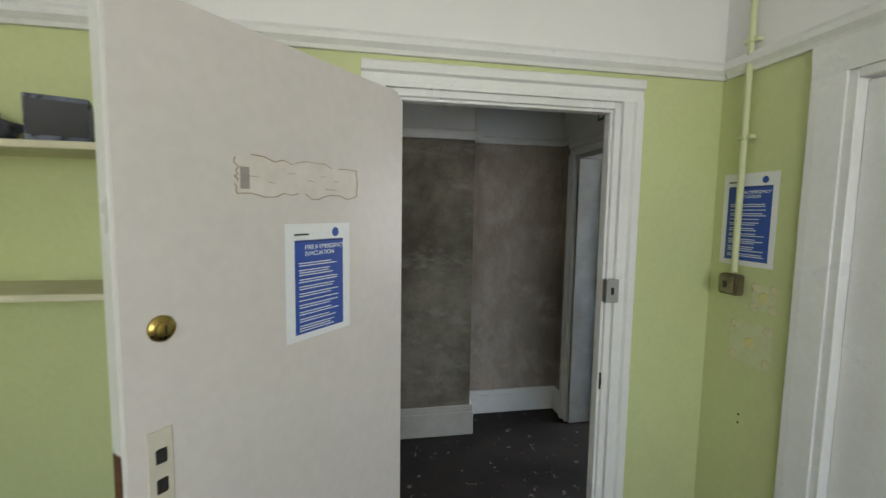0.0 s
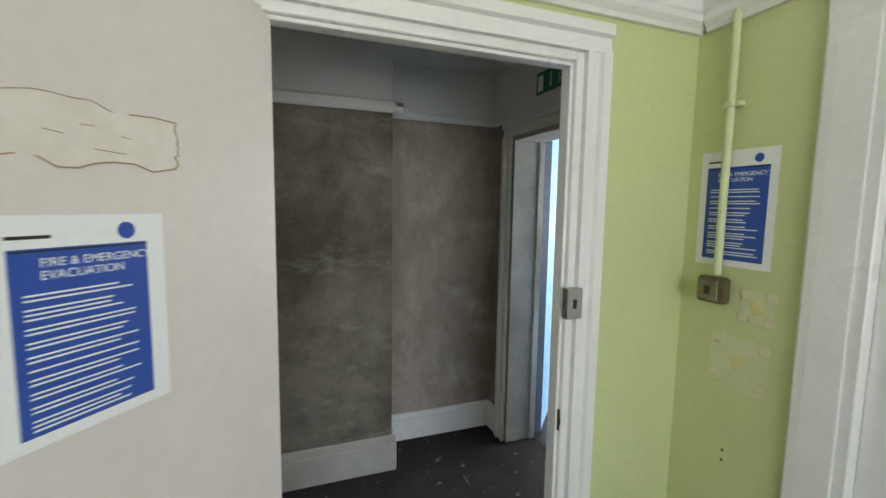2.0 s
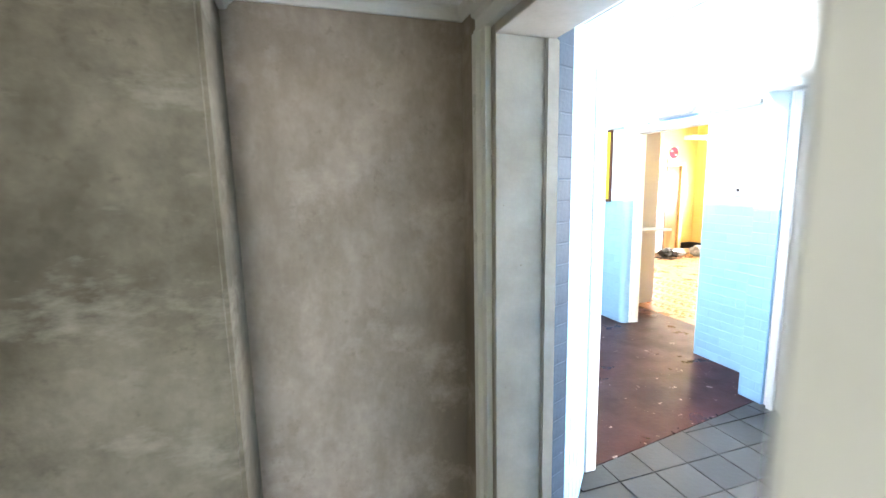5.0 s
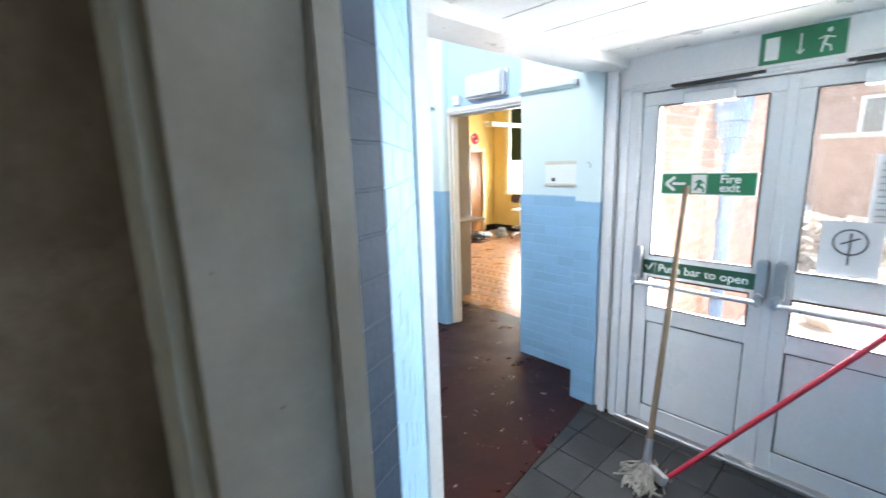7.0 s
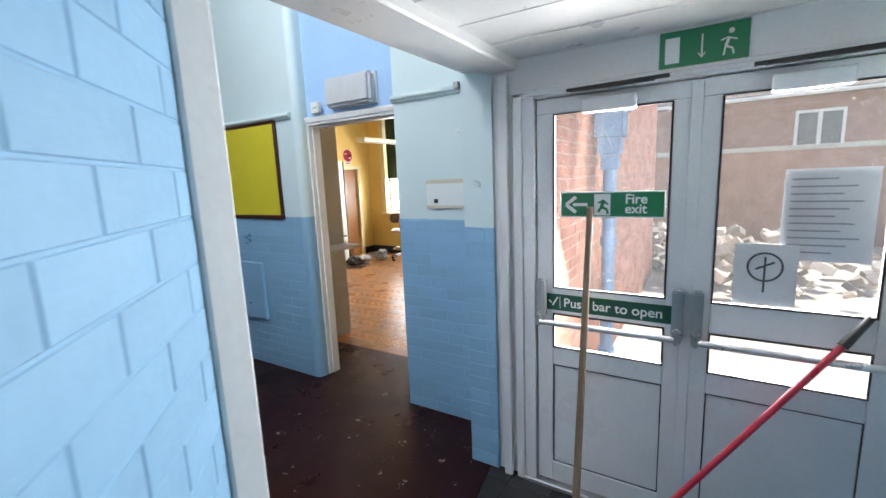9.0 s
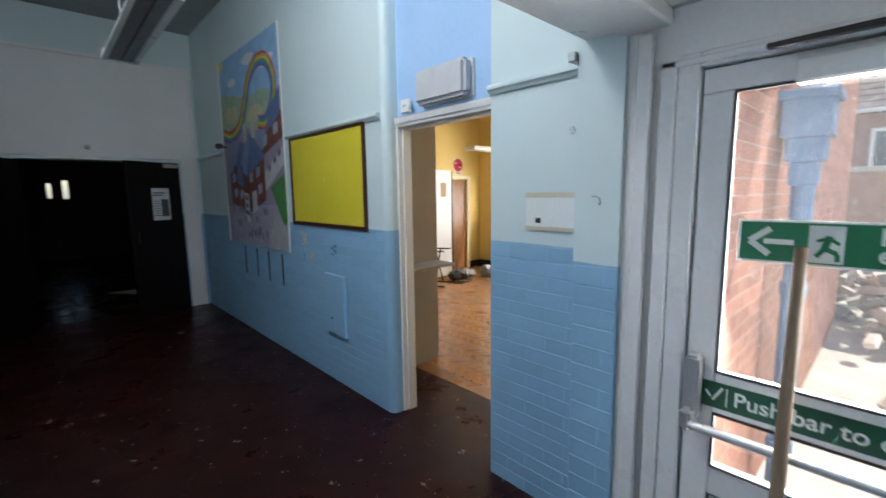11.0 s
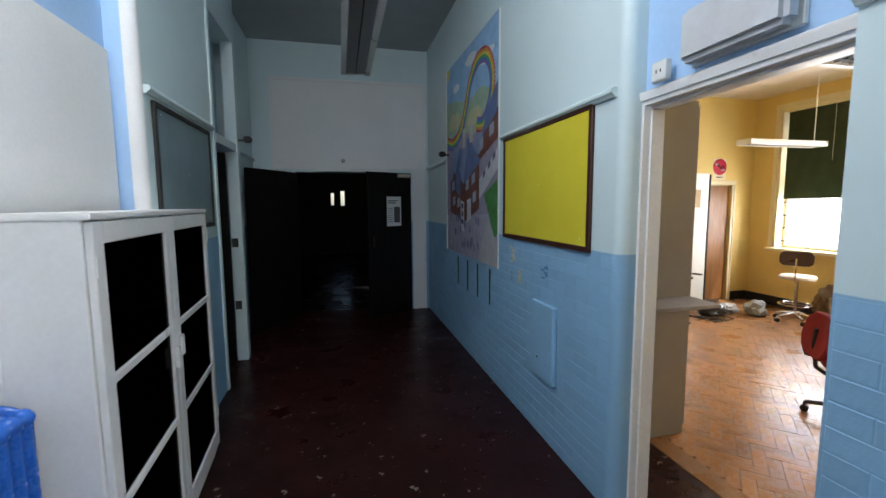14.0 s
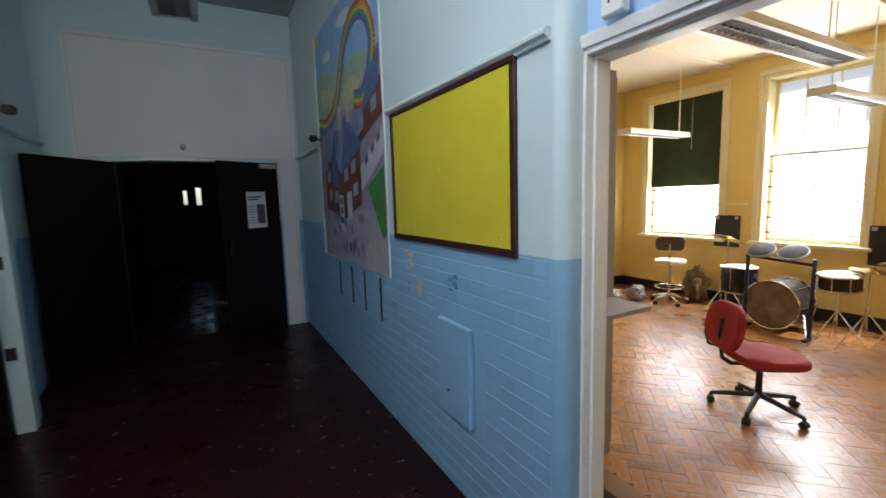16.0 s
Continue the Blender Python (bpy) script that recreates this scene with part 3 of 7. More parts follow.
for nm, ax, face, side, a, b, z in (("trim_rail_corridor_east", "y", CXR, -1, 5.84, 7.34, 2.135), ("trim_rail_corridor_east_far", "y", CXR, -1, 9.3, CEND, 2.135), ("trim_rail_corridor_west", "y", CXL, 1, 6.66, 7.90, 2.235), ("trim_rail_corridor_west_far", "y", 1.79, 1, 8.96, CEND, 2.235), ("trim_rail_pier", "y", 4.30, -1, 4.16, 4.86, 2.13)):
    rail_profile(a, b, z, ax, face, side, nm, "round-nosed painted rail along the wall", h=0.045, d=0.035, mat=surf("pale_green_gloss", (0.62, 0.73, 0.74), (0.54, 0.65, 0.66), 2, 0.5, 40, 0.4, 0.1))
# hall past the double doors, its darkness put into near-black surfaces
wall_run("wall_hall_west", "y", 1.6, 1.45, CEND + 0.25, 19.0, 0, 3.2, [], BLACK, "hall wall coloured black for darkness")
wall_run("wall_hall_east", "y", 5.0, 5.15, CEND + 0.25, 19.0, 0, 3.2, [], BLACK, "hall wall coloured black for darkness")
wall_run("wall_hall_north", "x", 19.0, 19.2, 1.45, 5.15, 0, 3.2, [(2.66, 2.76, 1.62, 2.02), (2.98, 3.11, 1.60, 2.10)], BLACK, "far hall wall coloured black for darkness, with slits of daylight")
structure("ceiling_hall", boxes((1.45, 5.15, CEND + 0.25, 19.2, 3.2, 3.3)), BLACK, "hall ceiling coloured black for darkness", "ceiling")
structure("floor_hall", boxes((1.45, 5.15, CEND + 0.2, 19.2, -0.1, -0.002)), surf("darkened_polished_floor", (0.012, 0.010, 0.010), (0.008, 0.008, 0.008), 3, 0.5, 30, 0.25, 0.05), "polished hall floor with the darkness in its colour", "floor")
# side room past the left door, coloured black in place of darkness
wall_run("wall_store_west", "y", 0.4, 0.25, 7.4, 9.4, 0, 3.6, [], BLACK, "store room wall coloured black for darkness")
structure("wall_store_ends", boxes((0.25, 1.60, 7.3, 7.4, 0, 3.6), (0.25, 1.60, 9.4, 9.5, 0, 3.6)), BLACK, "store room end walls coloured black for darkness", "wall")
structure("ceiling_store", boxes((0.25, 1.62, 7.3, 9.5, 3.6, 3.7)), BLACK, "store room ceiling coloured black for darkness", "ceiling")
structure("floor_store", boxes((0.25, 1.62, 7.3, 9.5, -0.1, -0.003)), BLACK, "store room floor coloured black for darkness", "floor")

# ---- structure: yellow music room ----
YX, YY, YTOP = 9.6, 9.72, 3.27
# W3 is an added window, out of view
W1, W2, W3 = (8.08, 9.31), (6.54, 7.62), (4.95, 6.03)
wall_run("wall_room_east", "y", YX, YX + 0.30, 3.83, YY + 0.2, 0, 3.6, [(W1[0], W1[1], 0.90, 3.03), (W2[0], W2[1], 0.90, 3.03), (W3[0], W3[1], 0.90, 3.03)], YELLOW_WALL, "mustard yellow wall with tall windows")
wall_run("wall_room_north", "x", YY, YY + 0.2, 4.48, YX + 0.3, 0, 3.6, [(8.55, 9.19, 0, 1.90)], YELLOW_WALL, "mustard yellow wall with a wooden door")
wall_run("wall_room_south", "x", 4.05, 3.83, 4.5, YX + 0.3, 0, 3.6, [], YELLOW_WALL, "mustard yellow wall of the music room")
structure("wall_room_west", boxes((4.48, 4.50, 5.78, YY, 0, 3.6), (4.48, 4.50, 4.05, 4.86, 0, 3.6), (4.48, 4.50, 4.86, 5.78, 2.12, 3.6)), YELLOW_WALL, "mustard yellow inner wall of the music room", "wall")
structure("ceiling_room", boxes((4.48, YX + 0.3, 3.83, YY + 0.2, YTOP, 3.4), (4.50, YX, 6.3, 6.45, YTOP - 0.03, YTOP), (4.50, YX, 8.0, 8.12, YTOP - 0.03, YTOP)), surf("cream_ceiling_paint", (0.74, 0.64, 0.50), (0.66, 0.56, 0.43), 1.0, 0.5, 50, 0.8, 0.1), "cream painted ceiling with shallow ribs", "ceiling")
structure("floor_room", boxes((4.98, YX + 0.3, 3.83, YY + 0.2, -0.1, -0.006)), surf("dark_floor_bed", (0.07, 0.035, 0.015), (0.05, 0.025, 0.01), 3, 0.5, 40, 0.6, 0.1), "dark bed under the parquet blocks", "floor")
structure("baseboard_room_east", boxes((YX - 0.025, YX, 4.05, YY, 0, 0.14), bevel=0.004), BLACK, "black painted skirting board", "baseboard")
structure("baseboard_room_north", boxes((9.27, YX - 0.025, YY - 0.025, YY, 0, 0.14), (4.50, 8.48, YY - 0.025, YY, 0, 0.14), bevel=0.004), BLACK, "black painted skirting board", "baseboard")
structure("trim_dado_line", boxes((YX - 0.008, YX, 4.05, YY, 0.70, 0.715)), YELLOW_WALL, "thin yellow painted pipe casing along the wall", "trim")
architrave("door_frame_3", "y", 4.37, -1, 4.86, 5.79, 2.10, "pale painted frame of the music room doorway", w=0.04, d=0.014, plain=True)
lining("door_lining_3", "y", 4.372, 4.49, 4.86, 5.79, 2.10, "chipped white lining of the music room doorway", t=0.022)
structure("ground", boxes((-40, 80, -60, 70, -0.5, -0.14)), surf("pale_rubble_ground", (0.56, 0.53, 0.47), (0.42, 0.40, 0.35), 2.5, 0.8, 18, 0.9, 0.6), "pale dusty yard ground", "ground")


# ---- things: green room ----
before = {ob.name for ob in scene.objects}
leaf_m = Matrix.Translation((0.100, 2.187, 0)) @ Matrix(((-0.643, 0.766, 0, 0), (-0.766, -0.643, 0, 0), (0, 0, 1, 0), (0, 0, 0, 1)))
leaf = thing("door_leaf", "open flush cream door with old glue scars, hinged at the doorway", "door", leaf_m)
# local x runs from hinge to free edge, local y leads away from the green wall's far side
part("panel", boxes((0, 0.975, -0.022, 0.022, 0.012, 2.075), bevel=0.003), LEAF_PAINT, leaf)
part("edge_strip", boxes((0.9755, 0.9785, -0.019, 0.019, 0.85, 2.07)), WHITE, leaf, "white painted door edge")
part("bare_edge", boxes((0.9755, 0.9795, -0.017, 0.017, 0.45, 1.12)), surf("splintered_brown_wood", (0.14, 0.06, 0.03), (0.07, 0.03, 0.015), 12, 0.7, 60, 0.8, 0.4), leaf, "splintered bare wood at the lock")
SIDE = 1 if (leaf_m.to_3x3() @ Vector((0, 1, 0))).dot(Vector((0.2, -1, 0))) > 0 else -1
fy = SIDE * 0.022


def on_leaf(u0, u1, z0, z1, t, base=0.0):
    a, b = fy + SIDE * (base + 0.0005), fy + SIDE * (base + t)
    return (u0, u1, min(a, b), max(a, b), z0, z1)


knob_m = pose(0.895, fy, 1.371, -90 * SIDE)
rose = part("lock_rose", lathe([(0.029, 0), (0.029, 0.005), (0.024, 0.010), (0.018, 0.012), (0.016, 0.018), (0.012, 0.020)], 24, knob_m), BRASS, leaf, "tarnished brass lock rose", smooth=True)
part("keyway", boxes((0.893, 0.897, *sorted((fy + SIDE * 0.019, fy + SIDE * 0.0215)), 1.361, 1.381)), BLACK, rose)
plate = part("lock_plate", boxes(on_leaf(0.882, 0.935, 0.965, 1.15, 0.004), bevel=0.0015), surf("chipped_cream_metal", (0.62, 0.58, 0.48), (0.5, 0.46, 0.38), 8, 0.6, 60, 0.45, 0.2), leaf, "chipped painted lock plate")
for z in (1.02, 1.088):
    part("spindle_hole", boxes(on_leaf(0.896, 0.920, z - 0.014, z + 0.02, 0.0055, 0.003), bevel=0.004), BLACK, plate)
# glue scar: a torn patch and its ragged outline
rnd = random.Random(3)
outline = []
for i in range(56):
    a = 2 * math.pi * i / 56
    cx, cz = math.cos(a), math.sin(a)
    k = max(abs(cx), abs(cz) * 1.0)
    outline.append((0.4885 + 0.2195 * cx / k * (1 + rnd.uniform(-0.03, 0.03)), 1.715 + 0.047 * cz / k * (1 + rnd.uniform(-0.16, 0.16))))
bm = bmesh.new()
vs = [bm.verts.new((u, fy + SIDE * 0.0012, z)) for u, z in outline]
bm.faces.new(vs if SIDE < 0 else list(reversed(vs)))
part("torn_patch", bm, surf("torn_cream_paint", (0.68, 0.635, 0.585), (0.60, 0.555, 0.49), 14, 0.7, 60, 0.7, 0.4), leaf, "pale torn patch left by a removed sign")
GLUE = surf("brown_dried_glue", (0.34, 0.24, 0.11), (0.22, 0.15, 0.07), 30, 0.7, 90, 0.5, 0.2)
stroke = []
for u, z in outline + outline[:1]:
    stroke.append(Vector((u, fy + SIDE * 0.0015, z)))
    if len(stroke) > 3 and rnd.random() < 0.22 or (u, z) == outline[0] and len(stroke) > 1:
        part("glue_line", tube_path(stroke, rnd.uniform(0.0008, 0.0018), 5), GLUE, leaf, "brown dried glue edge")
        stroke = stroke[-1:] if rnd.random() < 0.6 else []
for i in range(7):
    u, z = rnd.uniform(0.31, 0.65), rnd.uniform(1.69, 1.74)
    part("glue_line", tube((u, fy + SIDE * 0.001, z), (u + rnd.uniform(0.01, 0.05), fy + SIDE * 0.001, z + rnd.uniform(-0.004, 0.004)), 0.0009, None, 5), GLUE, leaf)
bm = boxes((0.672, 0.698, fy + SIDE * 0.0016 - 0.0004, fy + SIDE * 0.0016 + 0.0004, 1.68, 1.735))
part("dirty_smear", bm, surf("grey_smear", (0.35, 0.32, 0.28), (0.25, 0.23, 0.2), 20, 0.7, 60, 0.7, 0.1), leaf)


def notice(name, m, label, w=0.24, h=0.385, seed=1, bw=0.80):
    """A laminated sheet: clear-edged white paper with a blue panel of white print. Local x to the right, z up, y towards the wall."""
    ob = thing(name, label, "poster", m, group="fire notices")
    part("sheet", boxes((-w / 2, w / 2, -0.0012, -0.0002, 0, h), bevel=0.0003), PAPER, ob)
    b = w * bw / 2
    part("blue_panel", boxes((-b, b, -0.002, -0.0014, h * 0.055, h * 0.86)), POSTER_BLUE, ob, "blue printed panel")
    rn = random.Random(seed)
    t1 = text_part("title", "FIRE & EMERGENCY\nEVACUATION", w * 0.072, SIGN_WHITE, ob, pose(-b * 0.62, -0.0022, h * 0.78, 90), 0.0003)
    z = h * 0.66
    bm = bmesh.new()
    while z > h * 0.09:
        n = rn.choice((1, 2, 2, 3))
        for _ in range(n):
            x1 = rn.uniform(0.3, 0.85) * b
            add_box(bm, -b * 0.85, x1, -0.0026, -0.0021, z, z + h * 0.008)
            z -= h * 0.021
        z -= h * 0.018
    part("print_line", bm, SIGN_WHITE, ob, "lines of small white print")
    bm = boxes((-b, -b * 0.45, -0.0022, -0.0014, h * 0.90, h * 0.915), (-b * 0.98, b, -0.0026, -0.0021, h * 0.845, h * 0.853))
    part("letterhead", bm, BLACK, ob)
    part("emblem", lathe([(w * 0.055, 0), (w * 0.055, 0.001)], 20, pose(b * 0.66, -0.0014, h * 0.92, 90)), POSTER_BLUE, ob)
    return ob


um = leaf_m @ (pose(0.435, fy + SIDE * 0.001, 1.244, 0, 0, 180) if SIDE > 0 else pose(0.435, fy - 0.001, 1.244))
notice("fire_notice", um, "laminated blue fire notice stuck on the open door", w=0.262, h=0.345, seed=4, bw=0.75)
notice("fire_notice", pose(1.499, 1.977, 1.428, 0, 0, -90), "laminated blue fire notice on the green wall behind a pipe", w=0.25, h=0.375, seed=5)

for zz in (1.80, 1.365):
    sh = thing("wall_shelf", "cream painted wooden shelf on the green wall", "shelf", pose(-0.95, 2.15, zz), group="wall shelves")
    part("board", boxes((-0.55, 0.62, -0.27, -0.002, -0.011, 0.011), bevel=0.003), surf("cream_shelf_paint", (0.66, 0.62, 0.45), (0.56, 0.52, 0.36), 4, 0.6, 40, 0.5, 0.15), sh)
    for x in (-0.35, 0.42):
        part("bracket", boxes((x - 0.01, x + 0.01, -0.20, -0.004, -0.016, -0.0115), (x - 0.01, x + 0.01, -0.012, -0.004, -0.16, -0.0115), bevel=0.001), STEEL, sh)
box_m = surf("grey_printed_card", (0.16, 0.18, 0.24), (0.07, 0.08, 0.10), 18, 0.9, 60, 0.7, 0.2, spots=(0.02, 0.02, 0.02), spot_scale=30, spot_lo=0.55)
bx = thing("cardboard_box", "grey printed box with torn black side on the shelf", "box", pose(-0.93, 2.0, 1.812, 0, 0, 24))
part("body", boxes((-0.075, 0.075, -0.06, 0.06, 0, 0.135), bevel=0.004), box_m, bx)
part("flap", boxes((-0.07, 0.07, -0.065, -0.061, 0.02, 0.12)), BLACK, bx)
bm = bmesh.new()
bmesh.ops.create_icosphere(bm, subdivisions=4, radius=0.5)
for v in bm.verts:
    n = noise.noise(v.co * 5.0) * 0.22 + noise.noise(v.co * 13.0) * 0.08
    v.co = Vector((v.co.x * 0.34, v.co.y * 0.22, max(-0.045, v.co.z * 0.13))) * (1 + n)
    v.co.z = max(v.co.z, -0.045)
bd = thing("fabric_bundle", "crumpled dark grey fabric bundle on the shelf", "cloth", pose(-1.24, 2.02, 1.857))
part("folds", bm, surf("dark_crumpled_fabric", (0.035, 0.037, 0.05), (0.10, 0.10, 0.12), 14, 0.8, 90, 0.9, 0.5), bd, smooth=True)

CONDUIT = surf("chipped_lime_pipe_paint", (0.62, 0.66, 0.40), (0.54, 0.57, 0.33), 6, 0.6, 50, 0.45, 0.2, spots=(0.30, 0.24, 0.15), spot_scale=45, spot_lo=0.68)
cd = thing("conduit_pipe", "chipped green-cream electrical conduit running down the wall", "pipe", pose(1.475, 2.0, 0))
part("tube", tube((0, 0, 1.40), (0, 0, 2.98), 0.0125, None, 14), CONDUIT, cd, smooth=True)
for z in (1.945, 2.32):
    part("saddle_clip", boxes((-0.006, 0.024, -0.032, 0.032, z - 0.008, z + 0.008), (-0.017, 0.002, -0.016, 0.016, z - 0.009, z + 0.009), bevel=0.003), CONDUIT, cd)
kb = thing("key_switch", "old bronze key switch box at the end of the conduit", "switch", pose(1.498, 2.01, 1.305))
part("case", boxes((-0.045, 0, -0.045, 0.045, 0, 0.085), bevel=0.006, seg=2), surf("old_bronze", (0.20, 0.17, 0.10), (0.11, 0.09, 0.055), 20, 0.8, 90, 0.5, 0.3, metal=0.6), kb)
part("lid", boxes((-0.052, -0.046, -0.036, 0.036, 0.01, 0.076), bevel=0.003), surf("old_bronze_lid", (0.26, 0.23, 0.15), (0.15, 0.13, 0.08), 20, 0.8, 90, 0.45, 0.2, metal=0.6), kb)
part("keyhole", boxes((-0.0545, -0.0525, -0.010, 0.010, 0.028, 0.056), bevel=0.001), BLACK, kb)
for s in (-0.029, 0.029):
    part("screw", lathe([(0.005, 0), (0.004, 0.002)], 10, pose(-0.0522, s, 0.043, 0, -90)), BRASS, kb)
PASTE = surf("torn_paste_residue", (0.66, 0.62, 0.36), (0.60, 0.58, 0.44), 12, 0.8, 50, 0.8, 0.3, spots=(0.44, 0.36, 0.22), spot_scale=16, spot_lo=0.62)
for nm, yc, zc, w, h, sd in (("paste_residue", 1.88, 1.31, 0.10, 0.10, 1), ("paste_residue", 1.925, 1.12, 0.19, 0.17, 2)):
    ps = thing(nm, "torn yellowish paste marks on the green wall", "paste mark", pose(1.4985, yc, zc), group="paste marks")
    rr = random.Random(sd)
    bm = bmesh.new()
    pts = []
    for i in range(40):
        a = 2 * math.pi * i / 40
        k = max(abs(math.cos(a)), abs(math.sin(a)))
        pts.append((math.cos(a) / k * w / 2 * (1 + rr.uniform(-0.10, 0.06)), math.sin(a) / k * h / 2 * (1 + rr.uniform(-0.10, 0.06))))
    vv = [bm.verts.new((0, y, z)) for y, z in pts]
    bm.faces.new(vv)
    part("film", bm, surf("paste_film", (0.62, 0.64, 0.42), (0.58, 0.60, 0.36), 12, 0.8, 50, 0.8, 0.2), ps)
    for sy in (-1, 1):
        for sz in (-1, 1):
            part("paste_dab", lathe([(0.019, 0), (0.016, 0.0012), (0.004, 0.0016)], 14, pose(-0.0005, sy * w * 0.40, sz * h * 0.38, 0, -90)), PASTE, ps)
    part("paste_dab", lathe([(0.024, 0), (0.02, 0.0012), (0.004, 0.0016)], 14, pose(-0.0005, 0, 0, 0, -90)), surf("yellow_paste", (0.68, 0.62, 0.24), (0.62, 0.58, 0.34), 20, 0.8, 50, 0.8, 0.3), ps)
sc = thing("bare_screw_pair", "two rusty screw holes in the green wall", "screws", pose(1.499, 1.95, 0.775))
for z in (0, 0.035):
    part("screw", lathe([(0.005, 0), (0.003, 0.003)], 8, pose(0, 0, z, 0, -90)), BLACK, sc)
sp = thing("latch_keeper", "grey metal latch keeper screwed to the doorway frame", "latch", pose(1.002, 2.145, 1.255))
part("box", boxes((-0.028, 0.03, -0.03, 0, 0, 0.10), bevel=0.003), STEEL, sp)
part("slot", boxes((-0.008, 0.006, -0.0315, -0.0303, 0.035, 0.065)), BLACK, sp)
lh = thing("lock_mortice", "splintered lock hole in the doorway frame", "lock", pose(0.991, 2.165, 0.86))
part("hole", boxes((-0.004, 0.002, -0.012, 0.012, 0, 0.075), (-0.003, 0.002, -0.016, 0.004, 0.02, 0.05), bevel=0.002), BLACK, lh)


stick = thing("wooden_stick", "dark red-brown wooden stick leaning beside the lobby doorway", "stick")
part("shaft", tube((1.24, 2.60, 0.008), (1.488, 2.475, 0.72), 0.014, 0.012, 10), MAHOGANY, stick, smooth=True)
set_off([ob for ob in scene.objects if ob.name not in before])


# ---- things: exit signs ----
def exit_sign(m, w, h, label, name="exit_sign"):
    """A green plate with a white door, an arrow and a running mark. Local x right, z up, faces -y."""
    ob = thing(name, label, "sign", m, group="exit signs")
    part("plate", boxes((0, w, -0.006, 0, 0, h), bevel=0.001), SIGN_GREEN, ob)
    part("white_door", boxes((w * 0.07, w * 0.24, -0.008, -0.0062, h * 0.12, h * 0.82)), SIGN_WHITE, ob)
    bm = boxes((w * 0.485, w * 0.505, -0.008, -0.0062, h * 0.22, h * 0.80))
    for s in (-1, 1):
        add_box(bm, -w * 0.006, w * 0.006, -0.008, -0.0062, 0, h * 0.16, pose(w * 0.495, 0, h * 0.18, 0, s * 35))
    part("arrow", bm, SIGN_WHITE, ob)
    bm = bmesh.new()
    cx, cz, k = w * 0.78, h * 0.5, h
    for a, b, r in (((0.02, 0.10), (-0.06, -0.12), 0.075), ((-0.06, -0.12), (0.10, -0.20), 0.05), ((0.10, -0.20), (0.14, -0.36), 0.045), ((-0.06, -0.12), (-0.10, -0.36), 0.05), ((0.0, 0.10), (-0.18, 0.04), 0.04), ((0.02, 0.08), (0.20, 0.02), 0.04)):
        add_tube(bm, (cx + a[0] * k, -0.007, cz + a[1] * k), (cx + b[0] * k, -0.007, cz + b[1] * k), r * k * 0.5, None, 6)
    bmesh.ops.create_cone(bm, cap_ends=True, segments=14, radius1=0.07 * k, radius2=0.07 * k, depth=0.0018, matrix=pose(cx + 0.06 * k, -0.007, cz + 0.26 * k, 90))
    for v in bm.verts:
        v.co.y = max(min(v.co.y, -0.0062), -0.008)
    part("running_mark", bm, SIGN_WHITE, ob)
    return ob


exit_sign(OFFSET @ pose(RX - 0.004, 3.21, 2.25, 0, 0, -90), 0.29, 0.122, "dark green exit sign over the lobby doorway")
exit_sign(pose(3.966, 3.255, 2.022, 0, 0, -90), 0.295, 0.135, "green and white exit sign over the fire doors")

# ---- things: porch ----
FX = 3.985
frame_ob = thing("fire_door_frame", "white aluminium frame of the fire doors", "door frame", kind="structure")
part("upright", boxes((3.945, 4.035, 3.77, 3.83, 0, 2.02), (3.935, 3.96, 3.83, 3.875, 0, 2.005), (3.925, 3.95, 3.90, 3.945, 0, 2.10), bevel=0.004), ALU, frame_ob)
part("upright", boxes((3.945, 4.035, 2.385, 2.44, 0, 2.02), (3.935, 3.96, 2.33, 2.385, 0, 2.005), bevel=0.004), ALU, frame_ob)
part("head", boxes((3.945, 4.035, 2.44, 3.77, 1.975, 2.02), (3.935, 3.968, 2.33, 3.875, 1.985, 2.005), bevel=0.004), ALU, frame_ob)
part("rebate", boxes((4.01, 4.034, 2.386, 2.48, 0.023, 1.975), (4.01, 4.034, 3.73, 3.829, 0.023, 1.975), (4.01, 4.034, 2.48, 3.73, 1.945, 1.974)), ALU, frame_ob)
part("threshold", boxes((3.93, 4.40, 2.385, 3.83, -0.01, 0.022), bevel=0.005), STEEL, frame_ob)


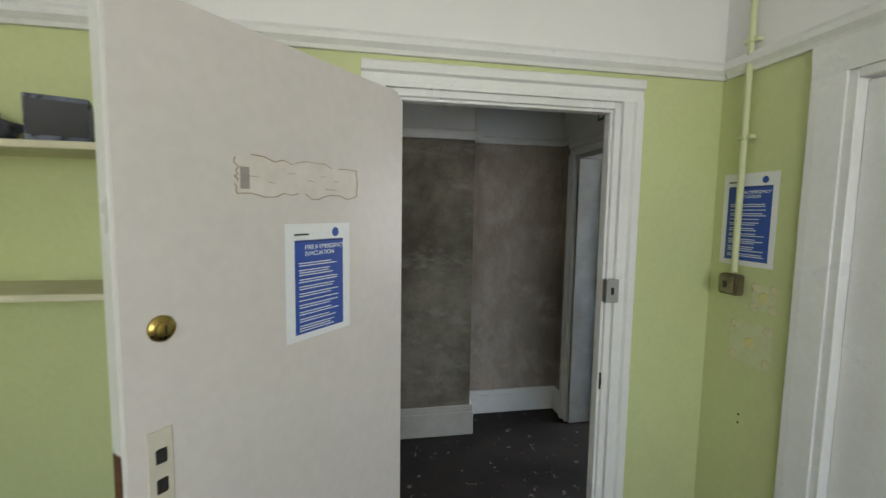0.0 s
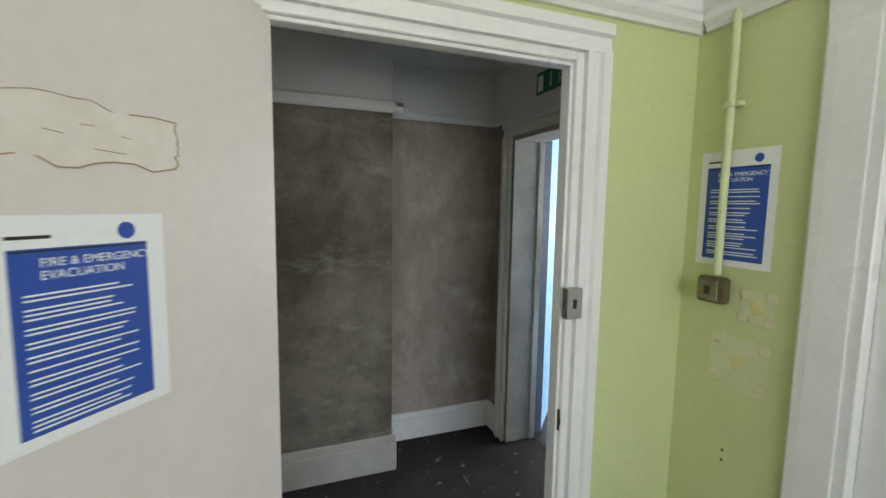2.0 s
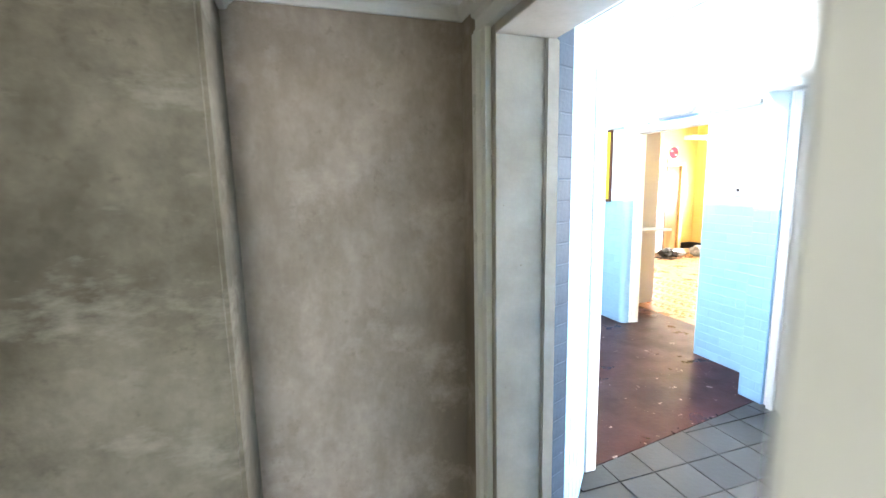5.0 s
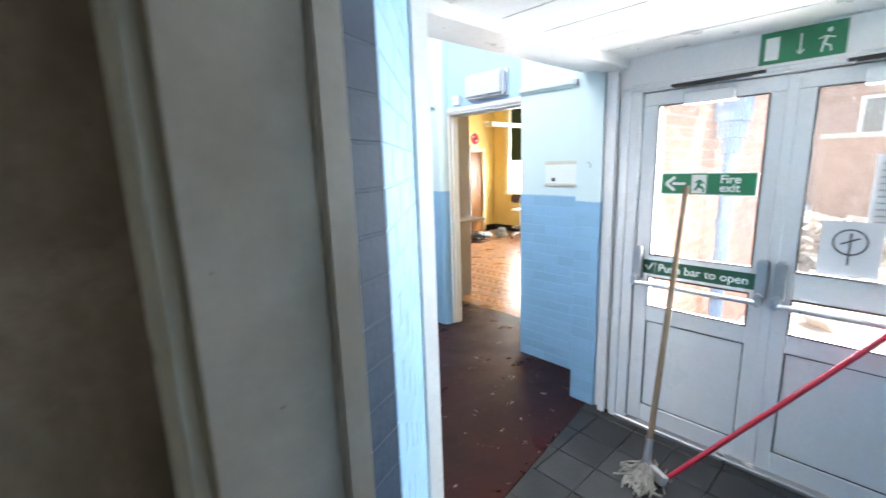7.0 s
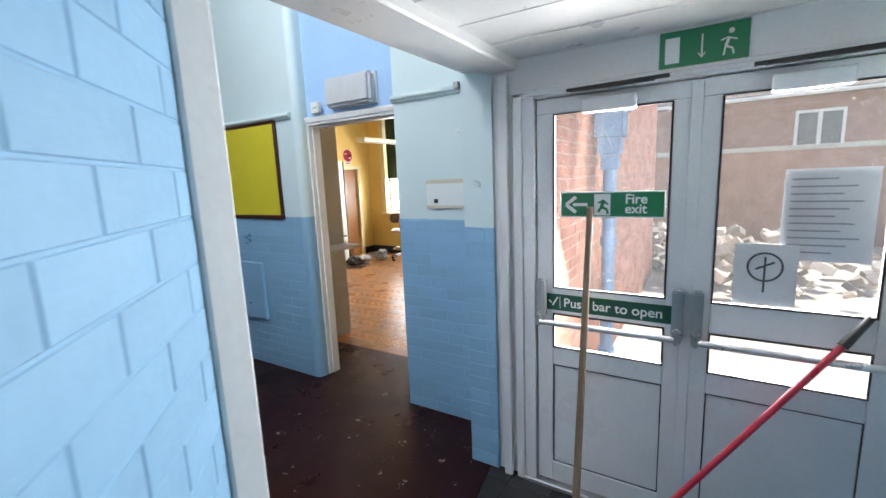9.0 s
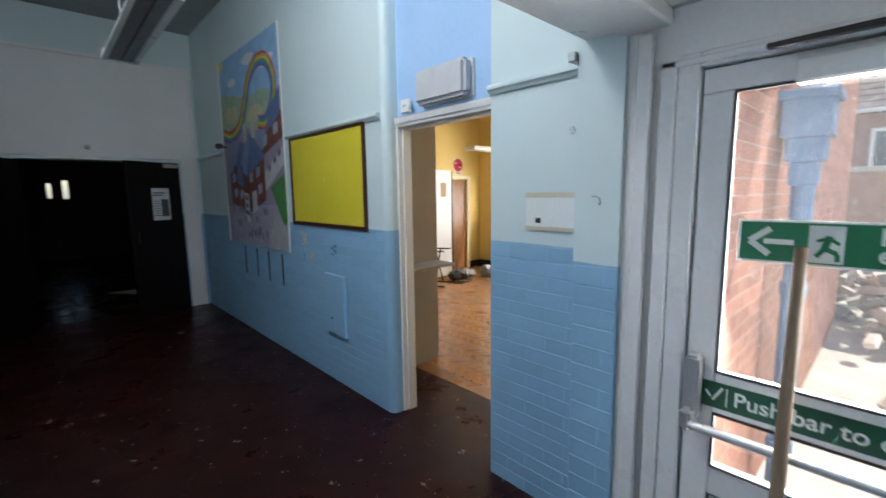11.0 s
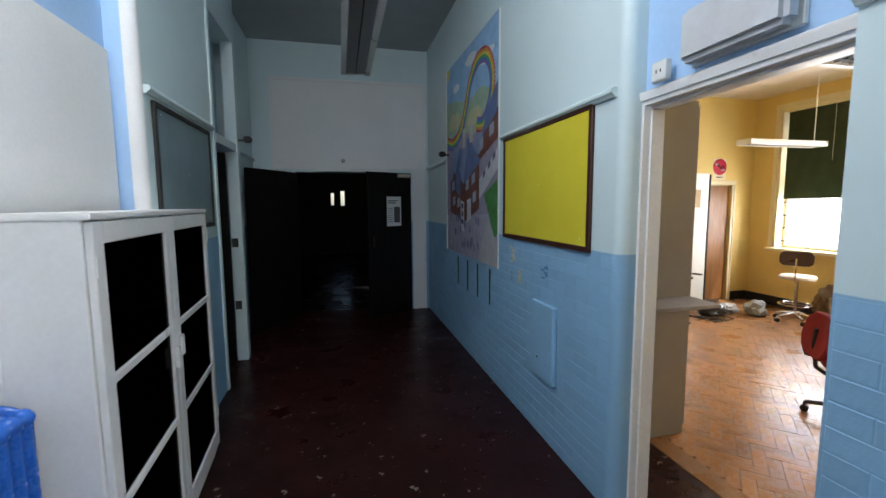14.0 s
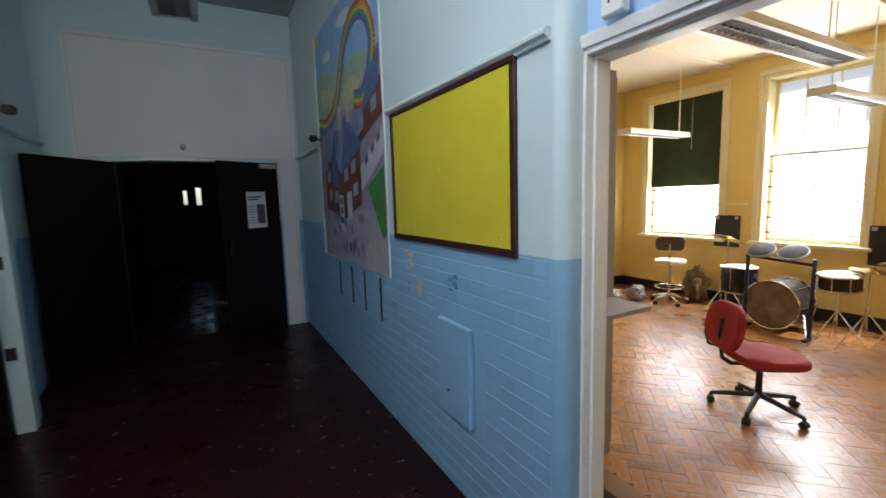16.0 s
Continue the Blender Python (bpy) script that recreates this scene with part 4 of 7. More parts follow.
def fire_door(y0, y1, g0, g1, hinge_left, label):
    ob = thing("fire_door", label, "door", group="fire doors")
    x0, x1 = FX - 0.022, FX + 0.022
    bars = [(x0, x1, y0, y1, 1.90, 1.97), (x0, x1, y0, g0, 0.03, 1.90), (x0, x1, g1, y1, 0.03, 1.90), (x0, x1, g0, g1, 0.95, 1.077), (x0, x1, g0, g1, 0.68, 0.772), (x0, x1, g0, g1, 0.03, 0.14)]
    part("stiles_and_rails", boxes(*bars, bevel=0.004), ALU, ob)
    for lo, hi in ((1.077, 1.90), (0.772, 0.95)):
        p = part("pane", boxes((FX - 0.003, FX + 0.003, g0, g1, lo, hi)), GLASS, ob, "clear glass pane")
        p.visible_shadow = False
        part("gasket", boxes((x0 - 0.002, x0 + 0.004, g0, g0 + 0.007, lo, hi), (x0 - 0.002, x0 + 0.004, g1 - 0.007, g1, lo, hi), (x0 - 0.002, x0 + 0.004, g0 + 0.007, g1 - 0.007, lo, lo + 0.007), (x0 - 0.002, x0 + 0.004, g0 + 0.007, g1 - 0.007, hi - 0.007, hi)), RUBBER, p)
    pn = part("lower_panel", boxes((FX - 0.012, FX + 0.012, g0, g1, 0.14, 0.68)), ALU, ob)
    part("panel_seal", boxes((FX - 0.017, FX - 0.0125, g0, g0 + 0.005, 0.14, 0.68), (FX - 0.017, FX - 0.0125, g1 - 0.005, g1, 0.14, 0.68), (FX - 0.017, FX - 0.0125, g0, g1, 0.14, 0.145), (FX - 0.017, FX - 0.0125, g0, g1, 0.675, 0.68)), RUBBER, pn)
    bar = part("push_bar", tube((x0 - 0.075, y0 + 0.03, 0.925), (x0 - 0.075, y1 - 0.03, 0.925), 0.014, None, 12), surf("brushed_aluminium", (0.62, 0.63, 0.64), (0.5, 0.51, 0.52), 9, 0.5, 90, 0.35, 0.05, metal=0.7), ob, "aluminium push bar", smooth=True)
    for y in (y0 + 0.03, y1 - 0.03):
        part("bar_box", boxes((x0 - 0.055, x0, y - 0.022, y + 0.022, 0.93, 1.13), (x0 - 0.09, x0 - 0.02, y - 0.016, y + 0.016, 0.905, 0.97), bevel=0.008, seg=2), STEEL, bar, "grey cast bar housing")
    if hinge_left:
        part("meeting_strip", boxes((x0 - 0.008, x0 - 0.0005, y0 - 0.022, y0 + 0.02, 0.04, 1.965), bevel=0.002), ALU, ob)
    yc = (y0 + y1) / 2
    cl = part("door_closer", boxes((x0 - 0.05, x0, yc - 0.11, yc + 0.11, 1.885, 1.945), bevel=0.006), ALU, ob)
    bm = boxes((-0.2, 0.2, -0.012, 0.012, -0.006, 0.006), m=pose(x0 - 0.06, yc - 0.03, 1.985, 0, 0, 86))
    add_box(bm, -0.16, 0.16, -0.010, 0.010, -0.005, 0.005, pose(x0 - 0.085, yc - 0.02, 1.975, 0, 2, 97))
    part("closer_arm", bm, BLACK, cl)
    return ob


fire_door(3.115, 3.765, 3.195, 3.685, True, "white aluminium fire door with glass panes and push bar")
fire_door(2.445, 3.105, 2.53, 3.03, False, "white aluminium fire door with a paper notice on its glass")
fs = thing("fire_exit_sign", "green fire exit sign stuck on the door glass", "sign", pose(FX - 0.0045, 3.655, 1.425, 0, 0, -90))
part("plate", boxes((0, 0.445, -0.002, 0, 0, 0.118), bevel=0.0006), SIGN_WHITE, fs)
part("green_field", boxes((0.006, 0.439, -0.0032, -0.0022, 0.006, 0.112)), SIGN_GREEN, fs)
bm = boxes((0.06, 0.125, -0.0045, -0.0033, 0.052, 0.066))
for s in (-1, 1):
    add_box(bm, 0.0, 0.058, -0.0045, -0.0033, -0.008, 0.008, pose(0.028, 0, 0.059, 0, s * 38))
part("arrow", bm, SIGN_WHITE, fs)
part("white_door", boxes((0.155, 0.225, -0.0045, -0.0033, 0.010, 0.106)), SIGN_WHITE, fs)
bm = bmesh.new()
for a, b, r in (((0.196, 0.080), (0.188, 0.048), 0.008), ((0.188, 0.048), (0.212, 0.036), 0.006), ((0.212, 0.036), (0.214, 0.016), 0.005), ((0.188, 0.048), (0.172, 0.026), 0.006), ((0.194, 0.076), (0.172, 0.066), 0.004), ((0.196, 0.074), (0.216, 0.060), 0.004)):
    add_tube(bm, (a[0], -0.0050, a[1]), (b[0], -0.0050, b[1]), r, None, 6)
for v in bm.verts:
    v.co.y = max(min(v.co.y, -0.0046), -0.0056)
part("running_mark", bm, SIGN_GREEN, fs)
text_part("lettering", "Fire\nexit", 0.058, SIGN_WHITE, fs, pose(0.285, -0.0036, 0.064, 90), 0.0005, bold=0.0012, lines=0.74)
ps = thing("push_bar_sign", "dark green push bar to open strip on the door", "sign", pose(FX - 0.0225, 3.715, 0.968, 0, 0, -90))
part("plate", boxes((0, 0.56, -0.002, 0, 0, 0.082), bevel=0.0006), surf("dark_sign_green", (0.008, 0.085, 0.045), (0.006, 0.07, 0.035), 5, 0.4, 90, 0.35, 0.02), ps)
part("divider", boxes((0.064, 0.067, -0.0028, -0.0022, 0.012, 0.070)), SIGN_WHITE, ps)
text_part("lettering", "Push bar to open", 0.062, SIGN_WHITE, ps, pose(0.082, -0.0022, 0.022, 90), 0.0005, bold=0.0008)
bm = bmesh.new()
add_box(bm, 0, 0.007, -0.003, -0.0022, 0, 0.022, pose(0.022, 0, 0.032, 0, -40))
add_box(bm, 0, 0.007, -0.003, -0.0022, 0, 0.05, pose(0.026, 0, 0.026, 0, 30))
part("tick", bm, SIGN_WHITE, ps)
TRANS_PAPER = surf("sunlit_thin_paper", (0.70, 0.70, 0.72), (0.62, 0.62, 0.65), 6, 0.5, 60, 0.7, 0.05)
nt1 = thing("paper_notice", "printed paper notice with a dark ring on the glass", "notice", pose(FX - 0.0045, 2.96, 1.09, 0, 0, -90), group="paper notices")
part("sheet", boxes((0, 0.20, -0.001, 0, 0, 0.24)), TRANS_PAPER, nt1)
bm = bmesh.new()
for i in range(24):
    a0, a1 = 2 * math.pi * i / 24, 2 * math.pi * (i + 1) / 24
    add_tube(bm, (0.10 + 0.055 * math.cos(a0), -0.0022, 0.15 + 0.055 * math.sin(a0)), (0.10 + 0.055 * math.cos(a1), -0.0022, 0.15 + 0.055 * math.sin(a1)), 0.004, None, 5)
add_tube(bm, (0.10, -0.0022, 0.19), (0.10, -0.0022, 0.05), 0.004, None, 5)
add_tube(bm, (0.07, -0.0022, 0.14), (0.13, -0.0022, 0.17), 0.004, None, 5)
part("ring_print", bm, surf("dark_grey_print", (0.08, 0.08, 0.09), (0.12, 0.12, 0.13), 9, 0.5, 60, 0.7, 0.02), nt1)
nt2 = thing("paper_notice", "faded printed sheets on the outside of the glass", "notice", pose(FX + 0.0045, 2.82, 1.27, 0, 0, -90), group="paper notices")
part("sheet", boxes((0, 0.26, 0, 0.001, 0, 0.34)), TRANS_PAPER, nt2)
bm = bmesh.new()
for i in range(11):
    add_box(bm, 0.02, 0.15 + 0.09 * ((i * 7) % 5) / 5, -0.0008, -0.0002, 0.03 + i * 0.027, 0.036 + i * 0.027)
part("print_line", bm, surf("grey_print", (0.3, 0.3, 0.32), (0.36, 0.36, 0.38), 9, 0.5, 60, 0.7, 0.02), nt2)
cp = thing("fire_alarm_point", "red fire alarm call point on the porch wall", "alarm", pose(3.88, 2.362, 1.29))
part("case", boxes((-0.045, 0.045, 0, 0.05, 0, 0.09), bevel=0.006, seg=2), RED_PLASTIC, cp)
part("glass_front", boxes((-0.025, 0.025, 0.0505, 0.053, 0.02, 0.06), bevel=0.001), SIGN_WHITE, cp)
lb = thing("alarm_label", "small white instruction card under the alarm point", "notice", pose(3.88, 2.362, 1.15))
part("card", boxes((-0.035, 0.035, 0, 0.003, 0, 0.09)), PAPER, lb)
ab = thing("alarm_sounder", "white plastic door sensor box above the fire door", "sensor", pose(3.90, 2.41, 1.92))
part("case", boxes((-0.05, 0.02, -0.04, 0.05, 0, 0.13), bevel=0.008, seg=2), SIGN_WHITE, ab)
part("lens", boxes((-0.055, 0.0, -0.03, 0.04, -0.03, -0.0005), bevel=0.01, seg=2), ALU, ab)
nb = thing("notice_board", "wood-framed board at the porch wall's edge", "notice board", pose(3.70, 2.362, 0.93))
part("frame", boxes((-0.30, 0.03, 0, 0.02, 0, 0.02), (-0.30, 0.03, 0, 0.02, 0.48, 0.50), (0.01, 0.03, 0, 0.02, 0.02, 0.48), (-0.30, -0.28, 0, 0.02, 0.02, 0.48), bevel=0.002), WOOD, nb)
part("board", boxes((-0.28, 0.01, 0.001, 0.008, 0.02, 0.48)), surf("cork", (0.32, 0.20, 0.11), (0.24, 0.15, 0.08), 30, 0.7, 90, 0.9, 0.3), nb)


def mop_strands(n, spread, seed, mat, parent, cx, cy):
    rn = random.Random(seed)
    bm = bmesh.new()
    for i in range(n):
        a = rn.uniform(0, 2 * math.pi)
        r = spread * rn.uniform(0.35, 1.0)
        pts = []
        for k in range(6):
            t = k / 5
            aa = a + 0.5 * math.sin(t * 3 + i)
            pts.append(Vector((cx + math.cos(aa) * r * t, cy + math.sin(aa) * r * t * 0.8, 0.075 * (1 - t) ** 1.4 + 0.008 + rn.uniform(0, 0.012))))
        for p, q in zip(pts, pts[1:]):
            add_tube(bm, p, q, 0.0055, 0.005, 5, False)
    return part("strands", bm, mat, parent, "matted grey cotton strands")


MOPGREY = surf("grey_mop_cotton", (0.25, 0.235, 0.21), (0.14, 0.13, 0.115), 20, 0.8, 90, 0.95, 0.4, vary=0.25)
mop = thing("string_mop", "old string mop with a wooden handle leaning on the fire door", "mop")
part("handle", tube((3.53, 3.465, 0.06), (3.935, 3.508, 1.475), 0.0165, 0.0145, 12), WOOD, mop, smooth=True)
part("socket", tube((3.519, 3.464, 0.02), (3.570, 3.469, 0.20), 0.024, 0.019, 12), STEEL, mop)
mop_strands(95, 0.17, 3, MOPGREY, mop, 3.50, 3.47)
rm = thing("red_mop", "red-handled mop with a black grip leaning on the fire door", "mop")
part("handle", tube((3.53, 3.36, 0.05), (3.90, 2.63, 0.985), 0.0125, None, 12), RED_PLASTIC, rm, smooth=True)
part("grip", tube((3.90, 2.63, 0.985), (3.936, 2.555, 1.09), 0.018, 0.012, 12), RUBBER, rm, smooth=True)
part("clamp", boxes((-0.05, 0.05, -0.018, 0.018, -0.02, 0.03), bevel=0.005, m=pose(3.515, 3.40, 0.045, 20, 0, 60)), STEEL, rm)
mop_strands(40, 0.10, 7, MOPGREY, rm, 3.49, 3.43)
tk = thing("metal_trunking", "thin metal cable trunking under the beam", "trunking", pose(4.29, 4.16, 2.09))
part("channel", boxes((-0.36, 0.0, 0.002, 0.03, -0.012, 0.02), bevel=0.002), STEEL, tk)

# ---- things: corridor ----
def pin_board(m, w, h, felt, rim, label):
    """A felt board in a thin frame. Local x right, z up, faces -y."""
    ob = thing("pin_board", label, "notice board", m, group="pin boards")
    part("felt", boxes((0.01, w - 0.01, -0.012, -0.001, 0.01, h - 0.01)), felt, ob)
    t = 0.032
    for bb in ((0, w, -0.02, -0.0005, 0, t), (0, w, -0.02, -0.0005, h - t, h), (0, t, -0.02, -0.0005, t, h - t), (w - t, w, -0.02, -0.0005, t, h - t)):
        part("frame_strip", boxes(bb, bevel=0.003), rim, ob)
    for p in ((0.1, h - 0.06), (w / 2, h / 2), (w - 0.1, 0.07), (0.09, 0.08)):
        part("pin", lathe([(0.004, 0), (0.003, 0.003)], 8, pose(p[0], -0.012, p[1], 90)), PAPER, ob)
    return ob


pin_board(pose(CXR - 0.0005, 7.29, 1.352, 0, 0, -90), 1.265, 0.80, BOARD_YELLOW, MAHOGANY, "yellow felt notice board in a dark red wood frame")
pin_board(pose(CXL + 0.0005, 6.74, 1.46, 0, 0, 90), 1.06, 0.755, BOARD_GREY, BLACK, "blue-grey felt notice board in a black frame")
cov = thing("electrical_cover", "blue painted access panel on the brick wall", "access panel", pose(CXR, 6.69, 0.44, 0, 0, -90))
part("plate", boxes((0, 0.315, -0.035, -0.004, 0, 0.52), bevel=0.005), BLUE_BRICK, cov)
part("knob", lathe([(0.008, 0), (0.01, 0.006), (0.006, 0.010)], 10, pose(0.11, -0.035, 0.14, 90)), BLACK, cov)
for i, y in enumerate((7.62, 7.98, 8.32, 8.70)):
    sl = thing("metal_slot_rail", "dark slotted metal strip fixed to the blue wall", "rail", pose(CXR - 0.010, y, 0.70), group="slot rails")
    part("strip", boxes((-0.006, 0, -0.011, 0.011, 0, 0.33), bevel=0.002), BLACK, sl)
for y, z, w, h, c in ((7.16, 1.16, 0.13, 0.13, (0.72, 0.62, 0.48)), (7.02, 1.02, 0.09, 0.10, (0.70, 0.58, 0.30)), (7.12, 1.02, 0.03, 0.07, (0.10, 0.14, 0.2)), (6.60, 1.12, 0.11, 0.10, (0.10, 0.26, 0.50))):
    st = thing("torn_sticker", "torn remains of a sticker on the blue wall", "sticker", pose(CXR - 0.010, y, z, 0, 0, -90), group="torn stickers")
    bm = bmesh.new()
    rr = random.Random(int(y * 100))
    for k in range(6):
        x0, z0 = rr.uniform(0, w * 0.6), h * k / 6
        add_box(bm, x0, min(w, x0 + w * rr.uniform(0.25, 0.6)), -0.0012, 0, z0, z0 + h * rr.uniform(0.09, 0.20))
    part("scrap", bm, surf("sticker_%d" % int(y * 100), c, tuple(v * 0.7 for v in c), 25, 0.7, 60, 0.7, 0.1), st)
el = thing("emergency_light", "dusty translucent emergency light over the doorway", "light fitting", pose(4.388, 5.49, 2.17, 0, 0, -90))
part("back_plate", boxes((0, 0.44, -0.02, 0, 0, 0.21), bevel=0.003), SIGN_WHITE, el)
part("diffuser", boxes((0.004, 0.436, -0.095, -0.021, 0.004, 0.206), bevel=0.02, seg=2), surf("dusty_diffuser", (0.60, 0.62, 0.66), (0.52, 0.52, 0.52), 5, 0.7, 60, 0.4, 0.05), el)
sw = thing("wall_socket", "white switch box above the doorway", "switch", pose(4.36, 5.67, 2.152, 0, 0, -90))
part("box", boxes((0, 0.085, -0.035, 0, 0, 0.085), bevel=0.005), SIGN_WHITE, sw)
for x in (0.03, 0.055):
    part("button", boxes((x, x + 0.006, -0.037, -0.0352, 0.035, 0.05)), BLACK, sw)
pp = thing("taped_paper", "blank paper taped to the pale wall", "paper", pose(4.292, 4.62, 1.455, 0, 0, -90))
part("sheet", boxes((0, 0.30, -0.002, -0.0005, 0, 0.15)), surf("pale_green_paper", (0.76, 0.81, 0.81), (0.7, 0.76, 0.77), 5, 0.4, 90, 0.7, 0.03), pp)
part("tape", boxes((-0.005, 0.305, -0.003, -0.0021, 0.143, 0.168)), surf("yellowed_tape", (0.62, 0.60, 0.48), (0.52, 0.50, 0.38), 9, 0.6, 60, 0.4, 0.05), pp)
part("tape", boxes((-0.005, 0.305, -0.003, -0.0021, -0.015, 0.004)), surf("yellowed_tape", (0.62, 0.60, 0.48)), pp)
part("print_mark", boxes((0.055, 0.085, -0.003, -0.0021, 0.02, 0.045)), BLACK, pp)
hk = thing("wall_hook", "small white cup hook on the pale wall", "hook", pose(4.299, 4.37, 1.90, 0, 0, -90))
part("curl", tube_path([Vector((0.018 * math.cos(a), -0.012, 0.018 * math.sin(a))) for a in (0.3, 1.0, 1.8, 2.6, 3.4, 4.2, 5.0)], 0.003, 6), SIGN_WHITE, hk)
for m_, lab in ((pose(3.949, 4.06, 1.60, 0, 0, -90), "curl of wire on the pier"),):
    wk = thing("wire_hook", lab, "hook", m_)
    part("wire", tube_path([Vector(p) for p in ((-0.03, -0.004, 0.008), (-0.012, -0.006, 0.009), (0.0, -0.008, 0.0), (0.005, -0.008, -0.012), (0.0, -0.008, -0.02), (-0.006, -0.006, -0.013))], 0.0013, 6), BLACK, wk)
for m_ in (pose(CXR - 0.001, 9.12, 2.20, 0, 0, -90), pose(CXL + 0.03, 8.74, 2.26, 0, 0, 90)):
    cm = thing("alarm_sensor", "small black sensor on a wall bracket", "sensor", m_, group="alarm sensors")
    part("bracket", boxes((-0.012, 0.012, -0.06, 0, 0.012, 0.03), bevel=0.002), BLACK, cm)
    part("body", boxes((-0.04, 0.04, -0.13, -0.055, 0, 0.06), bevel=0.012, seg=2), BLACK, cm)
kn = thing("door_stay_knob", "small grey hook over the double doors", "hook", pose(3.02, CEND - 0.021, 2.26))
part("knob", lathe([(0.03, 0), (0.018, 0.02), (0.03, 0.05), (0.01, 0.06)], 12, pose(0, 0, 0, 90)), STEEL, kn)

# double doors
for hx, hy, ex, ey, nm, lab in ((2.355, 10.455, 1.85, 9.62, "left", "black double door leaf standing open into the corridor"), (3.995, 10.44, 3.33, 10.045, "right", "black double door leaf standing ajar with a white notice")):
    d = Vector((ex - hx, ey - hy, 0))
    ang = math.degrees(math.atan2(d.y, d.x))
    lf = thing("corridor_door", lab, "door", pose(hx, hy, 0, 0, 0, ang), group="corridor double doors")
    L = d.length
    # the dark far end is partly in this panel's colour
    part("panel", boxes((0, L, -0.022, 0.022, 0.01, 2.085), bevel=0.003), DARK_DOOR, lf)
    pos = 1 if nm == "right" else -1
    part("pull_handle", boxes((L - 0.085, L - 0.065, 0.0225 if pos > 0 else -0.045, 0.045 if pos > 0 else -0.0225, 1.02, 1.18), bevel=0.005), surf("blackened_brass", (0.05, 0.035, 0.015), (0.03, 0.02, 0.01), 20, 0.6, 90, 0.5, 0.1, metal=0.6), lf)
    if nm == "right":
        part("top_closer", boxes((0.04, 0.26, 0.0225, 0.06, 2.02, 2.07), bevel=0.004), surf("cream_metal", (0.5, 0.46, 0.36), (0.4, 0.36, 0.28), 6, 0.5, 60, 0.5, 0.05), lf)
        nn = thing("paper_notice", "white printed notice with a dark photograph on the black door", "notice", pose(hx, hy, 0, 0, 0, ang) @ pose(0.36, 0.0235, 1.31, 0, 0, 180), group="paper notices")
        part("sheet", boxes((-0.10, 0.16, -0.001, 0, 0, 0.43)), PAPER, nn)
        bm = boxes((-0.08, 0.10, -0.002, -0.0012, 0.36, 0.375), (-0.08, 0.06, -0.002, -0.0012, 0.33, 0.345), (0.03, 0.14, -0.002, -0.0012, 0.05, 0.28))
        for k in range(7):
            add_box(bm, -0.08, 0.01, -0.002, -0.0012, 0.06 + k * 0.032, 0.068 + k * 0.032)
        part("print", bm, surf("dark_grey_print", (0.08, 0.08, 0.09)), nn)
tc = thing("overhead_closer", "white overhead door closer bar above the doors", "door closer", pose(2.62, CEND - 0.001, 2.105))
part("bar", boxes((0, 0.50, -0.05, 0, 0, 0.032), bevel=0.004), SIGN_WHITE, tc)
part("bar_cover", boxes((0.52, 1.05, -0.03, 0, 0, 0.022), bevel=0.003), SIGN_WHITE, tc)

# left-hand door with transom
PGLOSS = surf("pale_green_gloss", (0.62, 0.73, 0.74))
ldf = thing("store_door_frame", "pale painted frame of a store doorway with a transom", "door frame", kind="structure")
part("upright", boxes((CXL - 0.30, CXL + 0.015, 7.93, 7.985, 0, 3.22), bevel=0.004), PGLOSS, ldf)
part("upright", boxes((CXL - 0.08, CXL + 0.03, 8.70, 8.80, 0, 3.22), bevel=0.004), PGLOSS, ldf)
part("transom_bar", boxes((CXL - 0.30, CXL + 0.02, 7.985, 8.70, 2.16, 2.24), bevel=0.004), PGLOSS, ldf)
part("transom_panel", boxes((CXL - 0.16, CXL - 0.14, 7.985, 8.70, 2.24, 3.20)), surf("blue_grey_panel", (0.22, 0.36, 0.46), (0.17, 0.29, 0.38), 3, 0.5, 50, 0.5, 0.1), ldf, "blue-grey painted transom panel")
part("head", boxes((CXL - 0.30, CXL + 0.02, 7.93, 8.80, 3.22, 3.277), bevel=0.004), PGLOSS, ldf)
for z in (0.55, 1.2):
    part("hinge", boxes((CXL - 0.07, CXL - 0.01, 8.692, 8.6995, z, z + 0.09)), BLACK, ldf)


# leaf added to fill the doorway's dark gap, darkness in its colour
sdr = thing("added_store_door", "near-black leaf added to darken the store doorway, standing open", "door", pose(CXL - 0.085, 8.695, 0, 0, 0, 182))
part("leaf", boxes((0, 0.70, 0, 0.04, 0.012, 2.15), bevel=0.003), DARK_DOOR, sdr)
part("handle", tube((0.63, 0.06, 1.02), (0.63, 0.06, 1.14), 0.008, None, 8), RUBBER, sdr)


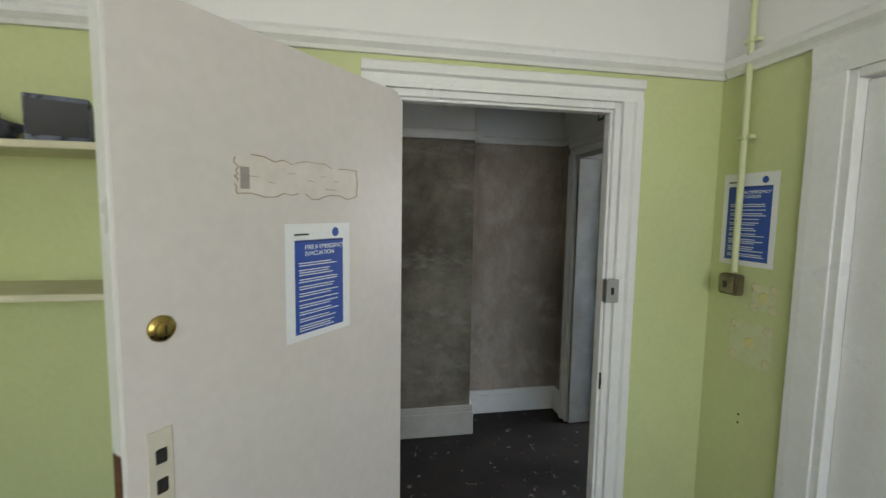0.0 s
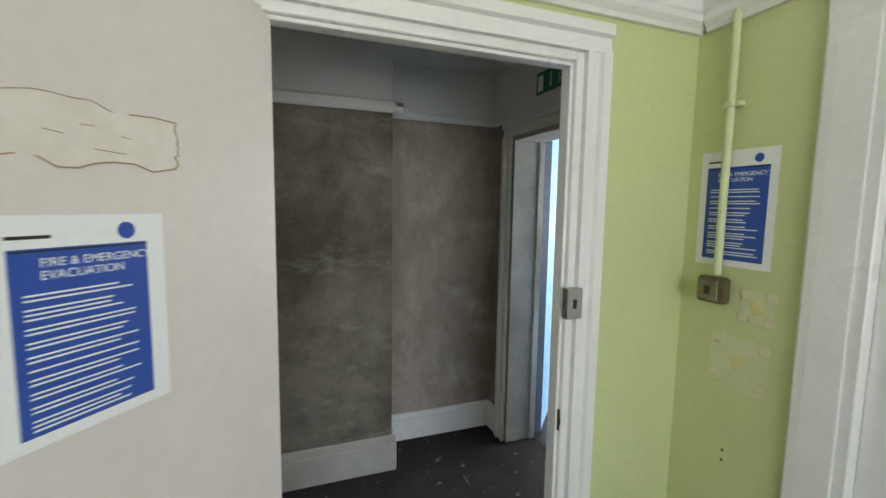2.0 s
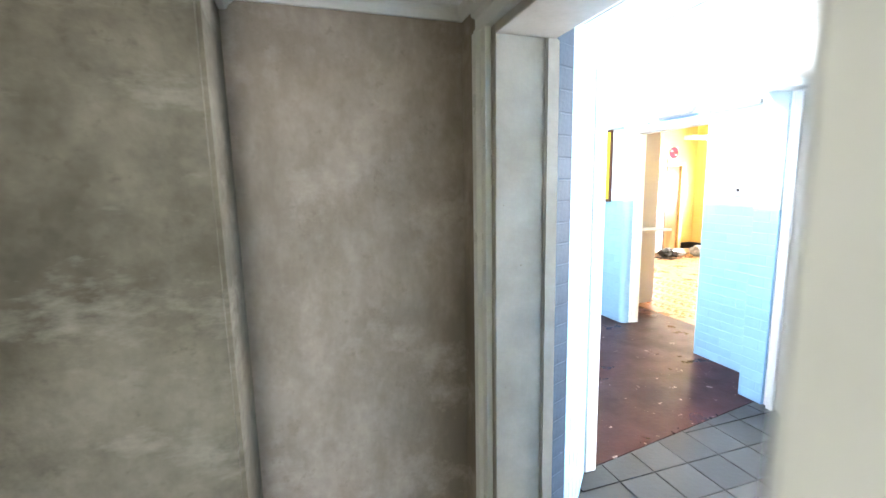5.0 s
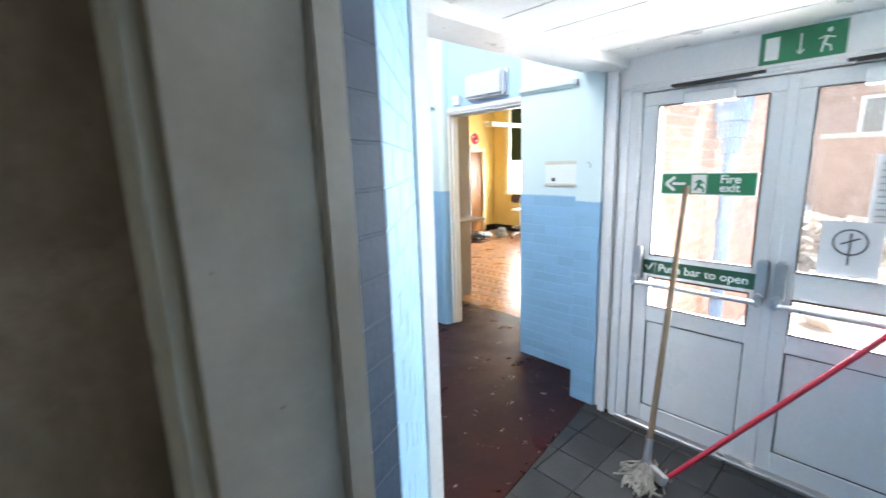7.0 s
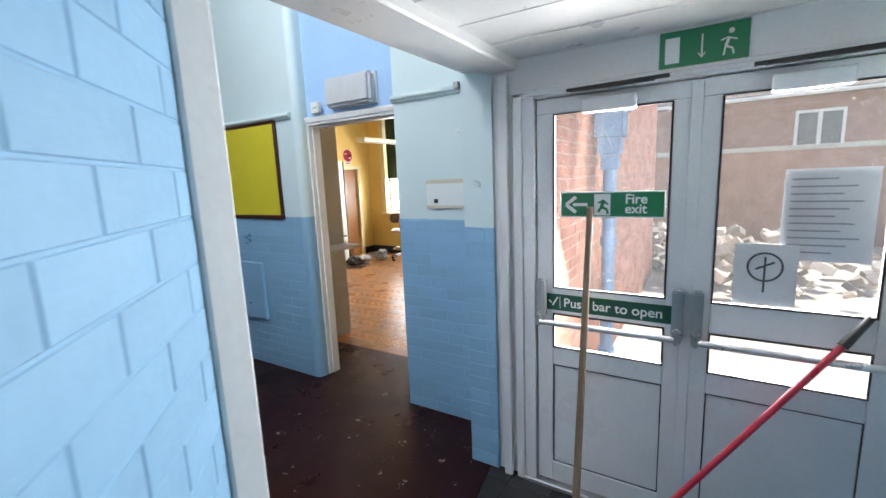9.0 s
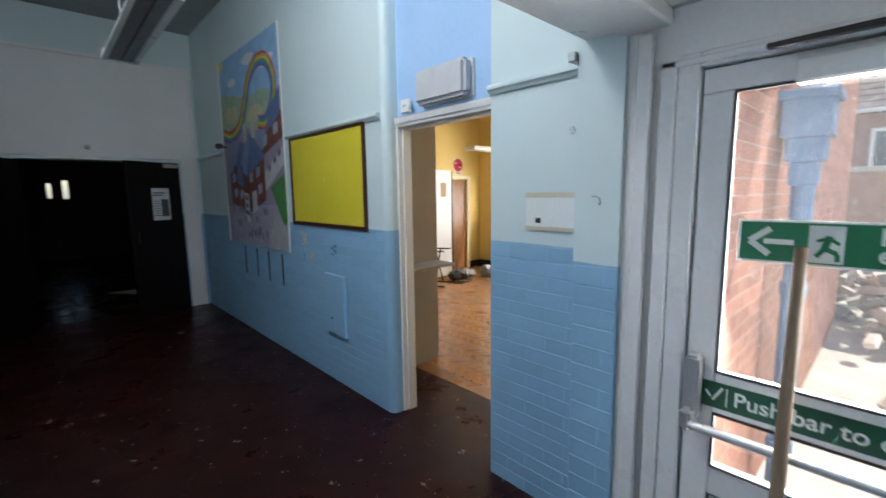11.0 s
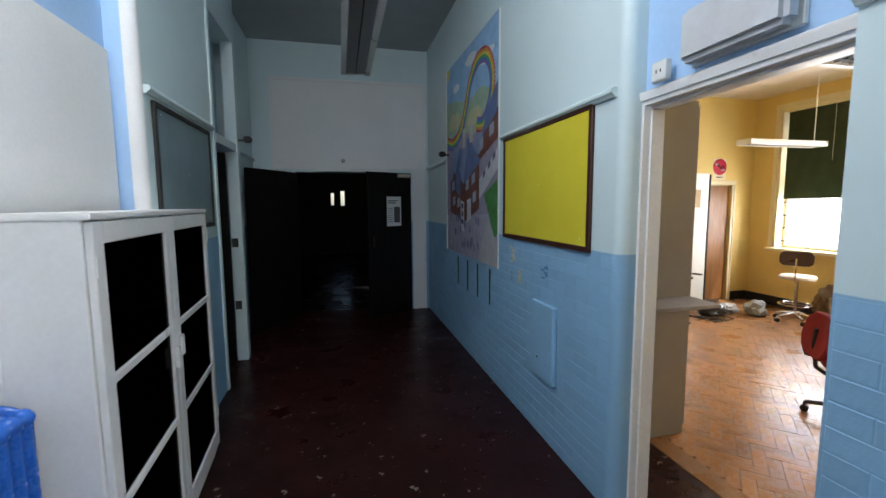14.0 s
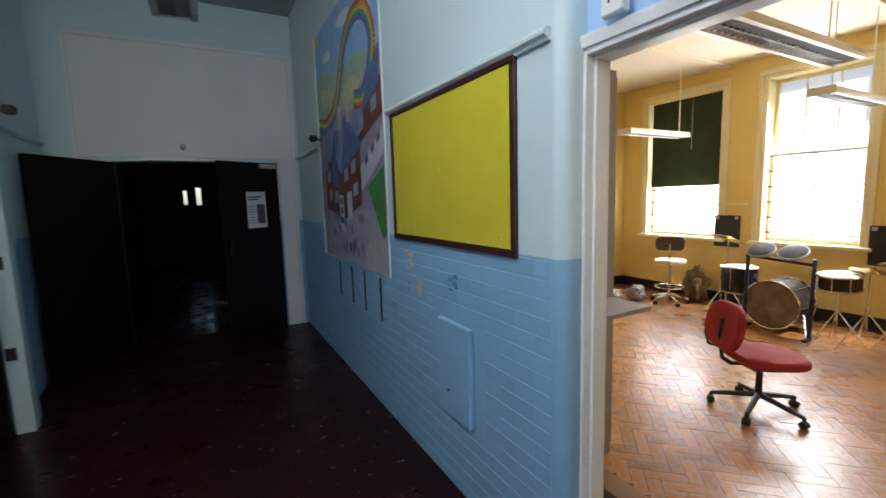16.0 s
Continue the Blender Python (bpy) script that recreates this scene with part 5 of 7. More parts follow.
def louvre_lamp(m, length, w, h, drop, label, rods=(0.15, 0.85), n=26, grey=ALU):
    """A hanging strip lamp with a louvre underneath. Local x along the lamp, z = 0 at its underside."""
    ob = thing("strip_lamp", label, "lamp", m, group="strip lamps")
    prof = [(-w / 2, 0), (-w / 2, 0.02), (-w * 0.34, h), (w * 0.34, h), (w / 2, 0.02), (w / 2, 0), (w / 2 - 0.035, 0), (w / 2 - 0.05, h * 0.7), (-w / 2 + 0.05, h * 0.7), (-w / 2 + 0.035, 0)]
    bm = bmesh.new()
    a = [bm.verts.new((0, y, z)) for y, z in prof]
    b = [bm.verts.new((length, y, z)) for y, z in prof]
    for i in range(len(prof)):
        bm.faces.new((a[i], a[(i + 1) % len(prof)], b[(i + 1) % len(prof)], b[i]))
    add_box(bm, -0.004, 0, -w / 2, w / 2, 0, h)
    add_box(bm, length, length + 0.004, -w / 2, w / 2, 0, h)
    bmesh.ops.recalc_face_normals(bm, faces=bm.faces)
    part("housing", bm, grey, ob)
    lv = part("louvre", boxes((0.02, length - 0.02, -0.004, 0.004, 0.004, 0.03)), BLACK, ob, "dark cross-blade louvre")
    blade = mesh_of("blade", boxes((-0.002, 0.002, -w / 2 + 0.045, w / 2 - 0.045, 0.003, 0.032)), STEEL)
    for i in range(n):
        o = new("blade", blade)
        o.parent = lv
        o.location = (0.04 + (length - 0.08) * i / (n - 1), 0, 0)
    for s in (-1, 1):
        part("tube", tube((0.03, s * w * 0.14, h * 0.5), (length - 0.03, s * w * 0.14, h * 0.5), 0.013, None, 10), SIGN_WHITE, ob, "unlit fluorescent tube")
    for r in rods:
        part("suspension_rod", tube((length * r, 0, h), (length * r, 0, h + drop), 0.005, None, 8), SIGN_WHITE, ob)
    return ob


louvre_lamp(pose(3.12, 6.25, 2.735, 0, 0, 90), 1.60, 0.245, 0.085, CTOP - 2.82, "grey hanging strip lamp with a black louvre", n=30)

# glazed cabinet
cab = thing("glazed_cabinet", "white painted wooden cabinet with two glazed doors", "cabinet", pose(2.218, 5.464, 0, 0, 0, 3.4))
CW, CD, CH = 1.47, 0.265, 1.60
part("back_panel", boxes((-CD, -CD + 0.018, 0, CW, 0.05, CH - 0.02), bevel=0.003), WHITE, cab)
part("side_panel", boxes((-CD + 0.018, -0.022, 0, 0.022, 0.0, CH - 0.02), bevel=0.003), WHITE, cab)
part("side_panel", boxes((-CD + 0.018, -0.022, CW - 0.022, CW, 0.0, CH - 0.02), bevel=0.003), WHITE, cab)
part("bottom_board", boxes((-CD + 0.018, -0.022, 0.022, CW - 0.022, 0.06, 0.085)), WHITE, cab)
part("top_board", boxes((-CD - 0.002, 0.006, -0.004, CW + 0.004, CH - 0.019, CH + 0.004), bevel=0.005, seg=2), WHITE, cab)
part("plinth", boxes((-0.04, -0.023, 0.023, CW - 0.023, 0.0, 0.06)), WHITE, cab)
part("side_strip", boxes((-CD + 0.002, -0.002, -0.006, -0.0005, 0.0, 0.62), bevel=0.002), WHITE, cab, "lower side board with a gap line")
for z in (0.55, 1.08):
    part("inner_shelf", boxes((-CD + 0.02, -0.06, 0.023, CW - 0.023, z, z + 0.018)), surf("dim_brown_shelf", (0.16, 0.10, 0.06), (0.1, 0.06, 0.04), 6, 0.6, 50, 0.6, 0.1), cab)
CABGLASS = glass("dark_cabinet_glass", 0.03, (0.10, 0.10, 0.10), 0.03)
for k, (y0, y1) in enumerate(((0.012, CW / 2 - 0.002), (CW / 2 + 0.002, CW - 0.012))):
    dr = part("glazed_door", boxes((-0.021, 0.003, y0, y0 + 0.07, 0.07, CH - 0.024), (-0.021, 0.003, y1 - 0.055, y1, 0.07, CH - 0.024), (-0.021, 0.003, y0 + 0.07, y1 - 0.055, CH - 0.095, CH - 0.024), (-0.021, 0.003, y0 + 0.07, y1 - 0.055, 0.07, 0.17), (-0.019, 0.001, y0 + 0.07, y1 - 0.055, 0.595, 0.627), (-0.019, 0.001, y0 + 0.07, y1 - 0.055, 1.035, 1.067), bevel=0.003), WHITE, cab)
    for lo, hi in ((0.17, 0.595), (0.627, 1.035), (1.067, CH - 0.095)):
        part("pane", boxes((-0.013, -0.009, y0 + 0.07, y1 - 0.055, lo, hi)), CABGLASS, dr, "dark glass pane")
    hy = y1 - 0.03 if k == 0 else y0 + 0.035
    part("catch", boxes((0.0035, 0.022, hy - 0.016, hy + 0.016, 0.86 + 0.04 * k, 0.96 + 0.04 * k), bevel=0.004), WHITE, dr)
    for z in (0.25, CH - 0.2):
        part("hinge", boxes((0.0032, 0.008, (y0 + 0.002) if k == 0 else (y1 - 0.016), (y0 + 0.016) if k == 0 else (y1 - 0.002), z, z + 0.07), bevel=0.002), WHITE, dr)

# column radiator
RADBLUE = surf("bright_blue_radiator_paint", (0.02, 0.12, 0.50), (0.015, 0.09, 0.40), 5, 0.5, 60, 0.3, 0.08)
rad = thing("column_radiator", "bright blue cast column radiator by the recess wall", "radiator", pose(1.98, 4.50, 0.02))


def column():
    bm = bmesh.new()
    for x in (-0.075, 0.0, 0.075):
        add_tube(bm, (x, 0, 0.16), (x, 0, 1.0), 0.023, None, 12)
    for z in (0.16, 1.0):
        add_tube(bm, (-0.075, 0, z), (0.075, 0, z), 0.026, None, 12)
        for x in (-0.075, 0.075):
            bmesh.ops.create_uvsphere(bm, u_segments=12, v_segments=8, radius=0.029, matrix=Matrix.Translation((x, 0, z)))
    bmesh.ops.create_uvsphere(bm, u_segments=14, v_segments=8, radius=0.055, matrix=pose(0, 0, 1.0) @ Matrix.Diagonal((1.7, 0.45, 0.85, 1)))
    return mesh_of("column", bm, RADBLUE, True)


cmesh = column()
for i in range(18):
    o = new("column", cmesh)
    o.parent, o.location = rad, (0, 0.025 + i * 0.05, 0)
for y in (0.1, 0.8):
    part("foot", boxes((-0.09, 0.09, y - 0.02, y + 0.02, -0.04, 0.14), bevel=0.01), RADBLUE, rad)
rp = thing("heating_pipe", "white heating pipe along the recess wall", "pipe", pose(1.90, 4.6, 1.08))
part("run", tube((0, -0.3, 0), (0, 0.92, 0), 0.022, None, 12), SIGN_WHITE, rp, smooth=True)
part("drop", tube((0, -0.3, 0.0), (0, -0.3, -1.08), 0.022, None, 12), SIGN_WHITE, rp, smooth=True)


# ---- mural ----
def mural():
    """A flat painting on the wall: sky, hills, a winding rainbow, houses and a lilac playground. Local x right, z up, faces -y."""
    W, H = 1.78, 2.16
    ob = thing("wall_mural", "colourful painted mural of a rainbow over school houses", "mural", pose(CXR - 0.001, 9.22, 1.06, 0, 0, -90))

    def col(n, c):
        return surf("mural_" + n, c, tuple(v * 0.82 for v in c), 7, 0.8, 40, 0.7, 0.1)

    def flat(name, polys, mat, lay):
        if len(polys) > 1 and name != "rainbow_band":
            for poly in polys:
                flat(name, [poly], mat, lay)
            return None
        bm = bmesh.new()
        for poly in polys:
            bm.faces.new([bm.verts.new((x * W, -0.004 - 0.0006 * lay, z * H)) for x, z in poly])
        bmesh.ops.recalc_face_normals(bm, faces=bm.faces)
        for f in bm.faces:
            if f.normal.y > 0:
                f.normal_flip()
        return part(name, bm, mat, ob)

    part("board", boxes((0, W, -0.003, 0, 0, H)), col("lilac", (0.42, 0.40, 0.50)), ob)
    part("edge", boxes((-0.03, 0, -0.012, 0, 0, H), bevel=0.002), WHITE, ob)
    part("edge", boxes((W, W + 0.02, -0.008, 0, 0, H), bevel=0.002), WHITE, ob)
    flat("sky", [[(0, 0.80), (1, 0.72), (1, 1), (0, 1)]], col("sky", (0.30, 0.52, 0.78)), 0)
    rn = random.Random(11)

    def blob(cx, cz, rx, rz, n=18, j=0.2):
        return [(min(1, max(0, cx + rx * math.cos(a) * (1 + rn.uniform(-j, j)))), min(1, max(0, cz + rz * math.sin(a) * (1 + rn.uniform(-j, j))))) for a in (2 * math.pi * i / n for i in range(n))]
    flat("cloud", [blob(0.55, 0.93, 0.10, 0.025), blob(0.80, 0.88, 0.12, 0.03), blob(0.25, 0.86, 0.08, 0.02)], col("cloud", (0.68, 0.74, 0.80)), 1)
    flat("sun", [blob(0.03, 0.975, 0.05, 0.03)], col("sun", (0.75, 0.62, 0.12)), 1)
    flat("hill", [[(0, 0.60), (0, 0.82), (0.25, 0.80), (0.5, 0.74), (0.75, 0.77), (1, 0.70), (1, 0.55)]], col("hill", (0.36, 0.50, 0.36)), 2)
    flat("field", [blob(0.2, 0.70, 0.14, 0.04), blob(0.62, 0.66, 0.14, 0.04)], col("field", (0.58, 0.56, 0.34)), 3)
    flat("town", [[(0, 0.20), (0, 0.60), (0.3, 0.64), (0.6, 0.58), (1, 0.62), (1, 0.22)]], col("town", (0.34, 0.30, 0.40)), 3)
    spine = [Vector((0.02 + 0.0, 0, 0.60)), Vector((0.18, 0, 0.575)), Vector((0.36, 0, 0.62)), Vector((0.47, 0, 0.72)), Vector((0.55, 0, 0.82)), Vector((0.68, 0, 0.885)), Vector((0.83, 0, 0.87)), Vector((0.91, 0, 0.78)), Vector((0.88, 0, 0.68)), Vector((0.78, 0, 0.615)), Vector((0.66, 0, 0.625))]
    pts = []
    for i in range(len(spine) - 1):
        p0, p1, p2, p3 = (spine[max(0, min(len(spine) - 1, k))] for k in (i - 1, i, i + 1, i + 2))
        for k in range(8):
            t = k / 8
            pts.append(0.5 * ((2 * p1) + (p2 - p0) * t + (2 * p0 - 5 * p1 + 4 * p2 - p3) * t * t + (3 * p1 - p0 - 3 * p2 + p3) * t ** 3))
    for bi, (nm, c) in enumerate((("red", (0.50, 0.05, 0.05)), ("orange", (0.66, 0.30, 0.05)), ("yellow", (0.70, 0.62, 0.08)), ("green", (0.10, 0.38, 0.14)), ("blue", (0.08, 0.20, 0.55)), ("violet", (0.24, 0.12, 0.40)))):
        quads = []
        for a, b in zip(pts, pts[1:]):
            d = Vector(((b.x - a.x) * W, 0, (b.z - a.z) * H)).normalized()
            nrm = Vector((-d.z / W, 0, d.x / H))
            o0, o1 = 0.085 - bi * 0.024, 0.085 - (bi + 1) * 0.024
            quads.append([(min(1, a.x + nrm.x * o0), a.z + nrm.z * o0), (min(1, b.x + nrm.x * o0), b.z + nrm.z * o0), (min(1, b.x + nrm.x * o1), b.z + nrm.z * o1), (min(1, a.x + nrm.x * o1), a.z + nrm.z * o1)])
        flat("rainbow_band", quads, col(nm, c), 4 + bi * 0.15)
    brick, slate, pale_slate, white, glazing = col("brick", (0.20, 0.07, 0.05)), col("roof", (0.13, 0.19, 0.38)), col("pale_roof", (0.24, 0.31, 0.48)), col("white", (0.62, 0.62, 0.66)), col("pane", (0.36, 0.40, 0.50))
    flat("house_wall", [[(0.10, 0.22), (0.10, 0.44), (0.42, 0.40), (0.42, 0.17)], [(0.42, 0.17), (0.42, 0.38), (0.72, 0.46), (0.72, 0.24)], [(0.66, 0.44), (0.66, 0.54), (1.0, 0.64), (1.0, 0.52)]], brick, 6)
    flat("roof", [[(0.28, 0.42), (0.42, 0.36), (0.50, 0.58), (0.44, 0.57)], [(0.06, 0.42), (0.14, 0.38), (0.30, 0.54), (0.20, 0.57)], [(0.60, 0.50), (0.72, 0.48), (0.80, 0.57), (0.66, 0.58)]], pale_slate, 7)
    flat("roof", [[(0.42, 0.36), (0.74, 0.45), (0.56, 0.56), (0.50, 0.58)], [(0.22, 0.34), (0.34, 0.30), (0.36, 0.42), (0.27, 0.45)], [(0.22, 0.42), (0.30, 0.40), (0.41, 0.53), (0.32, 0.55)], [(0.76, 0.55), (0.98, 0.62), (1.0, 0.74), (0.84, 0.66)]], slate, 7.4)
    flat("chimney", [[(0.40, 0.54), (0.46, 0.54), (0.46, 0.63), (0.40, 0.63)], [(0.54, 0.55), (0.60, 0.55), (0.60, 0.65), (0.54, 0.64)]], col("cream", (0.56, 0.52, 0.46)), 7.8)
    flat("house_window", [[(x, z), (x + 0.065, z + 0.012), (x + 0.065, z + 0.058), (x, z + 0.046)] for x, z in ((0.46, 0.325), (0.58, 0.35), (0.60, 0.265), (0.14, 0.33), (0.16, 0.25), (0.27, 0.24), (0.72, 0.49), (0.88, 0.535))], glazing, 8)
    flat("white_tower", [[(0.35, 0.13), (0.43, 0.12), (0.43, 0.27), (0.35, 0.28)], [(0.49, 0.17), (0.57, 0.19), (0.57, 0.29), (0.49, 0.28)], [(0.72, 0.28), (1.0, 0.40), (1.0, 0.48), (0.72, 0.37)]], white, 9)
    flat("white_tower_window", [[(0.37, z), (0.41, z - 0.004), (0.41, z + 0.022), (0.37, z + 0.026)] for z in (0.16, 0.20, 0.24)] + [[(x, 0.37 + (x - 0.78) * 0.42), (x + 0.04, 0.385 + (x - 0.78) * 0.42), (x + 0.04, 0.41 + (x - 0.78) * 0.42), (x, 0.395 + (x - 0.78) * 0.42)] for x in (0.78, 0.86, 0.93)], col("window_dark", (0.12, 0.14, 0.22)), 9.6)
    flat("lawn", [[(0.80, 0.30), (1.0, 0.36), (1.0, 0.14), (0.96, 0.12)]], col("lawn", (0.07, 0.26, 0.07)), 9)
    flat("path", [[(0.70, 0.0), (0.86, 0.20), (1.0, 0.10), (1.0, 0.0)]], col("path", (0.46, 0.46, 0.48)), 9)
    flat("playground_mark", [blob(rn.uniform(0.08, 0.78), rn.uniform(0.05, 0.20), 0.018, 0.022, 8) for _ in range(22)], col("mark", (0.26, 0.24, 0.40)), 10)
    return ob


mural()

# ---- things: music room ----
GREYCUP = surf("grey_painted_board", (0.33, 0.335, 0.39), (0.28, 0.285, 0.33), 2, 0.5, 40, 0.6, 0.1)
cup = thing("tall_cupboard", "tall grey painted cupboard inside the music room", "cupboard", pose(4.51, 6.36, 0))
part("body", boxes((0, 0.745, 0, 0.9, 0, 2.28), bevel=0.004), GREYCUP, cup)
part("door_panel", boxes((0.746, 0.765, 0.01, 0.89, 0.06, 2.25), bevel=0.003), GREYCUP, cup)
shf = thing("side_shelf", "grey flap shelf on a bracket at the cupboard's side", "shelf", pose(4.78, 6.3615, 0.965))
part("board", boxes((0.0, 0.47, -0.26, -0.001, 0, 0.025), bevel=0.003), GREYCUP, shf)
part("bracket", boxes((0.15, 0.17, -0.20, -0.002, -0.02, -0.001), (0.15, 0.17, -0.016, -0.002, -0.16, -0.02), bevel=0.002), STEEL, shf)
lk = thing("white_locker", "tall white locker with a dark open edge", "locker", pose(7.55, 9.25, 0))
part("body", boxes((0, 0.72, 0, 0.42, 0.03, 2.05), bevel=0.004), WHITE, lk)
part("open_edge", boxes((0.721, 0.735, -0.02, 0.40, 0.05, 2.03)), BLACK, lk)
part("door", boxes((0.0, 0.70, -0.025, -0.002, 0.05, 2.03), bevel=0.003), SIGN_WHITE, lk)
for z, w in ((1.55, 0.14), (1.35, 0.10)):
    part("paper_scrap", boxes((0.42 if w > 0.12 else 0.2, 0.42 + w if w > 0.12 else 0.2 + w, -0.027, -0.0255, z, z + 0.26)), surf("brown_paper", (0.46, 0.34, 0.20), (0.38, 0.28, 0.16), 8, 0.6, 60, 0.8, 0.1), lk)
architrave("door_frame_4", "x", YY, -1, 8.55, 9.19, 1.90, "cream frame of the wooden door", w=0.075, mat=surf("cream_gloss", (0.74, 0.66, 0.44), (0.66, 0.58, 0.37), 4, 0.5, 50, 0.45, 0.1))
wd = thing("wooden_door", "closed brown wooden flush door", "door", pose(8.56, YY + 0.04, 0))
part("leaf", boxes((0, 0.62, 0, 0.04, 0.01, 1.89), bevel=0.003), surf("brown_veneer", (0.30, 0.135, 0.045), (0.20, 0.085, 0.03), 4, 0.8, 40, 0.45, 0.1, stretch=(6, 6, 0.7)), wd)
part("handle", tube((0.06, -0.03, 0.98), (0.06, -0.03, 1.12), 0.009, None, 8), BRASS, wd)
ns = thing("no_smoking_sign", "round red and white no smoking sign on the yellow wall", "sign", pose(8.93, YY - 0.001, 2.17))
part("card", boxes((-0.125, 0.125, -0.002, 0, -0.18, 0.15)), surf("pale_card", (0.74, 0.66, 0.46), (0.7, 0.6, 0.4), 5, 0.4, 60, 0.7, 0.02), ns)
part("disc", lathe([(0.13, 0), (0.13, 0.002)], 28, pose(0, -0.002, 0.02, 90)), RED_PLASTIC, ns)
part("dark_mark", boxes((-0.085, 0.085, -0.0058, -0.0045, -0.012, 0.012), (0.02, 0.07, -0.0058, -0.0045, 0.02, 0.05), m=pose(0, 0, 0.02, 0, 30)), BLACK, ns)
part("white_mark", boxes((-0.09, -0.03, -0.0058, -0.0045, 0.02, 0.05), (0.03, 0.09, -0.0058, -0.0045, -0.06, -0.03), m=pose(0, 0, 0.02)), SIGN_WHITE, ns)
part("caption", boxes((-0.06, 0.06, -0.0035, -0.0022, -0.15, -0.135)), BLACK, ns)

CREAM = surf("cream_window_paint", (0.78, 0.70, 0.46), (0.70, 0.62, 0.40), 4, 0.5, 50, 0.45, 0.1)


GUARD = surf("grey_guard_bar_paint", (0.20, 0.19, 0.17), (0.15, 0.14, 0.12), 6, 0.5, 60, 0.6, 0.05)


def sash_window(y0, y1, z0, z1, name, bars):
    """A tall sash window in the east wall: lining, two sashes with thin bars, a sill and outside guard bars."""
    ob = thing(name, "tall cream-painted sash window with thin guard bars", "window", kind="structure")
    xw = YX + 0.16
    part("window_frame", boxes((YX - 0.012, YX + 0.28, y0, y0 + 0.05, z0, z1), (YX - 0.012, YX + 0.28, y1 - 0.05, y1, z0, z1), (YX - 0.012, YX + 0.28, y0 + 0.05, y1 - 0.05, z1 - 0.05, z1), (YX - 0.02, YX - 0.001, y0 - 0.06, y0, z0 - 0.02, z1 + 0.05), (YX - 0.02, YX - 0.001, y1, y1 + 0.06, z0 - 0.02, z1 + 0.05), (YX - 0.03, YX - 0.001, y0 - 0.06, y1 + 0.06, z1, z1 + 0.07), bevel=0.004), CREAM, ob)
    part("window_sill", boxes((YX - 0.07, YX + 0.29, y0 - 0.07, y1 + 0.07, z0 - 0.035, z0 + 0.01), bevel=0.006), CREAM, ob)
    zm = z0 + (z1 - z0) * 0.53
    a, b = y0 + 0.05, y1 - 0.05
    for lo, hi, x in ((z0 + 0.01, zm + 0.02, xw - 0.03), (zm - 0.02, z1 - 0.05, xw + 0.02)):
        sash = part("sash", boxes((x, x + 0.04, a, a + 0.045, lo, hi), (x, x + 0.04, b - 0.045, b, lo, hi), (x, x + 0.04, a + 0.045, b - 0.045, lo, lo + 0.05), (x, x + 0.04, a + 0.045, b - 0.045, hi - 0.045, hi), bevel=0.004), CREAM, ob)
        p = part("pane", boxes((x + 0.018, x + 0.022, a + 0.045, b - 0.045, lo + 0.05, hi - 0.045)), FROST, sash)
        p.visible_shadow = False
        if x > xw:
            for k in (1, 2):
                y = a + (b - a) * k / 3
                part("glazing_bar", boxes((x + 0.004, x + 0.017, y - 0.007, y + 0.007, lo + 0.05, hi - 0.045)), CREAM, sash)
            part("glazing_bar", boxes((x + 0.004, x + 0.016, a + 0.045, b - 0.045, (lo + hi) / 2 - 0.007, (lo + hi) / 2 + 0.007)), CREAM, sash)
        else:
            y = (a + b) / 2
            part("glazing_bar", boxes((x + 0.004, x + 0.017, y - 0.006, y + 0.006, lo + 0.05, hi - 0.045)), CREAM, sash)
    for k in range(bars):
        z = z0 + 0.12 + k * 0.20
        part("guard_bar", tube((xw - 0.05, y0 + 0.051, z), (xw - 0.05, y1 - 0.051, z), 0.011, None, 8), GUARD, ob)
    return ob


sash_window(*W1, 0.90, 3.03, "window_1", 5)
sash_window(*W2, 0.90, 3.03, "window_2", 6)
sash_window(*W3, 0.90, 3.03, "added_window_3", 6)
bl = thing("roller_blind", "dark olive green roller blind half drawn over the window", "blind", pose(YX + 0.03, W1[0] + 0.05, 0))
part("roller", tube((0, 0.01, 2.99), (0, 1.08, 2.99), 0.022, None, 14), CREAM, bl, smooth=True)
bm = bmesh.new()
nx, nz = 24, 10
gv = [[bm.verts.new((0.012 * math.sin(i * 0.35) * (1 - k / nz) + 0.004 * math.sin(i * 1.3 + k), 0.015 + 1.06 * i / nx + (0.02 * (1 - k / nz) * (i / nx - 0.5)), 1.69 + 1.29 * k / nz)) for i in range(nx + 1)] for k in range(nz + 1)]
for k in range(nz):
    for i in range(nx):
        bm.faces.new((gv[k][i], gv[k][i + 1], gv[k + 1][i + 1], gv[k + 1][i]))
bmesh.ops.solidify(bm, geom=list(bm.faces), thickness=0.002)
part("cloth", bm, surf("olive_blind_cloth", (0.055, 0.075, 0.035), (0.045, 0.06, 0.028), 3, 0.5, 120, 0.85, 0.2), bl, smooth=True)
part("bottom_rail", boxes((-0.01, 0.012, 0.015, 1.075, 1.67, 1.69), bevel=0.003), surf("olive_blind_cloth", (0.055, 0.075, 0.035)), bl)
part("cord", tube((-0.03, 0.42, 2.98), (-0.03, 0.42, 2.2), 0.003, None, 6), SIGN_WHITE, bl)

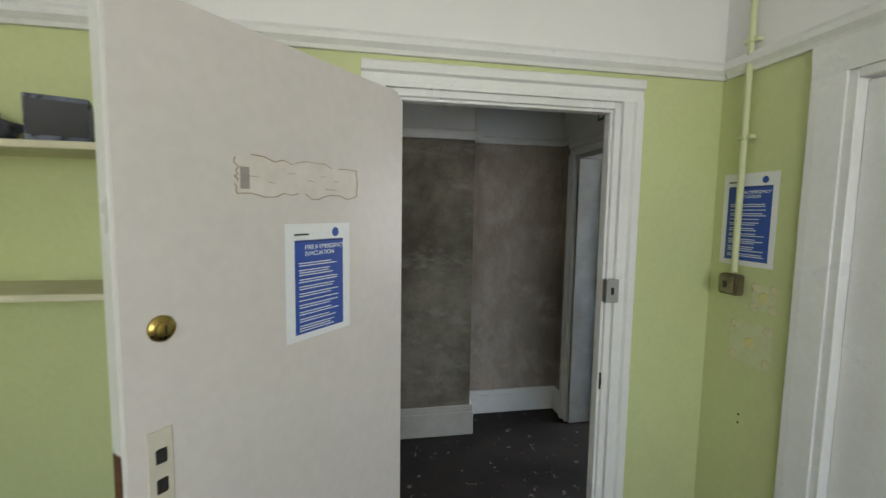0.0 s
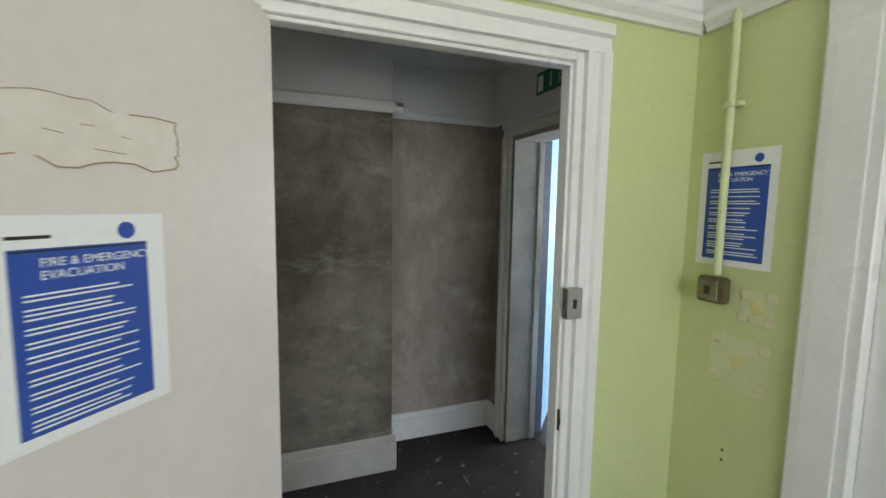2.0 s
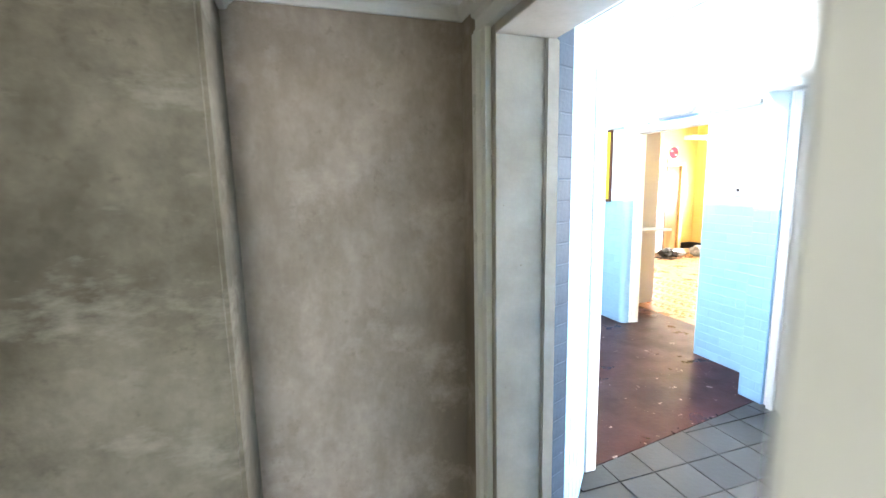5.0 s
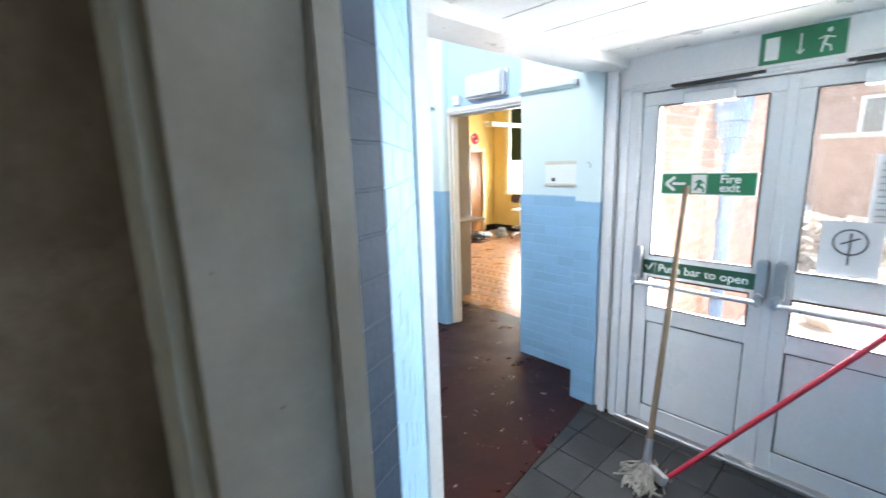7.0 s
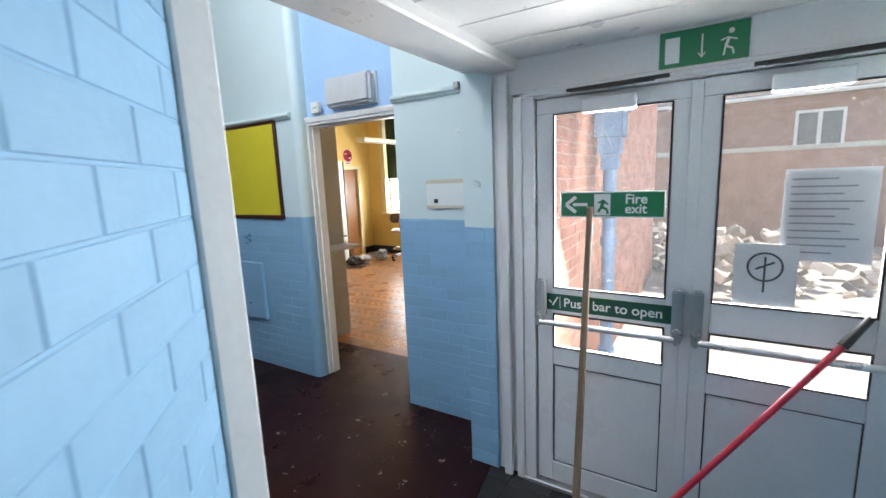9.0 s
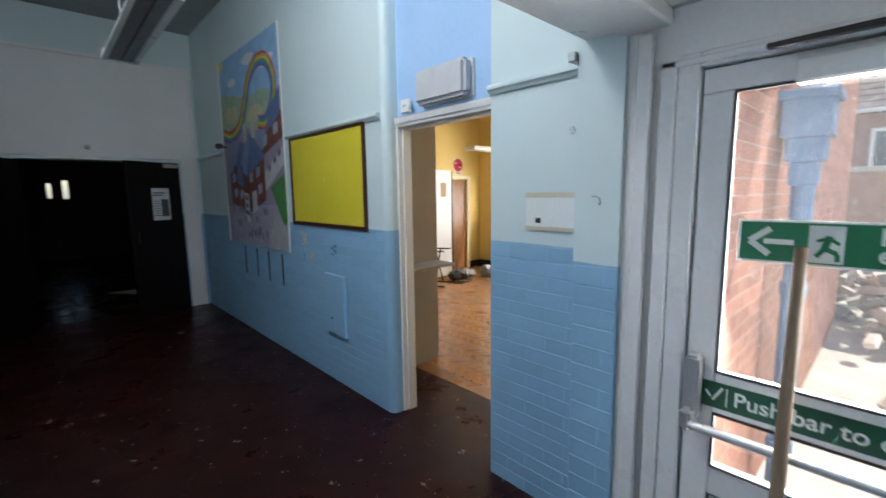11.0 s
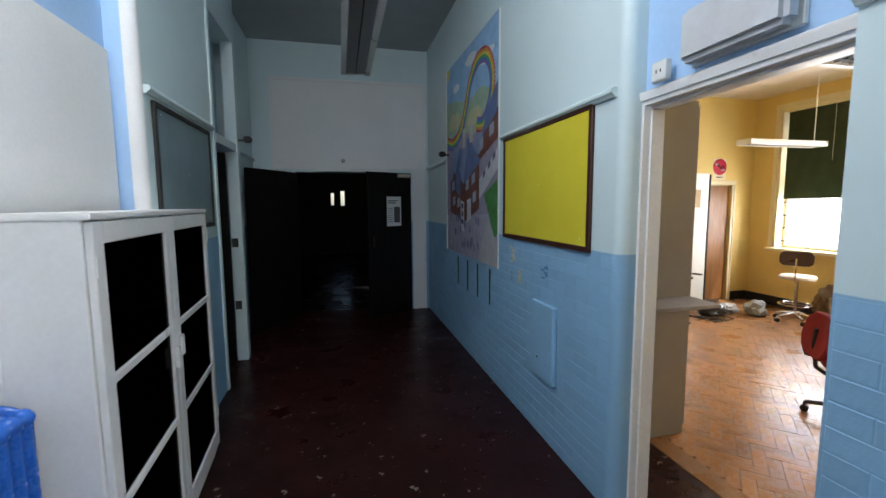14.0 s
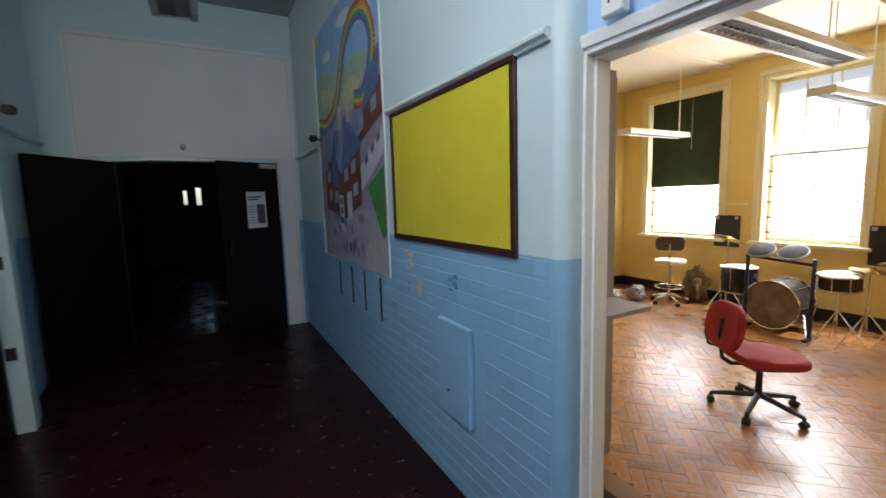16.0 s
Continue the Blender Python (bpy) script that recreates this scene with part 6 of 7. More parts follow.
LAMPW = surf("cream_lamp_metal", (0.70, 0.68, 0.62), (0.60, 0.57, 0.50), 4, 0.5, 60, 0.4, 0.05)
louvre_lamp(pose(7.85, 8.35, 2.33, 0, 0, 0), 1.22, 0.20, 0.07, YTOP - 2.40, "white hanging strip lamp in the music room", rods=(0.92,), n=22, grey=LAMPW)
louvre_lamp(pose(5.55, 6.12, 2.52, 0, 0, 0), 1.92, 0.25, 0.08, YTOP - 2.60, "large white hanging strip lamp with a bright louvre", n=28, grey=LAMPW)
louvre_lamp(pose(7.75, 6.35, 2.36, 0, 0, 0), 1.22, 0.20, 0.07, YTOP - 2.43, "white hanging strip lamp in the music room", n=22, grey=LAMPW)


def swivel_base(ob, arms, radius, hub_z, mat, castor_mat, turn=0.0):
    for i in range(arms):
        a = 2 * math.pi * i / arms + turn
        d = Vector((math.cos(a), math.sin(a), 0))
        bm = bmesh.new()
        add_tube(bm, d * 0.02 + Vector((0, 0, hub_z)), d * radius + Vector((0, 0, 0.075)), 0.022, 0.015, 8)
        add_tube(bm, d * radius + Vector((0, 0, 0.08)), d * radius + Vector((0, 0, 0.045)), 0.012, None, 8)
        arm = part("base_arm", bm, mat, ob, smooth=True)
        c = d * radius
        q = Vector((-d.y, d.x, 0))
        bm = tube(c + q * 0.022 + Vector((0, 0, 0.026)), c - q * 0.022 + Vector((0, 0, 0.026)), 0.026, None, 14)
        part("castor", bm, castor_mat, arm, smooth=True)


def rounded_slab(w, d, t, r=0.08, dome=0.0):
    """A cushion: rounded outline, soft edge, slightly domed."""
    n = 10
    pts = []
    for cx, cy, a0 in ((w / 2 - r, d / 2 - r, 0), (-w / 2 + r, d / 2 - r, 90), (-w / 2 + r, -d / 2 + r, 180), (w / 2 - r, -d / 2 + r, 270)):
        for k in range(n):
            a = radians(a0 + 90 * k / (n - 1))
            pts.append((cx + r * math.cos(a), cy + r * math.sin(a)))
    bm = bmesh.new()
    rings = []
    for s, z in ((0.94, -t / 2), (1.0, -t / 4), (1.0, t / 4), (0.94, t / 2), (0.6, t / 2 + dome * 0.7), (0.2, t / 2 + dome)):
        rings.append([bm.verts.new((x * s, y * s, z)) for x, y in pts])
    for a, b in zip(rings, rings[1:]):
        for i in range(len(pts)):
            bm.faces.new((a[i], a[(i + 1) % len(pts)], b[(i + 1) % len(pts)], b[i]))
    bm.faces.new(list(reversed(rings[0])))
    bm.faces.new(rings[-1])
    return bm


ch = thing("office_chair", "dark red fabric swivel chair with a black five-star base", "chair", pose(6.58, 6.16, 0, 0, 0, -124))
swivel_base(ch, 5, 0.29, 0.12, BLACK, RUBBER, 0.5)
part("column", tube((0, 0, 0.10), (0, 0, 0.36), 0.024, 0.018, 12), BLACK, ch, smooth=True)
bm = rounded_slab(0.46, 0.43, 0.06, 0.13, 0.012)
bmesh.ops.transform(bm, matrix=pose(0, 0.03, 0.405), verts=bm.verts)
part("seat", bm, RED_FABRIC, ch, smooth=True)
part("seat_pan", boxes((-0.16, 0.16, -0.14, 0.18, 0.355, 0.373), bevel=0.006), BLACK, ch)
bm = rounded_slab(0.42, 0.34, 0.055, 0.15, 0.0)
for v in bm.verts:
    v.co.z += 0.35 * v.co.x ** 2
bmesh.ops.transform(bm, matrix=pose(0, -0.245, 0.635, 80), verts=bm.verts)
part("backrest", bm, RED_FABRIC, ch, smooth=True)
part("back_bar", tube_path([Vector(p) for p in ((0, -0.02, 0.35), (0, -0.20, 0.355), (0, -0.262, 0.40), (0, -0.285, 0.57), (0, -0.275, 0.69))], 0.014, 8), BLACK, ch)
part("edge_trim", tube_path([Vector(p) for p in ((-0.19, -0.16, 0.41), (-0.213, -0.25, 0.43), (-0.215, -0.275, 0.52), (-0.21, -0.26, 0.67))], 0.010, 8), BLACK, ch)

sto = thing("drum_stool", "high swivel stool with a brown back and pale seat", "stool", pose(8.92, 8.38, 0, 0, 0, -60))
swivel_base(sto, 5, 0.24, 0.13, CHROME, RUBBER, 0.2)
part("column", tube((0, 0, 0.1), (0, 0, 0.58), 0.02, 0.018, 12), CHROME, sto, smooth=True)
bm = rounded_slab(0.40, 0.38, 0.05, 0.14, 0.01)
bmesh.ops.transform(bm, matrix=pose(0, 0, 0.61), verts=bm.verts)
part("seat", bm, surf("pale_vinyl", (0.62, 0.55, 0.46), (0.5, 0.43, 0.35), 6, 0.6, 60, 0.45, 0.1), sto, smooth=True)
bm = rounded_slab(0.36, 0.19, 0.035, 0.07)
for v in bm.verts:
    v.co.z += 0.5 * v.co.x ** 2
bmesh.ops.transform(bm, matrix=pose(0, -0.19, 0.88, 82), verts=bm.verts)
part("backrest", bm, surf("brown_plastic", (0.075, 0.038, 0.026), (0.05, 0.025, 0.018), 6, 0.5, 60, 0.35, 0.05), sto, smooth=True)
part("back_bar", tube_path([Vector(p) for p in ((0, 0, 0.57), (0, -0.2, 0.58), (0, -0.22, 0.75), (0, -0.21, 0.88))], 0.011, 8), CHROME, sto)
bm = bmesh.new()
for i in range(28):
    a0, a1 = 2 * math.pi * i / 28, 2 * math.pi * (i + 1) / 28
    add_tube(bm, (0.19 * math.cos(a0), 0.19 * math.sin(a0), 0.24), (0.19 * math.cos(a1), 0.19 * math.sin(a1), 0.24), 0.009, None, 6)
for i in range(4):
    a = math.pi * i / 2
    add_tube(bm, (0, 0, 0.24), (0.19 * math.cos(a), 0.19 * math.sin(a), 0.24), 0.006, None, 6)
part("foot_ring", bm, CHROME, sto)

# heaps on the floor
def crumple(name, loc, size, mat, label, category, seed, squash=0.8):
    bm = bmesh.new()
    bmesh.ops.create_icosphere(bm, subdivisions=4, radius=0.5)
    off = Vector((seed * 3.1, seed * 1.7, 0))
    for v in bm.verts:
        n = noise.noise(v.co * 4.0 + off) * 0.35 + noise.noise(v.co * 11.0 + off) * 0.14
        v.co = Vector((v.co.x * size[0], v.co.y * size[1], v.co.z * size[2])) * (1 + n)
        v.co.z = max(v.co.z + size[2] * 0.42, 0.001)
    ob = thing(name, label, category, pose(*loc))
    part("folds", bm, mat, ob, smooth=True)
    return ob


crumple("paper_sack", (9.28, 8.22, 0), (0.36, 0.30, 0.55), surf("brown_sack", (0.20, 0.125, 0.06), (0.10, 0.06, 0.03), 12, 0.8, 60, 0.85, 0.4), "crumpled brown paper sack against the wall", "sack", 2)
crumple("plastic_bag", (8.72, 8.78, 0), (0.26, 0.24, 0.24), surf("grey_blue_polythene", (0.34, 0.38, 0.42), (0.22, 0.25, 0.29), 14, 0.7, 60, 0.3, 0.3), "pale grey polythene bag on the floor", "bag", 3)
crumple("black_bag", (8.15, 8.95, 0), (0.42, 0.30, 0.20), surf("black_polythene", (0.015, 0.015, 0.016), (0.05, 0.05, 0.05), 14, 0.6, 60, 0.3, 0.3), "black rubbish bag slumped on the floor", "bag", 5)
crumple("clothes_heap", (8.42, 9.02, 0), (0.40, 0.28, 0.16), surf("grey_white_cloth", (0.42, 0.41, 0.40), (0.18, 0.18, 0.19), 18, 0.9, 70, 0.9, 0.4), "heap of grey and white cloth on the floor", "cloth", 7)
crumple("speaker_bag", (8.30, 9.42, 0), (0.22, 0.20, 0.44), BLACK, "dark bag standing beside the wooden door", "bag", 9)
cl = thing("cable_coil", "loose dark cable lying on the parquet", "cable", pose(8.0, 8.75, 0))
rn = random.Random(5)
part("cable", tube_path([Vector((0.22 * math.cos(i * 0.7) + rn.uniform(-0.04, 0.04), 0.16 * math.sin(i * 0.9) + rn.uniform(-0.04, 0.04), 0.012 + 0.004 * (i % 5))) for i in range(26)], 0.006, 6), RUBBER, cl)
xs = thing("keyboard_stand", "black folded cross stand on the floor", "stand", pose(7.55, 8.85, 0, 0, 0, 30))
for s in (-1, 1):
    part("leg", tube((-s * 0.20, s * 0.02, 0.03), (s * 0.20, s * 0.02, 0.62), 0.013, None, 8), BLACK, xs)
for x, z in ((-0.2, 0.02), (0.2, 0.02), (-0.2, 0.63), (0.2, 0.63)):
    part("cross_bar", tube((x, -0.16, z), (x, 0.16, z), 0.013, None, 8), BLACK, xs)
for y0, y1, z0, z1 in ((7.82, 8.15, 0.80, 1.24), (6.18, 6.50, 0.72, 1.16)):
    wp = thing("black_wall_panel", "black square board with metal corners hung on the yellow wall", "panel", pose(YX - 0.03, y0, z0), group="black wall panels")
    part("board", boxes((0, 0.028, 0, y1 - y0, 0, z1 - z0), bevel=0.003), BLACK, wp)
    for y in (0.04, y1 - y0 - 0.04):
        part("corner_plate", boxes((-0.004, -0.0005, y - 0.022, y + 0.022, z1 - z0 - 0.055, z1 - z0 - 0.012), bevel=0.001), STEEL, wp)
tr = thing("wall_trunking", "cream cable trunking between the windows", "trunking", pose(YX - 0.02, 7.75, 1.38))
part("channel", boxes((0, 0.019, 0, 0.40, 0, 0.03), bevel=0.003), CREAM, tr)

# drum kit
DRUM = surf("dark_drum_shell", (0.02, 0.022, 0.03), (0.035, 0.035, 0.045), 6, 0.5, 60, 0.2, 0.03)
SKIN = surf("white_drum_skin", (0.70, 0.69, 0.66), (0.60, 0.58, 0.54), 5, 0.5, 60, 0.5, 0.05)
CYMB = surf("bronze_cymbal", (0.50, 0.36, 0.14), (0.38, 0.26, 0.09), 9, 0.5, 90, 0.25, 0.03, metal=1.0)


def drum(parent, m, r, depth, skin):
    sh = part("shell", lathe([(r, 0), (r, depth)], 28, m), DRUM, parent, smooth=True)
    part("drum_head", lathe([(r * 0.96, depth + 0.001), (r * 0.96, depth + 0.006)], 28, m), skin, sh)
    for z in (0.0, depth):
        bm = bmesh.new()
        for i in range(28):
            a0, a1 = 2 * math.pi * i / 28, 2 * math.pi * (i + 1) / 28
            add_tube(bm, (r * 1.02 * math.cos(a0), r * 1.02 * math.sin(a0), z), (r * 1.02 * math.cos(a1), r * 1.02 * math.sin(a1), z), 0.011, None, 6)
        bmesh.ops.transform(bm, matrix=m, verts=bm.verts)
        part("hoop", bm, CHROME, sh)
    for i in range(8):
        a = 2 * math.pi * i / 8
        bm = tube((r * 1.03 * math.cos(a), r * 1.03 * math.sin(a), 0.01), (r * 1.03 * math.cos(a), r * 1.03 * math.sin(a), depth - 0.01), 0.005, None, 6)
        bmesh.ops.transform(bm, matrix=m, verts=bm.verts)
        part("tension_rod", bm, CHROME, sh)
    return sh


kit = pose(8.90, 7.02, 0, 0, 0, 0)
bd = thing("bass_drum", "bass drum with a clear torn front head", "drum", kit)
drum(bd, pose(-0.22, 0.0, 0.29, 0, -90, 0) @ pose(0, 0, -0.40), 0.27, 0.40, surf("brown_clear_head", (0.16, 0.11, 0.08), (0.30, 0.27, 0.24), 5, 0.8, 40, 0.15, 0.05))
for s in (-1, 1):
    part("spur", tube((-0.05, s * 0.25, 0.2), (-0.25, s * 0.36, 0.0), 0.008, None, 8), CHROME, bd)
rk = thing("drum_rack", "black tubular drum rack with electronic pads", "rack", kit)
for s in (-0.40, 0.22):
    part("post", tube((-0.30, s, 0), (-0.28, s, 0.86), 0.02, None, 12), surf("blue_black_metal", (0.02, 0.025, 0.06), (0.015, 0.02, 0.04), 6, 0.5, 60, 0.3, 0.05), rk, smooth=True)
    part("foot", boxes((-0.42, -0.16, s - 0.022, s + 0.022, 0, 0.03), bevel=0.006), RUBBER, rk)
part("rail", tube((-0.28, -0.42, 0.80), (-0.28, 0.24, 0.84), 0.018, None, 12), BLACK, rk, smooth=True)
for y in (-0.22, 0.08):
    pd = part("pad", lathe([(0.02, -0.02), (0.13, 0), (0.13, 0.03), (0.12, 0.035), (0.0005, 0.036)], 24, pose(-0.30, y, 0.90, 0, -28)), RUBBER, rk, smooth=True)
    part("pad_rim", lathe([(0.135, 0.005), (0.14, 0.018), (0.135, 0.03)], 24, pose(-0.30, y, 0.90, 0, -28)), STEEL, pd)
ft = thing("floor_tom", "black floor tom with a white head", "drum", kit)
drum(ft, pose(-0.05, 0.42, 0.36), 0.19, 0.30, SKIN)
for i in range(3):
    a = 2 * math.pi * i / 3 + 0.4
    part("leg", tube((-0.05 + 0.20 * math.cos(a), 0.42 + 0.20 * math.sin(a), 0), (-0.05 + 0.20 * math.cos(a), 0.42 + 0.20 * math.sin(a), 0.5), 0.006, None, 8), CHROME, ft)


def tripod(ob, height, mat=CHROME):
    part("pole", tube((0, 0, 0.12), (0, 0, height), 0.011, 0.008, 10), mat, ob)
    part("collar", tube((0, 0, 0.36), (0, 0, 0.41), 0.019, None, 10), mat, ob)
    for i in range(3):
        a = 2 * math.pi * i / 3 + 0.5
        part("leg", tube((0, 0, 0.38), (0.27 * math.cos(a), 0.27 * math.sin(a), 0.008), 0.007, None, 8), mat, ob)


sn = thing("snare_drum", "snare drum with a white head on a stand", "drum", kit @ pose(-0.32, -0.62, 0))
tripod(sn, 0.58)
drum(sn, pose(0, 0, 0.60, 0, -5), 0.17, 0.14, SKIN)
for p, z, tilt, r in (((9.12, 7.72), 0.98, 18, 0.20), ((8.85, 6.02), 0.86, 3, 0.19), ((8.72, 6.22), 0.80, 8, 0.16)):
    cy = thing("cymbal_stand", "bronze cymbal on a chrome tripod stand", "cymbal", pose(*p, 0), group="cymbal stands")
    tripod(cy, z)
    part("cymbal", lathe([(r, 0), (r * 0.6, 0.014), (r * 0.22, 0.022), (r * 0.16, 0.038), (0.006, 0.042), (0.006, 0.039), (r * 0.15, 0.034), (r * 0.2, 0.018), (r * 0.6, 0.011)], 32, pose(0, 0, z - 0.02, tilt, 0, 20)), CYMB, cy, smooth=True)

# ---- outside ----
BRICK = surf("weathered_red_brick", (0.30, 0.13, 0.085), (0.20, 0.09, 0.06), 6, 0.8, 40, 0.85, 0.4, vary=0.25)
MORTAR = surf("grey_mortar", (0.36, 0.34, 0.30), (0.28, 0.26, 0.23), 8, 0.6, 60, 0.95, 0.4)
FARBRICK = surf("far_brick_wall", (0.40, 0.24, 0.19), (0.30, 0.18, 0.14), 3, 0.8, 14, 0.9, 0.3)
pier_wall = structure("wall_outside_pier", boxes((4.41, 9.9, 3.815, 3.828, -0.14, 3.6)), MORTAR, "red brick wall beside the fire doors", "wall")
structure("roof_porch_canopy", boxes((4.35, 5.15, 1.9, 4.5, 2.26, 2.36), (4.35, 5.0, 2.0, 4.4, 2.22, 2.26), bevel=0.01), WHITE, "cream painted canopy over the fire doors", "roof")
dp = thing("rain_downpipe", "blue painted cast-iron downpipe with a hopper head", "downpipe", pose(5.42, 3.70, -0.14))
PIPEBLUE = surf("faded_blue_iron_paint", (0.10, 0.17, 0.28), (0.05, 0.08, 0.14), 8, 0.7, 50, 0.5, 0.2)
part("pipe", tube((0, 0, 0), (0, 0, 1.80), 0.05, None, 16), PIPEBLUE, dp, smooth=True)
part("hopper", boxes((-0.12, 0.12, -0.10, 0.10, 2.02, 2.22), (-0.14, 0.14, -0.12, 0.12, 2.20, 2.25), (-0.09, 0.09, -0.08, 0.08, 1.90, 2.02), (-0.06, 0.06, -0.06, 0.06, 1.78, 1.90), bevel=0.008), PIPEBLUE, dp)
part("upper_pipe", tube((0, 0, 2.25), (0, 0, 3.4), 0.05, None, 16), PIPEBLUE, dp, smooth=True)
for z in (0.3, 1.2):
    part("collar", tube((0, 0, z), (0, 0, z + 0.07), 0.062, None, 16), PIPEBLUE, dp, smooth=True)
yw = thing("yard_wall", "low red brick yard wall with a pale coping", "wall", pose(14.0, 0, -0.14))
part("brickwork", boxes((0, 0.25, -14, 4.2, 0, 2.05)), FARBRICK, yw)
part("coping", boxes((-0.05, 0.30, -14, 4.2, 2.05, 2.15), bevel=0.01), surf("pale_coping", (0.5, 0.49, 0.45), (0.4, 0.39, 0.36), 4, 0.6, 40, 0.9, 0.2), yw)
hs = thing("brick_house", "red brick house with a tiled roof and white windows", "house", pose(21.0, -8.5, -0.14))
part("wall", boxes((0, 6, -12, 14, 0, 4.1)), FARBRICK, hs)
rf = part("roof", prism([(-0.4, 4.05), (3.0, 6.6), (6.4, 4.05), (6.2, 3.95), (-0.3, 3.95)], -12.3, 14.3, Matrix(((1, 0, 0, 0), (0, 0, 1, 0), (0, 1, 0, 0), (0, 0, 0, 1)))), surf("grey_roof_tile", (0.24, 0.20, 0.18), (0.16, 0.13, 0.12), 3, 0.8, 20, 0.85, 0.4), hs)
for k in range(11):
    part("tile_course", boxes((-0.012, 0.012, -12.25, 14.25, -0.16, 0.16), m=pose(-0.28 + k * 0.30, 0, 4.17 + k * 0.225, 0, 53)), surf("grey_roof_tile", (0.24, 0.20, 0.18)), rf)
part("gutter", tube((-0.42, -12.3, 4.0), (-0.42, 14.3, 4.0), 0.06, None, 8), SIGN_WHITE, hs)
for y in (-9, -5.5, -2, 1.5, 5, 8.5, 12):
    w = part("window", boxes((-0.05, -0.002, y - 0.65, y + 0.65, 2.15, 3.5), bevel=0.01), SIGN_WHITE, hs)
    for s in (-1, 1):
        part("pane", boxes((-0.055, -0.0505, y + s * 0.31 - 0.25, y + s * 0.31 + 0.25, 2.25, 3.4)), surf("far_dark_glass", (0.10, 0.12, 0.14), (0.14, 0.16, 0.18), 4, 0.5, 30, 0.1, 0.0), w)
# rubble in the yard
rn = random.Random(21)
bm = bmesh.new()
for i in range(420):
    a, r = rn.uniform(0, 6.283), abs(rn.gauss(0, 1.4))
    x, y = 9.8 + r * math.cos(a) * 0.8 + rn.uniform(-0.6, 0.6), 3.2 + r * math.sin(a) * 2.0
    if x < 6.8 or (x < 10.1 and y > 3.5):
        x = 10.2 + abs(rn.gauss(0, 0.8))
    h = max(0.0, 0.75 - r * 0.22)
    s = rn.uniform(0.04, 0.16)
    add_box(bm, -s, s, -s * rn.uniform(0.4, 0.9), s * rn.uniform(0.4, 0.9), -s * 0.4, s * 0.4, pose(x, y, -0.12 + rn.uniform(0, h) + s * 0.3, rn.uniform(-40, 40), rn.uniform(-40, 40), rn.uniform(0, 360)))
tagged(part("rubble_heap", bm, surf("pale_rubble", (0.55, 0.50, 0.44), (0.38, 0.32, 0.27), 4, 0.8, 30, 0.95, 0.5, vary=0.4)), "heap of broken bricks and rubble in the yard", "rubble", kind="stuff")


# ---- pieces: bricks, tiles and blocks ----
def brick_mesh(name, l, h, mat, proud=0.0016):
    """A brick face with soft edges. Local x along the wall, z up, face at -y."""
    bm = boxes((0, l, -proud, 0.004, 0, h))
    edges = [e for e in bm.edges if all(abs(v.co.y + proud) < 1e-6 for v in e.verts)]
    bmesh.ops.bevel(bm, geom=edges, offset=0.0022, segments=1, affect="EDGES")
    return mesh_of(name, bm, mat)


def courses(parent, m, length, height, mat, holes=(), limit=300, keep=None, name="brick", l=0.2285, h=0.0722, bed=0.0755):
    """Stretcher courses on a wall face; those past the limit are joined."""
    full, half, cache = brick_mesh(name, l, h, mat), None, {}
    spots = []
    for r in range(int(height / bed)):
        x = -(0.115 if r % 2 else 0.0)
        while x < length - 0.01:
            a, b = max(0.0, x), min(length, x + l)
            if b - a > 0.03 and not any(h0 < b and a < h1 and v0 < r * bed + h and r * bed < v1 for h0, h1, v0, v1 in holes):
                spots.append((round(a, 4), round(b - a, 4), round(r * bed + 0.0025, 4)))
            x += l + 0.0035
    spots.sort(key=keep or (lambda s: s[0]))
    for a, w, z in spots[:limit]:
        if abs(w - l) > 1e-3 and w not in cache:
            cache[w] = brick_mesh(name, w, h, mat)
        o = new(name, full if abs(w - l) <= 1e-3 else cache[w])
        o.parent = parent
        o.matrix_local = m @ pose(a, 0, z)
    rest = spots[limit:]
    if rest:
        vs, fs = [], []
        for a, w, z in rest:
            k = len(vs)
            vs += [m @ Vector(p) for p in ((a, -0.001, z), (a + w, -0.001, z), (a + w, -0.001, z + h), (a, -0.001, z + h), (a + 0.003, -0.0018, z + 0.003), (a + w - 0.003, -0.0018, z + 0.003), (a + w - 0.003, -0.0018, z + h - 0.003), (a + 0.003, -0.0018, z + h - 0.003))]
            fs += [(k + 4, k + 5, k + 6, k + 7), (k, k + 1, k + 5, k + 4), (k + 1, k + 2, k + 6, k + 5), (k + 2, k + 3, k + 7, k + 6), (k + 3, k, k + 4, k + 7)]
        me = bpy.data.meshes.new("far_bricks")
        me.from_pydata([tuple(v) for v in vs], [], fs)
        me.materials.append(mat)
        o = new("far_bricks", me)
        o.parent = parent
        o["kind"] = "stuff"


S = bpy.data.objects
# the corridor's blue dado, from the rounded corner onwards
courses(S["wall_corridor_east"], pose(CXR, CEND, 0, 0, 0, -90), CEND - 5.84, 1.366, BLUE_BRICK, keep=lambda s: -s[0], holes=[(CEND - 6.69, CEND - 6.37, 0.44, 0.96)])
courses(S["wall_pier"], pose(4.30, 4.85, 0, 0, 0, -90), 0.69, 1.366, BLUE_BRICK)
courses(S["wall_pier"], pose(3.95, 4.158, 0, 0, 0, -90), 0.165, 1.366, BLUE_BRICK)
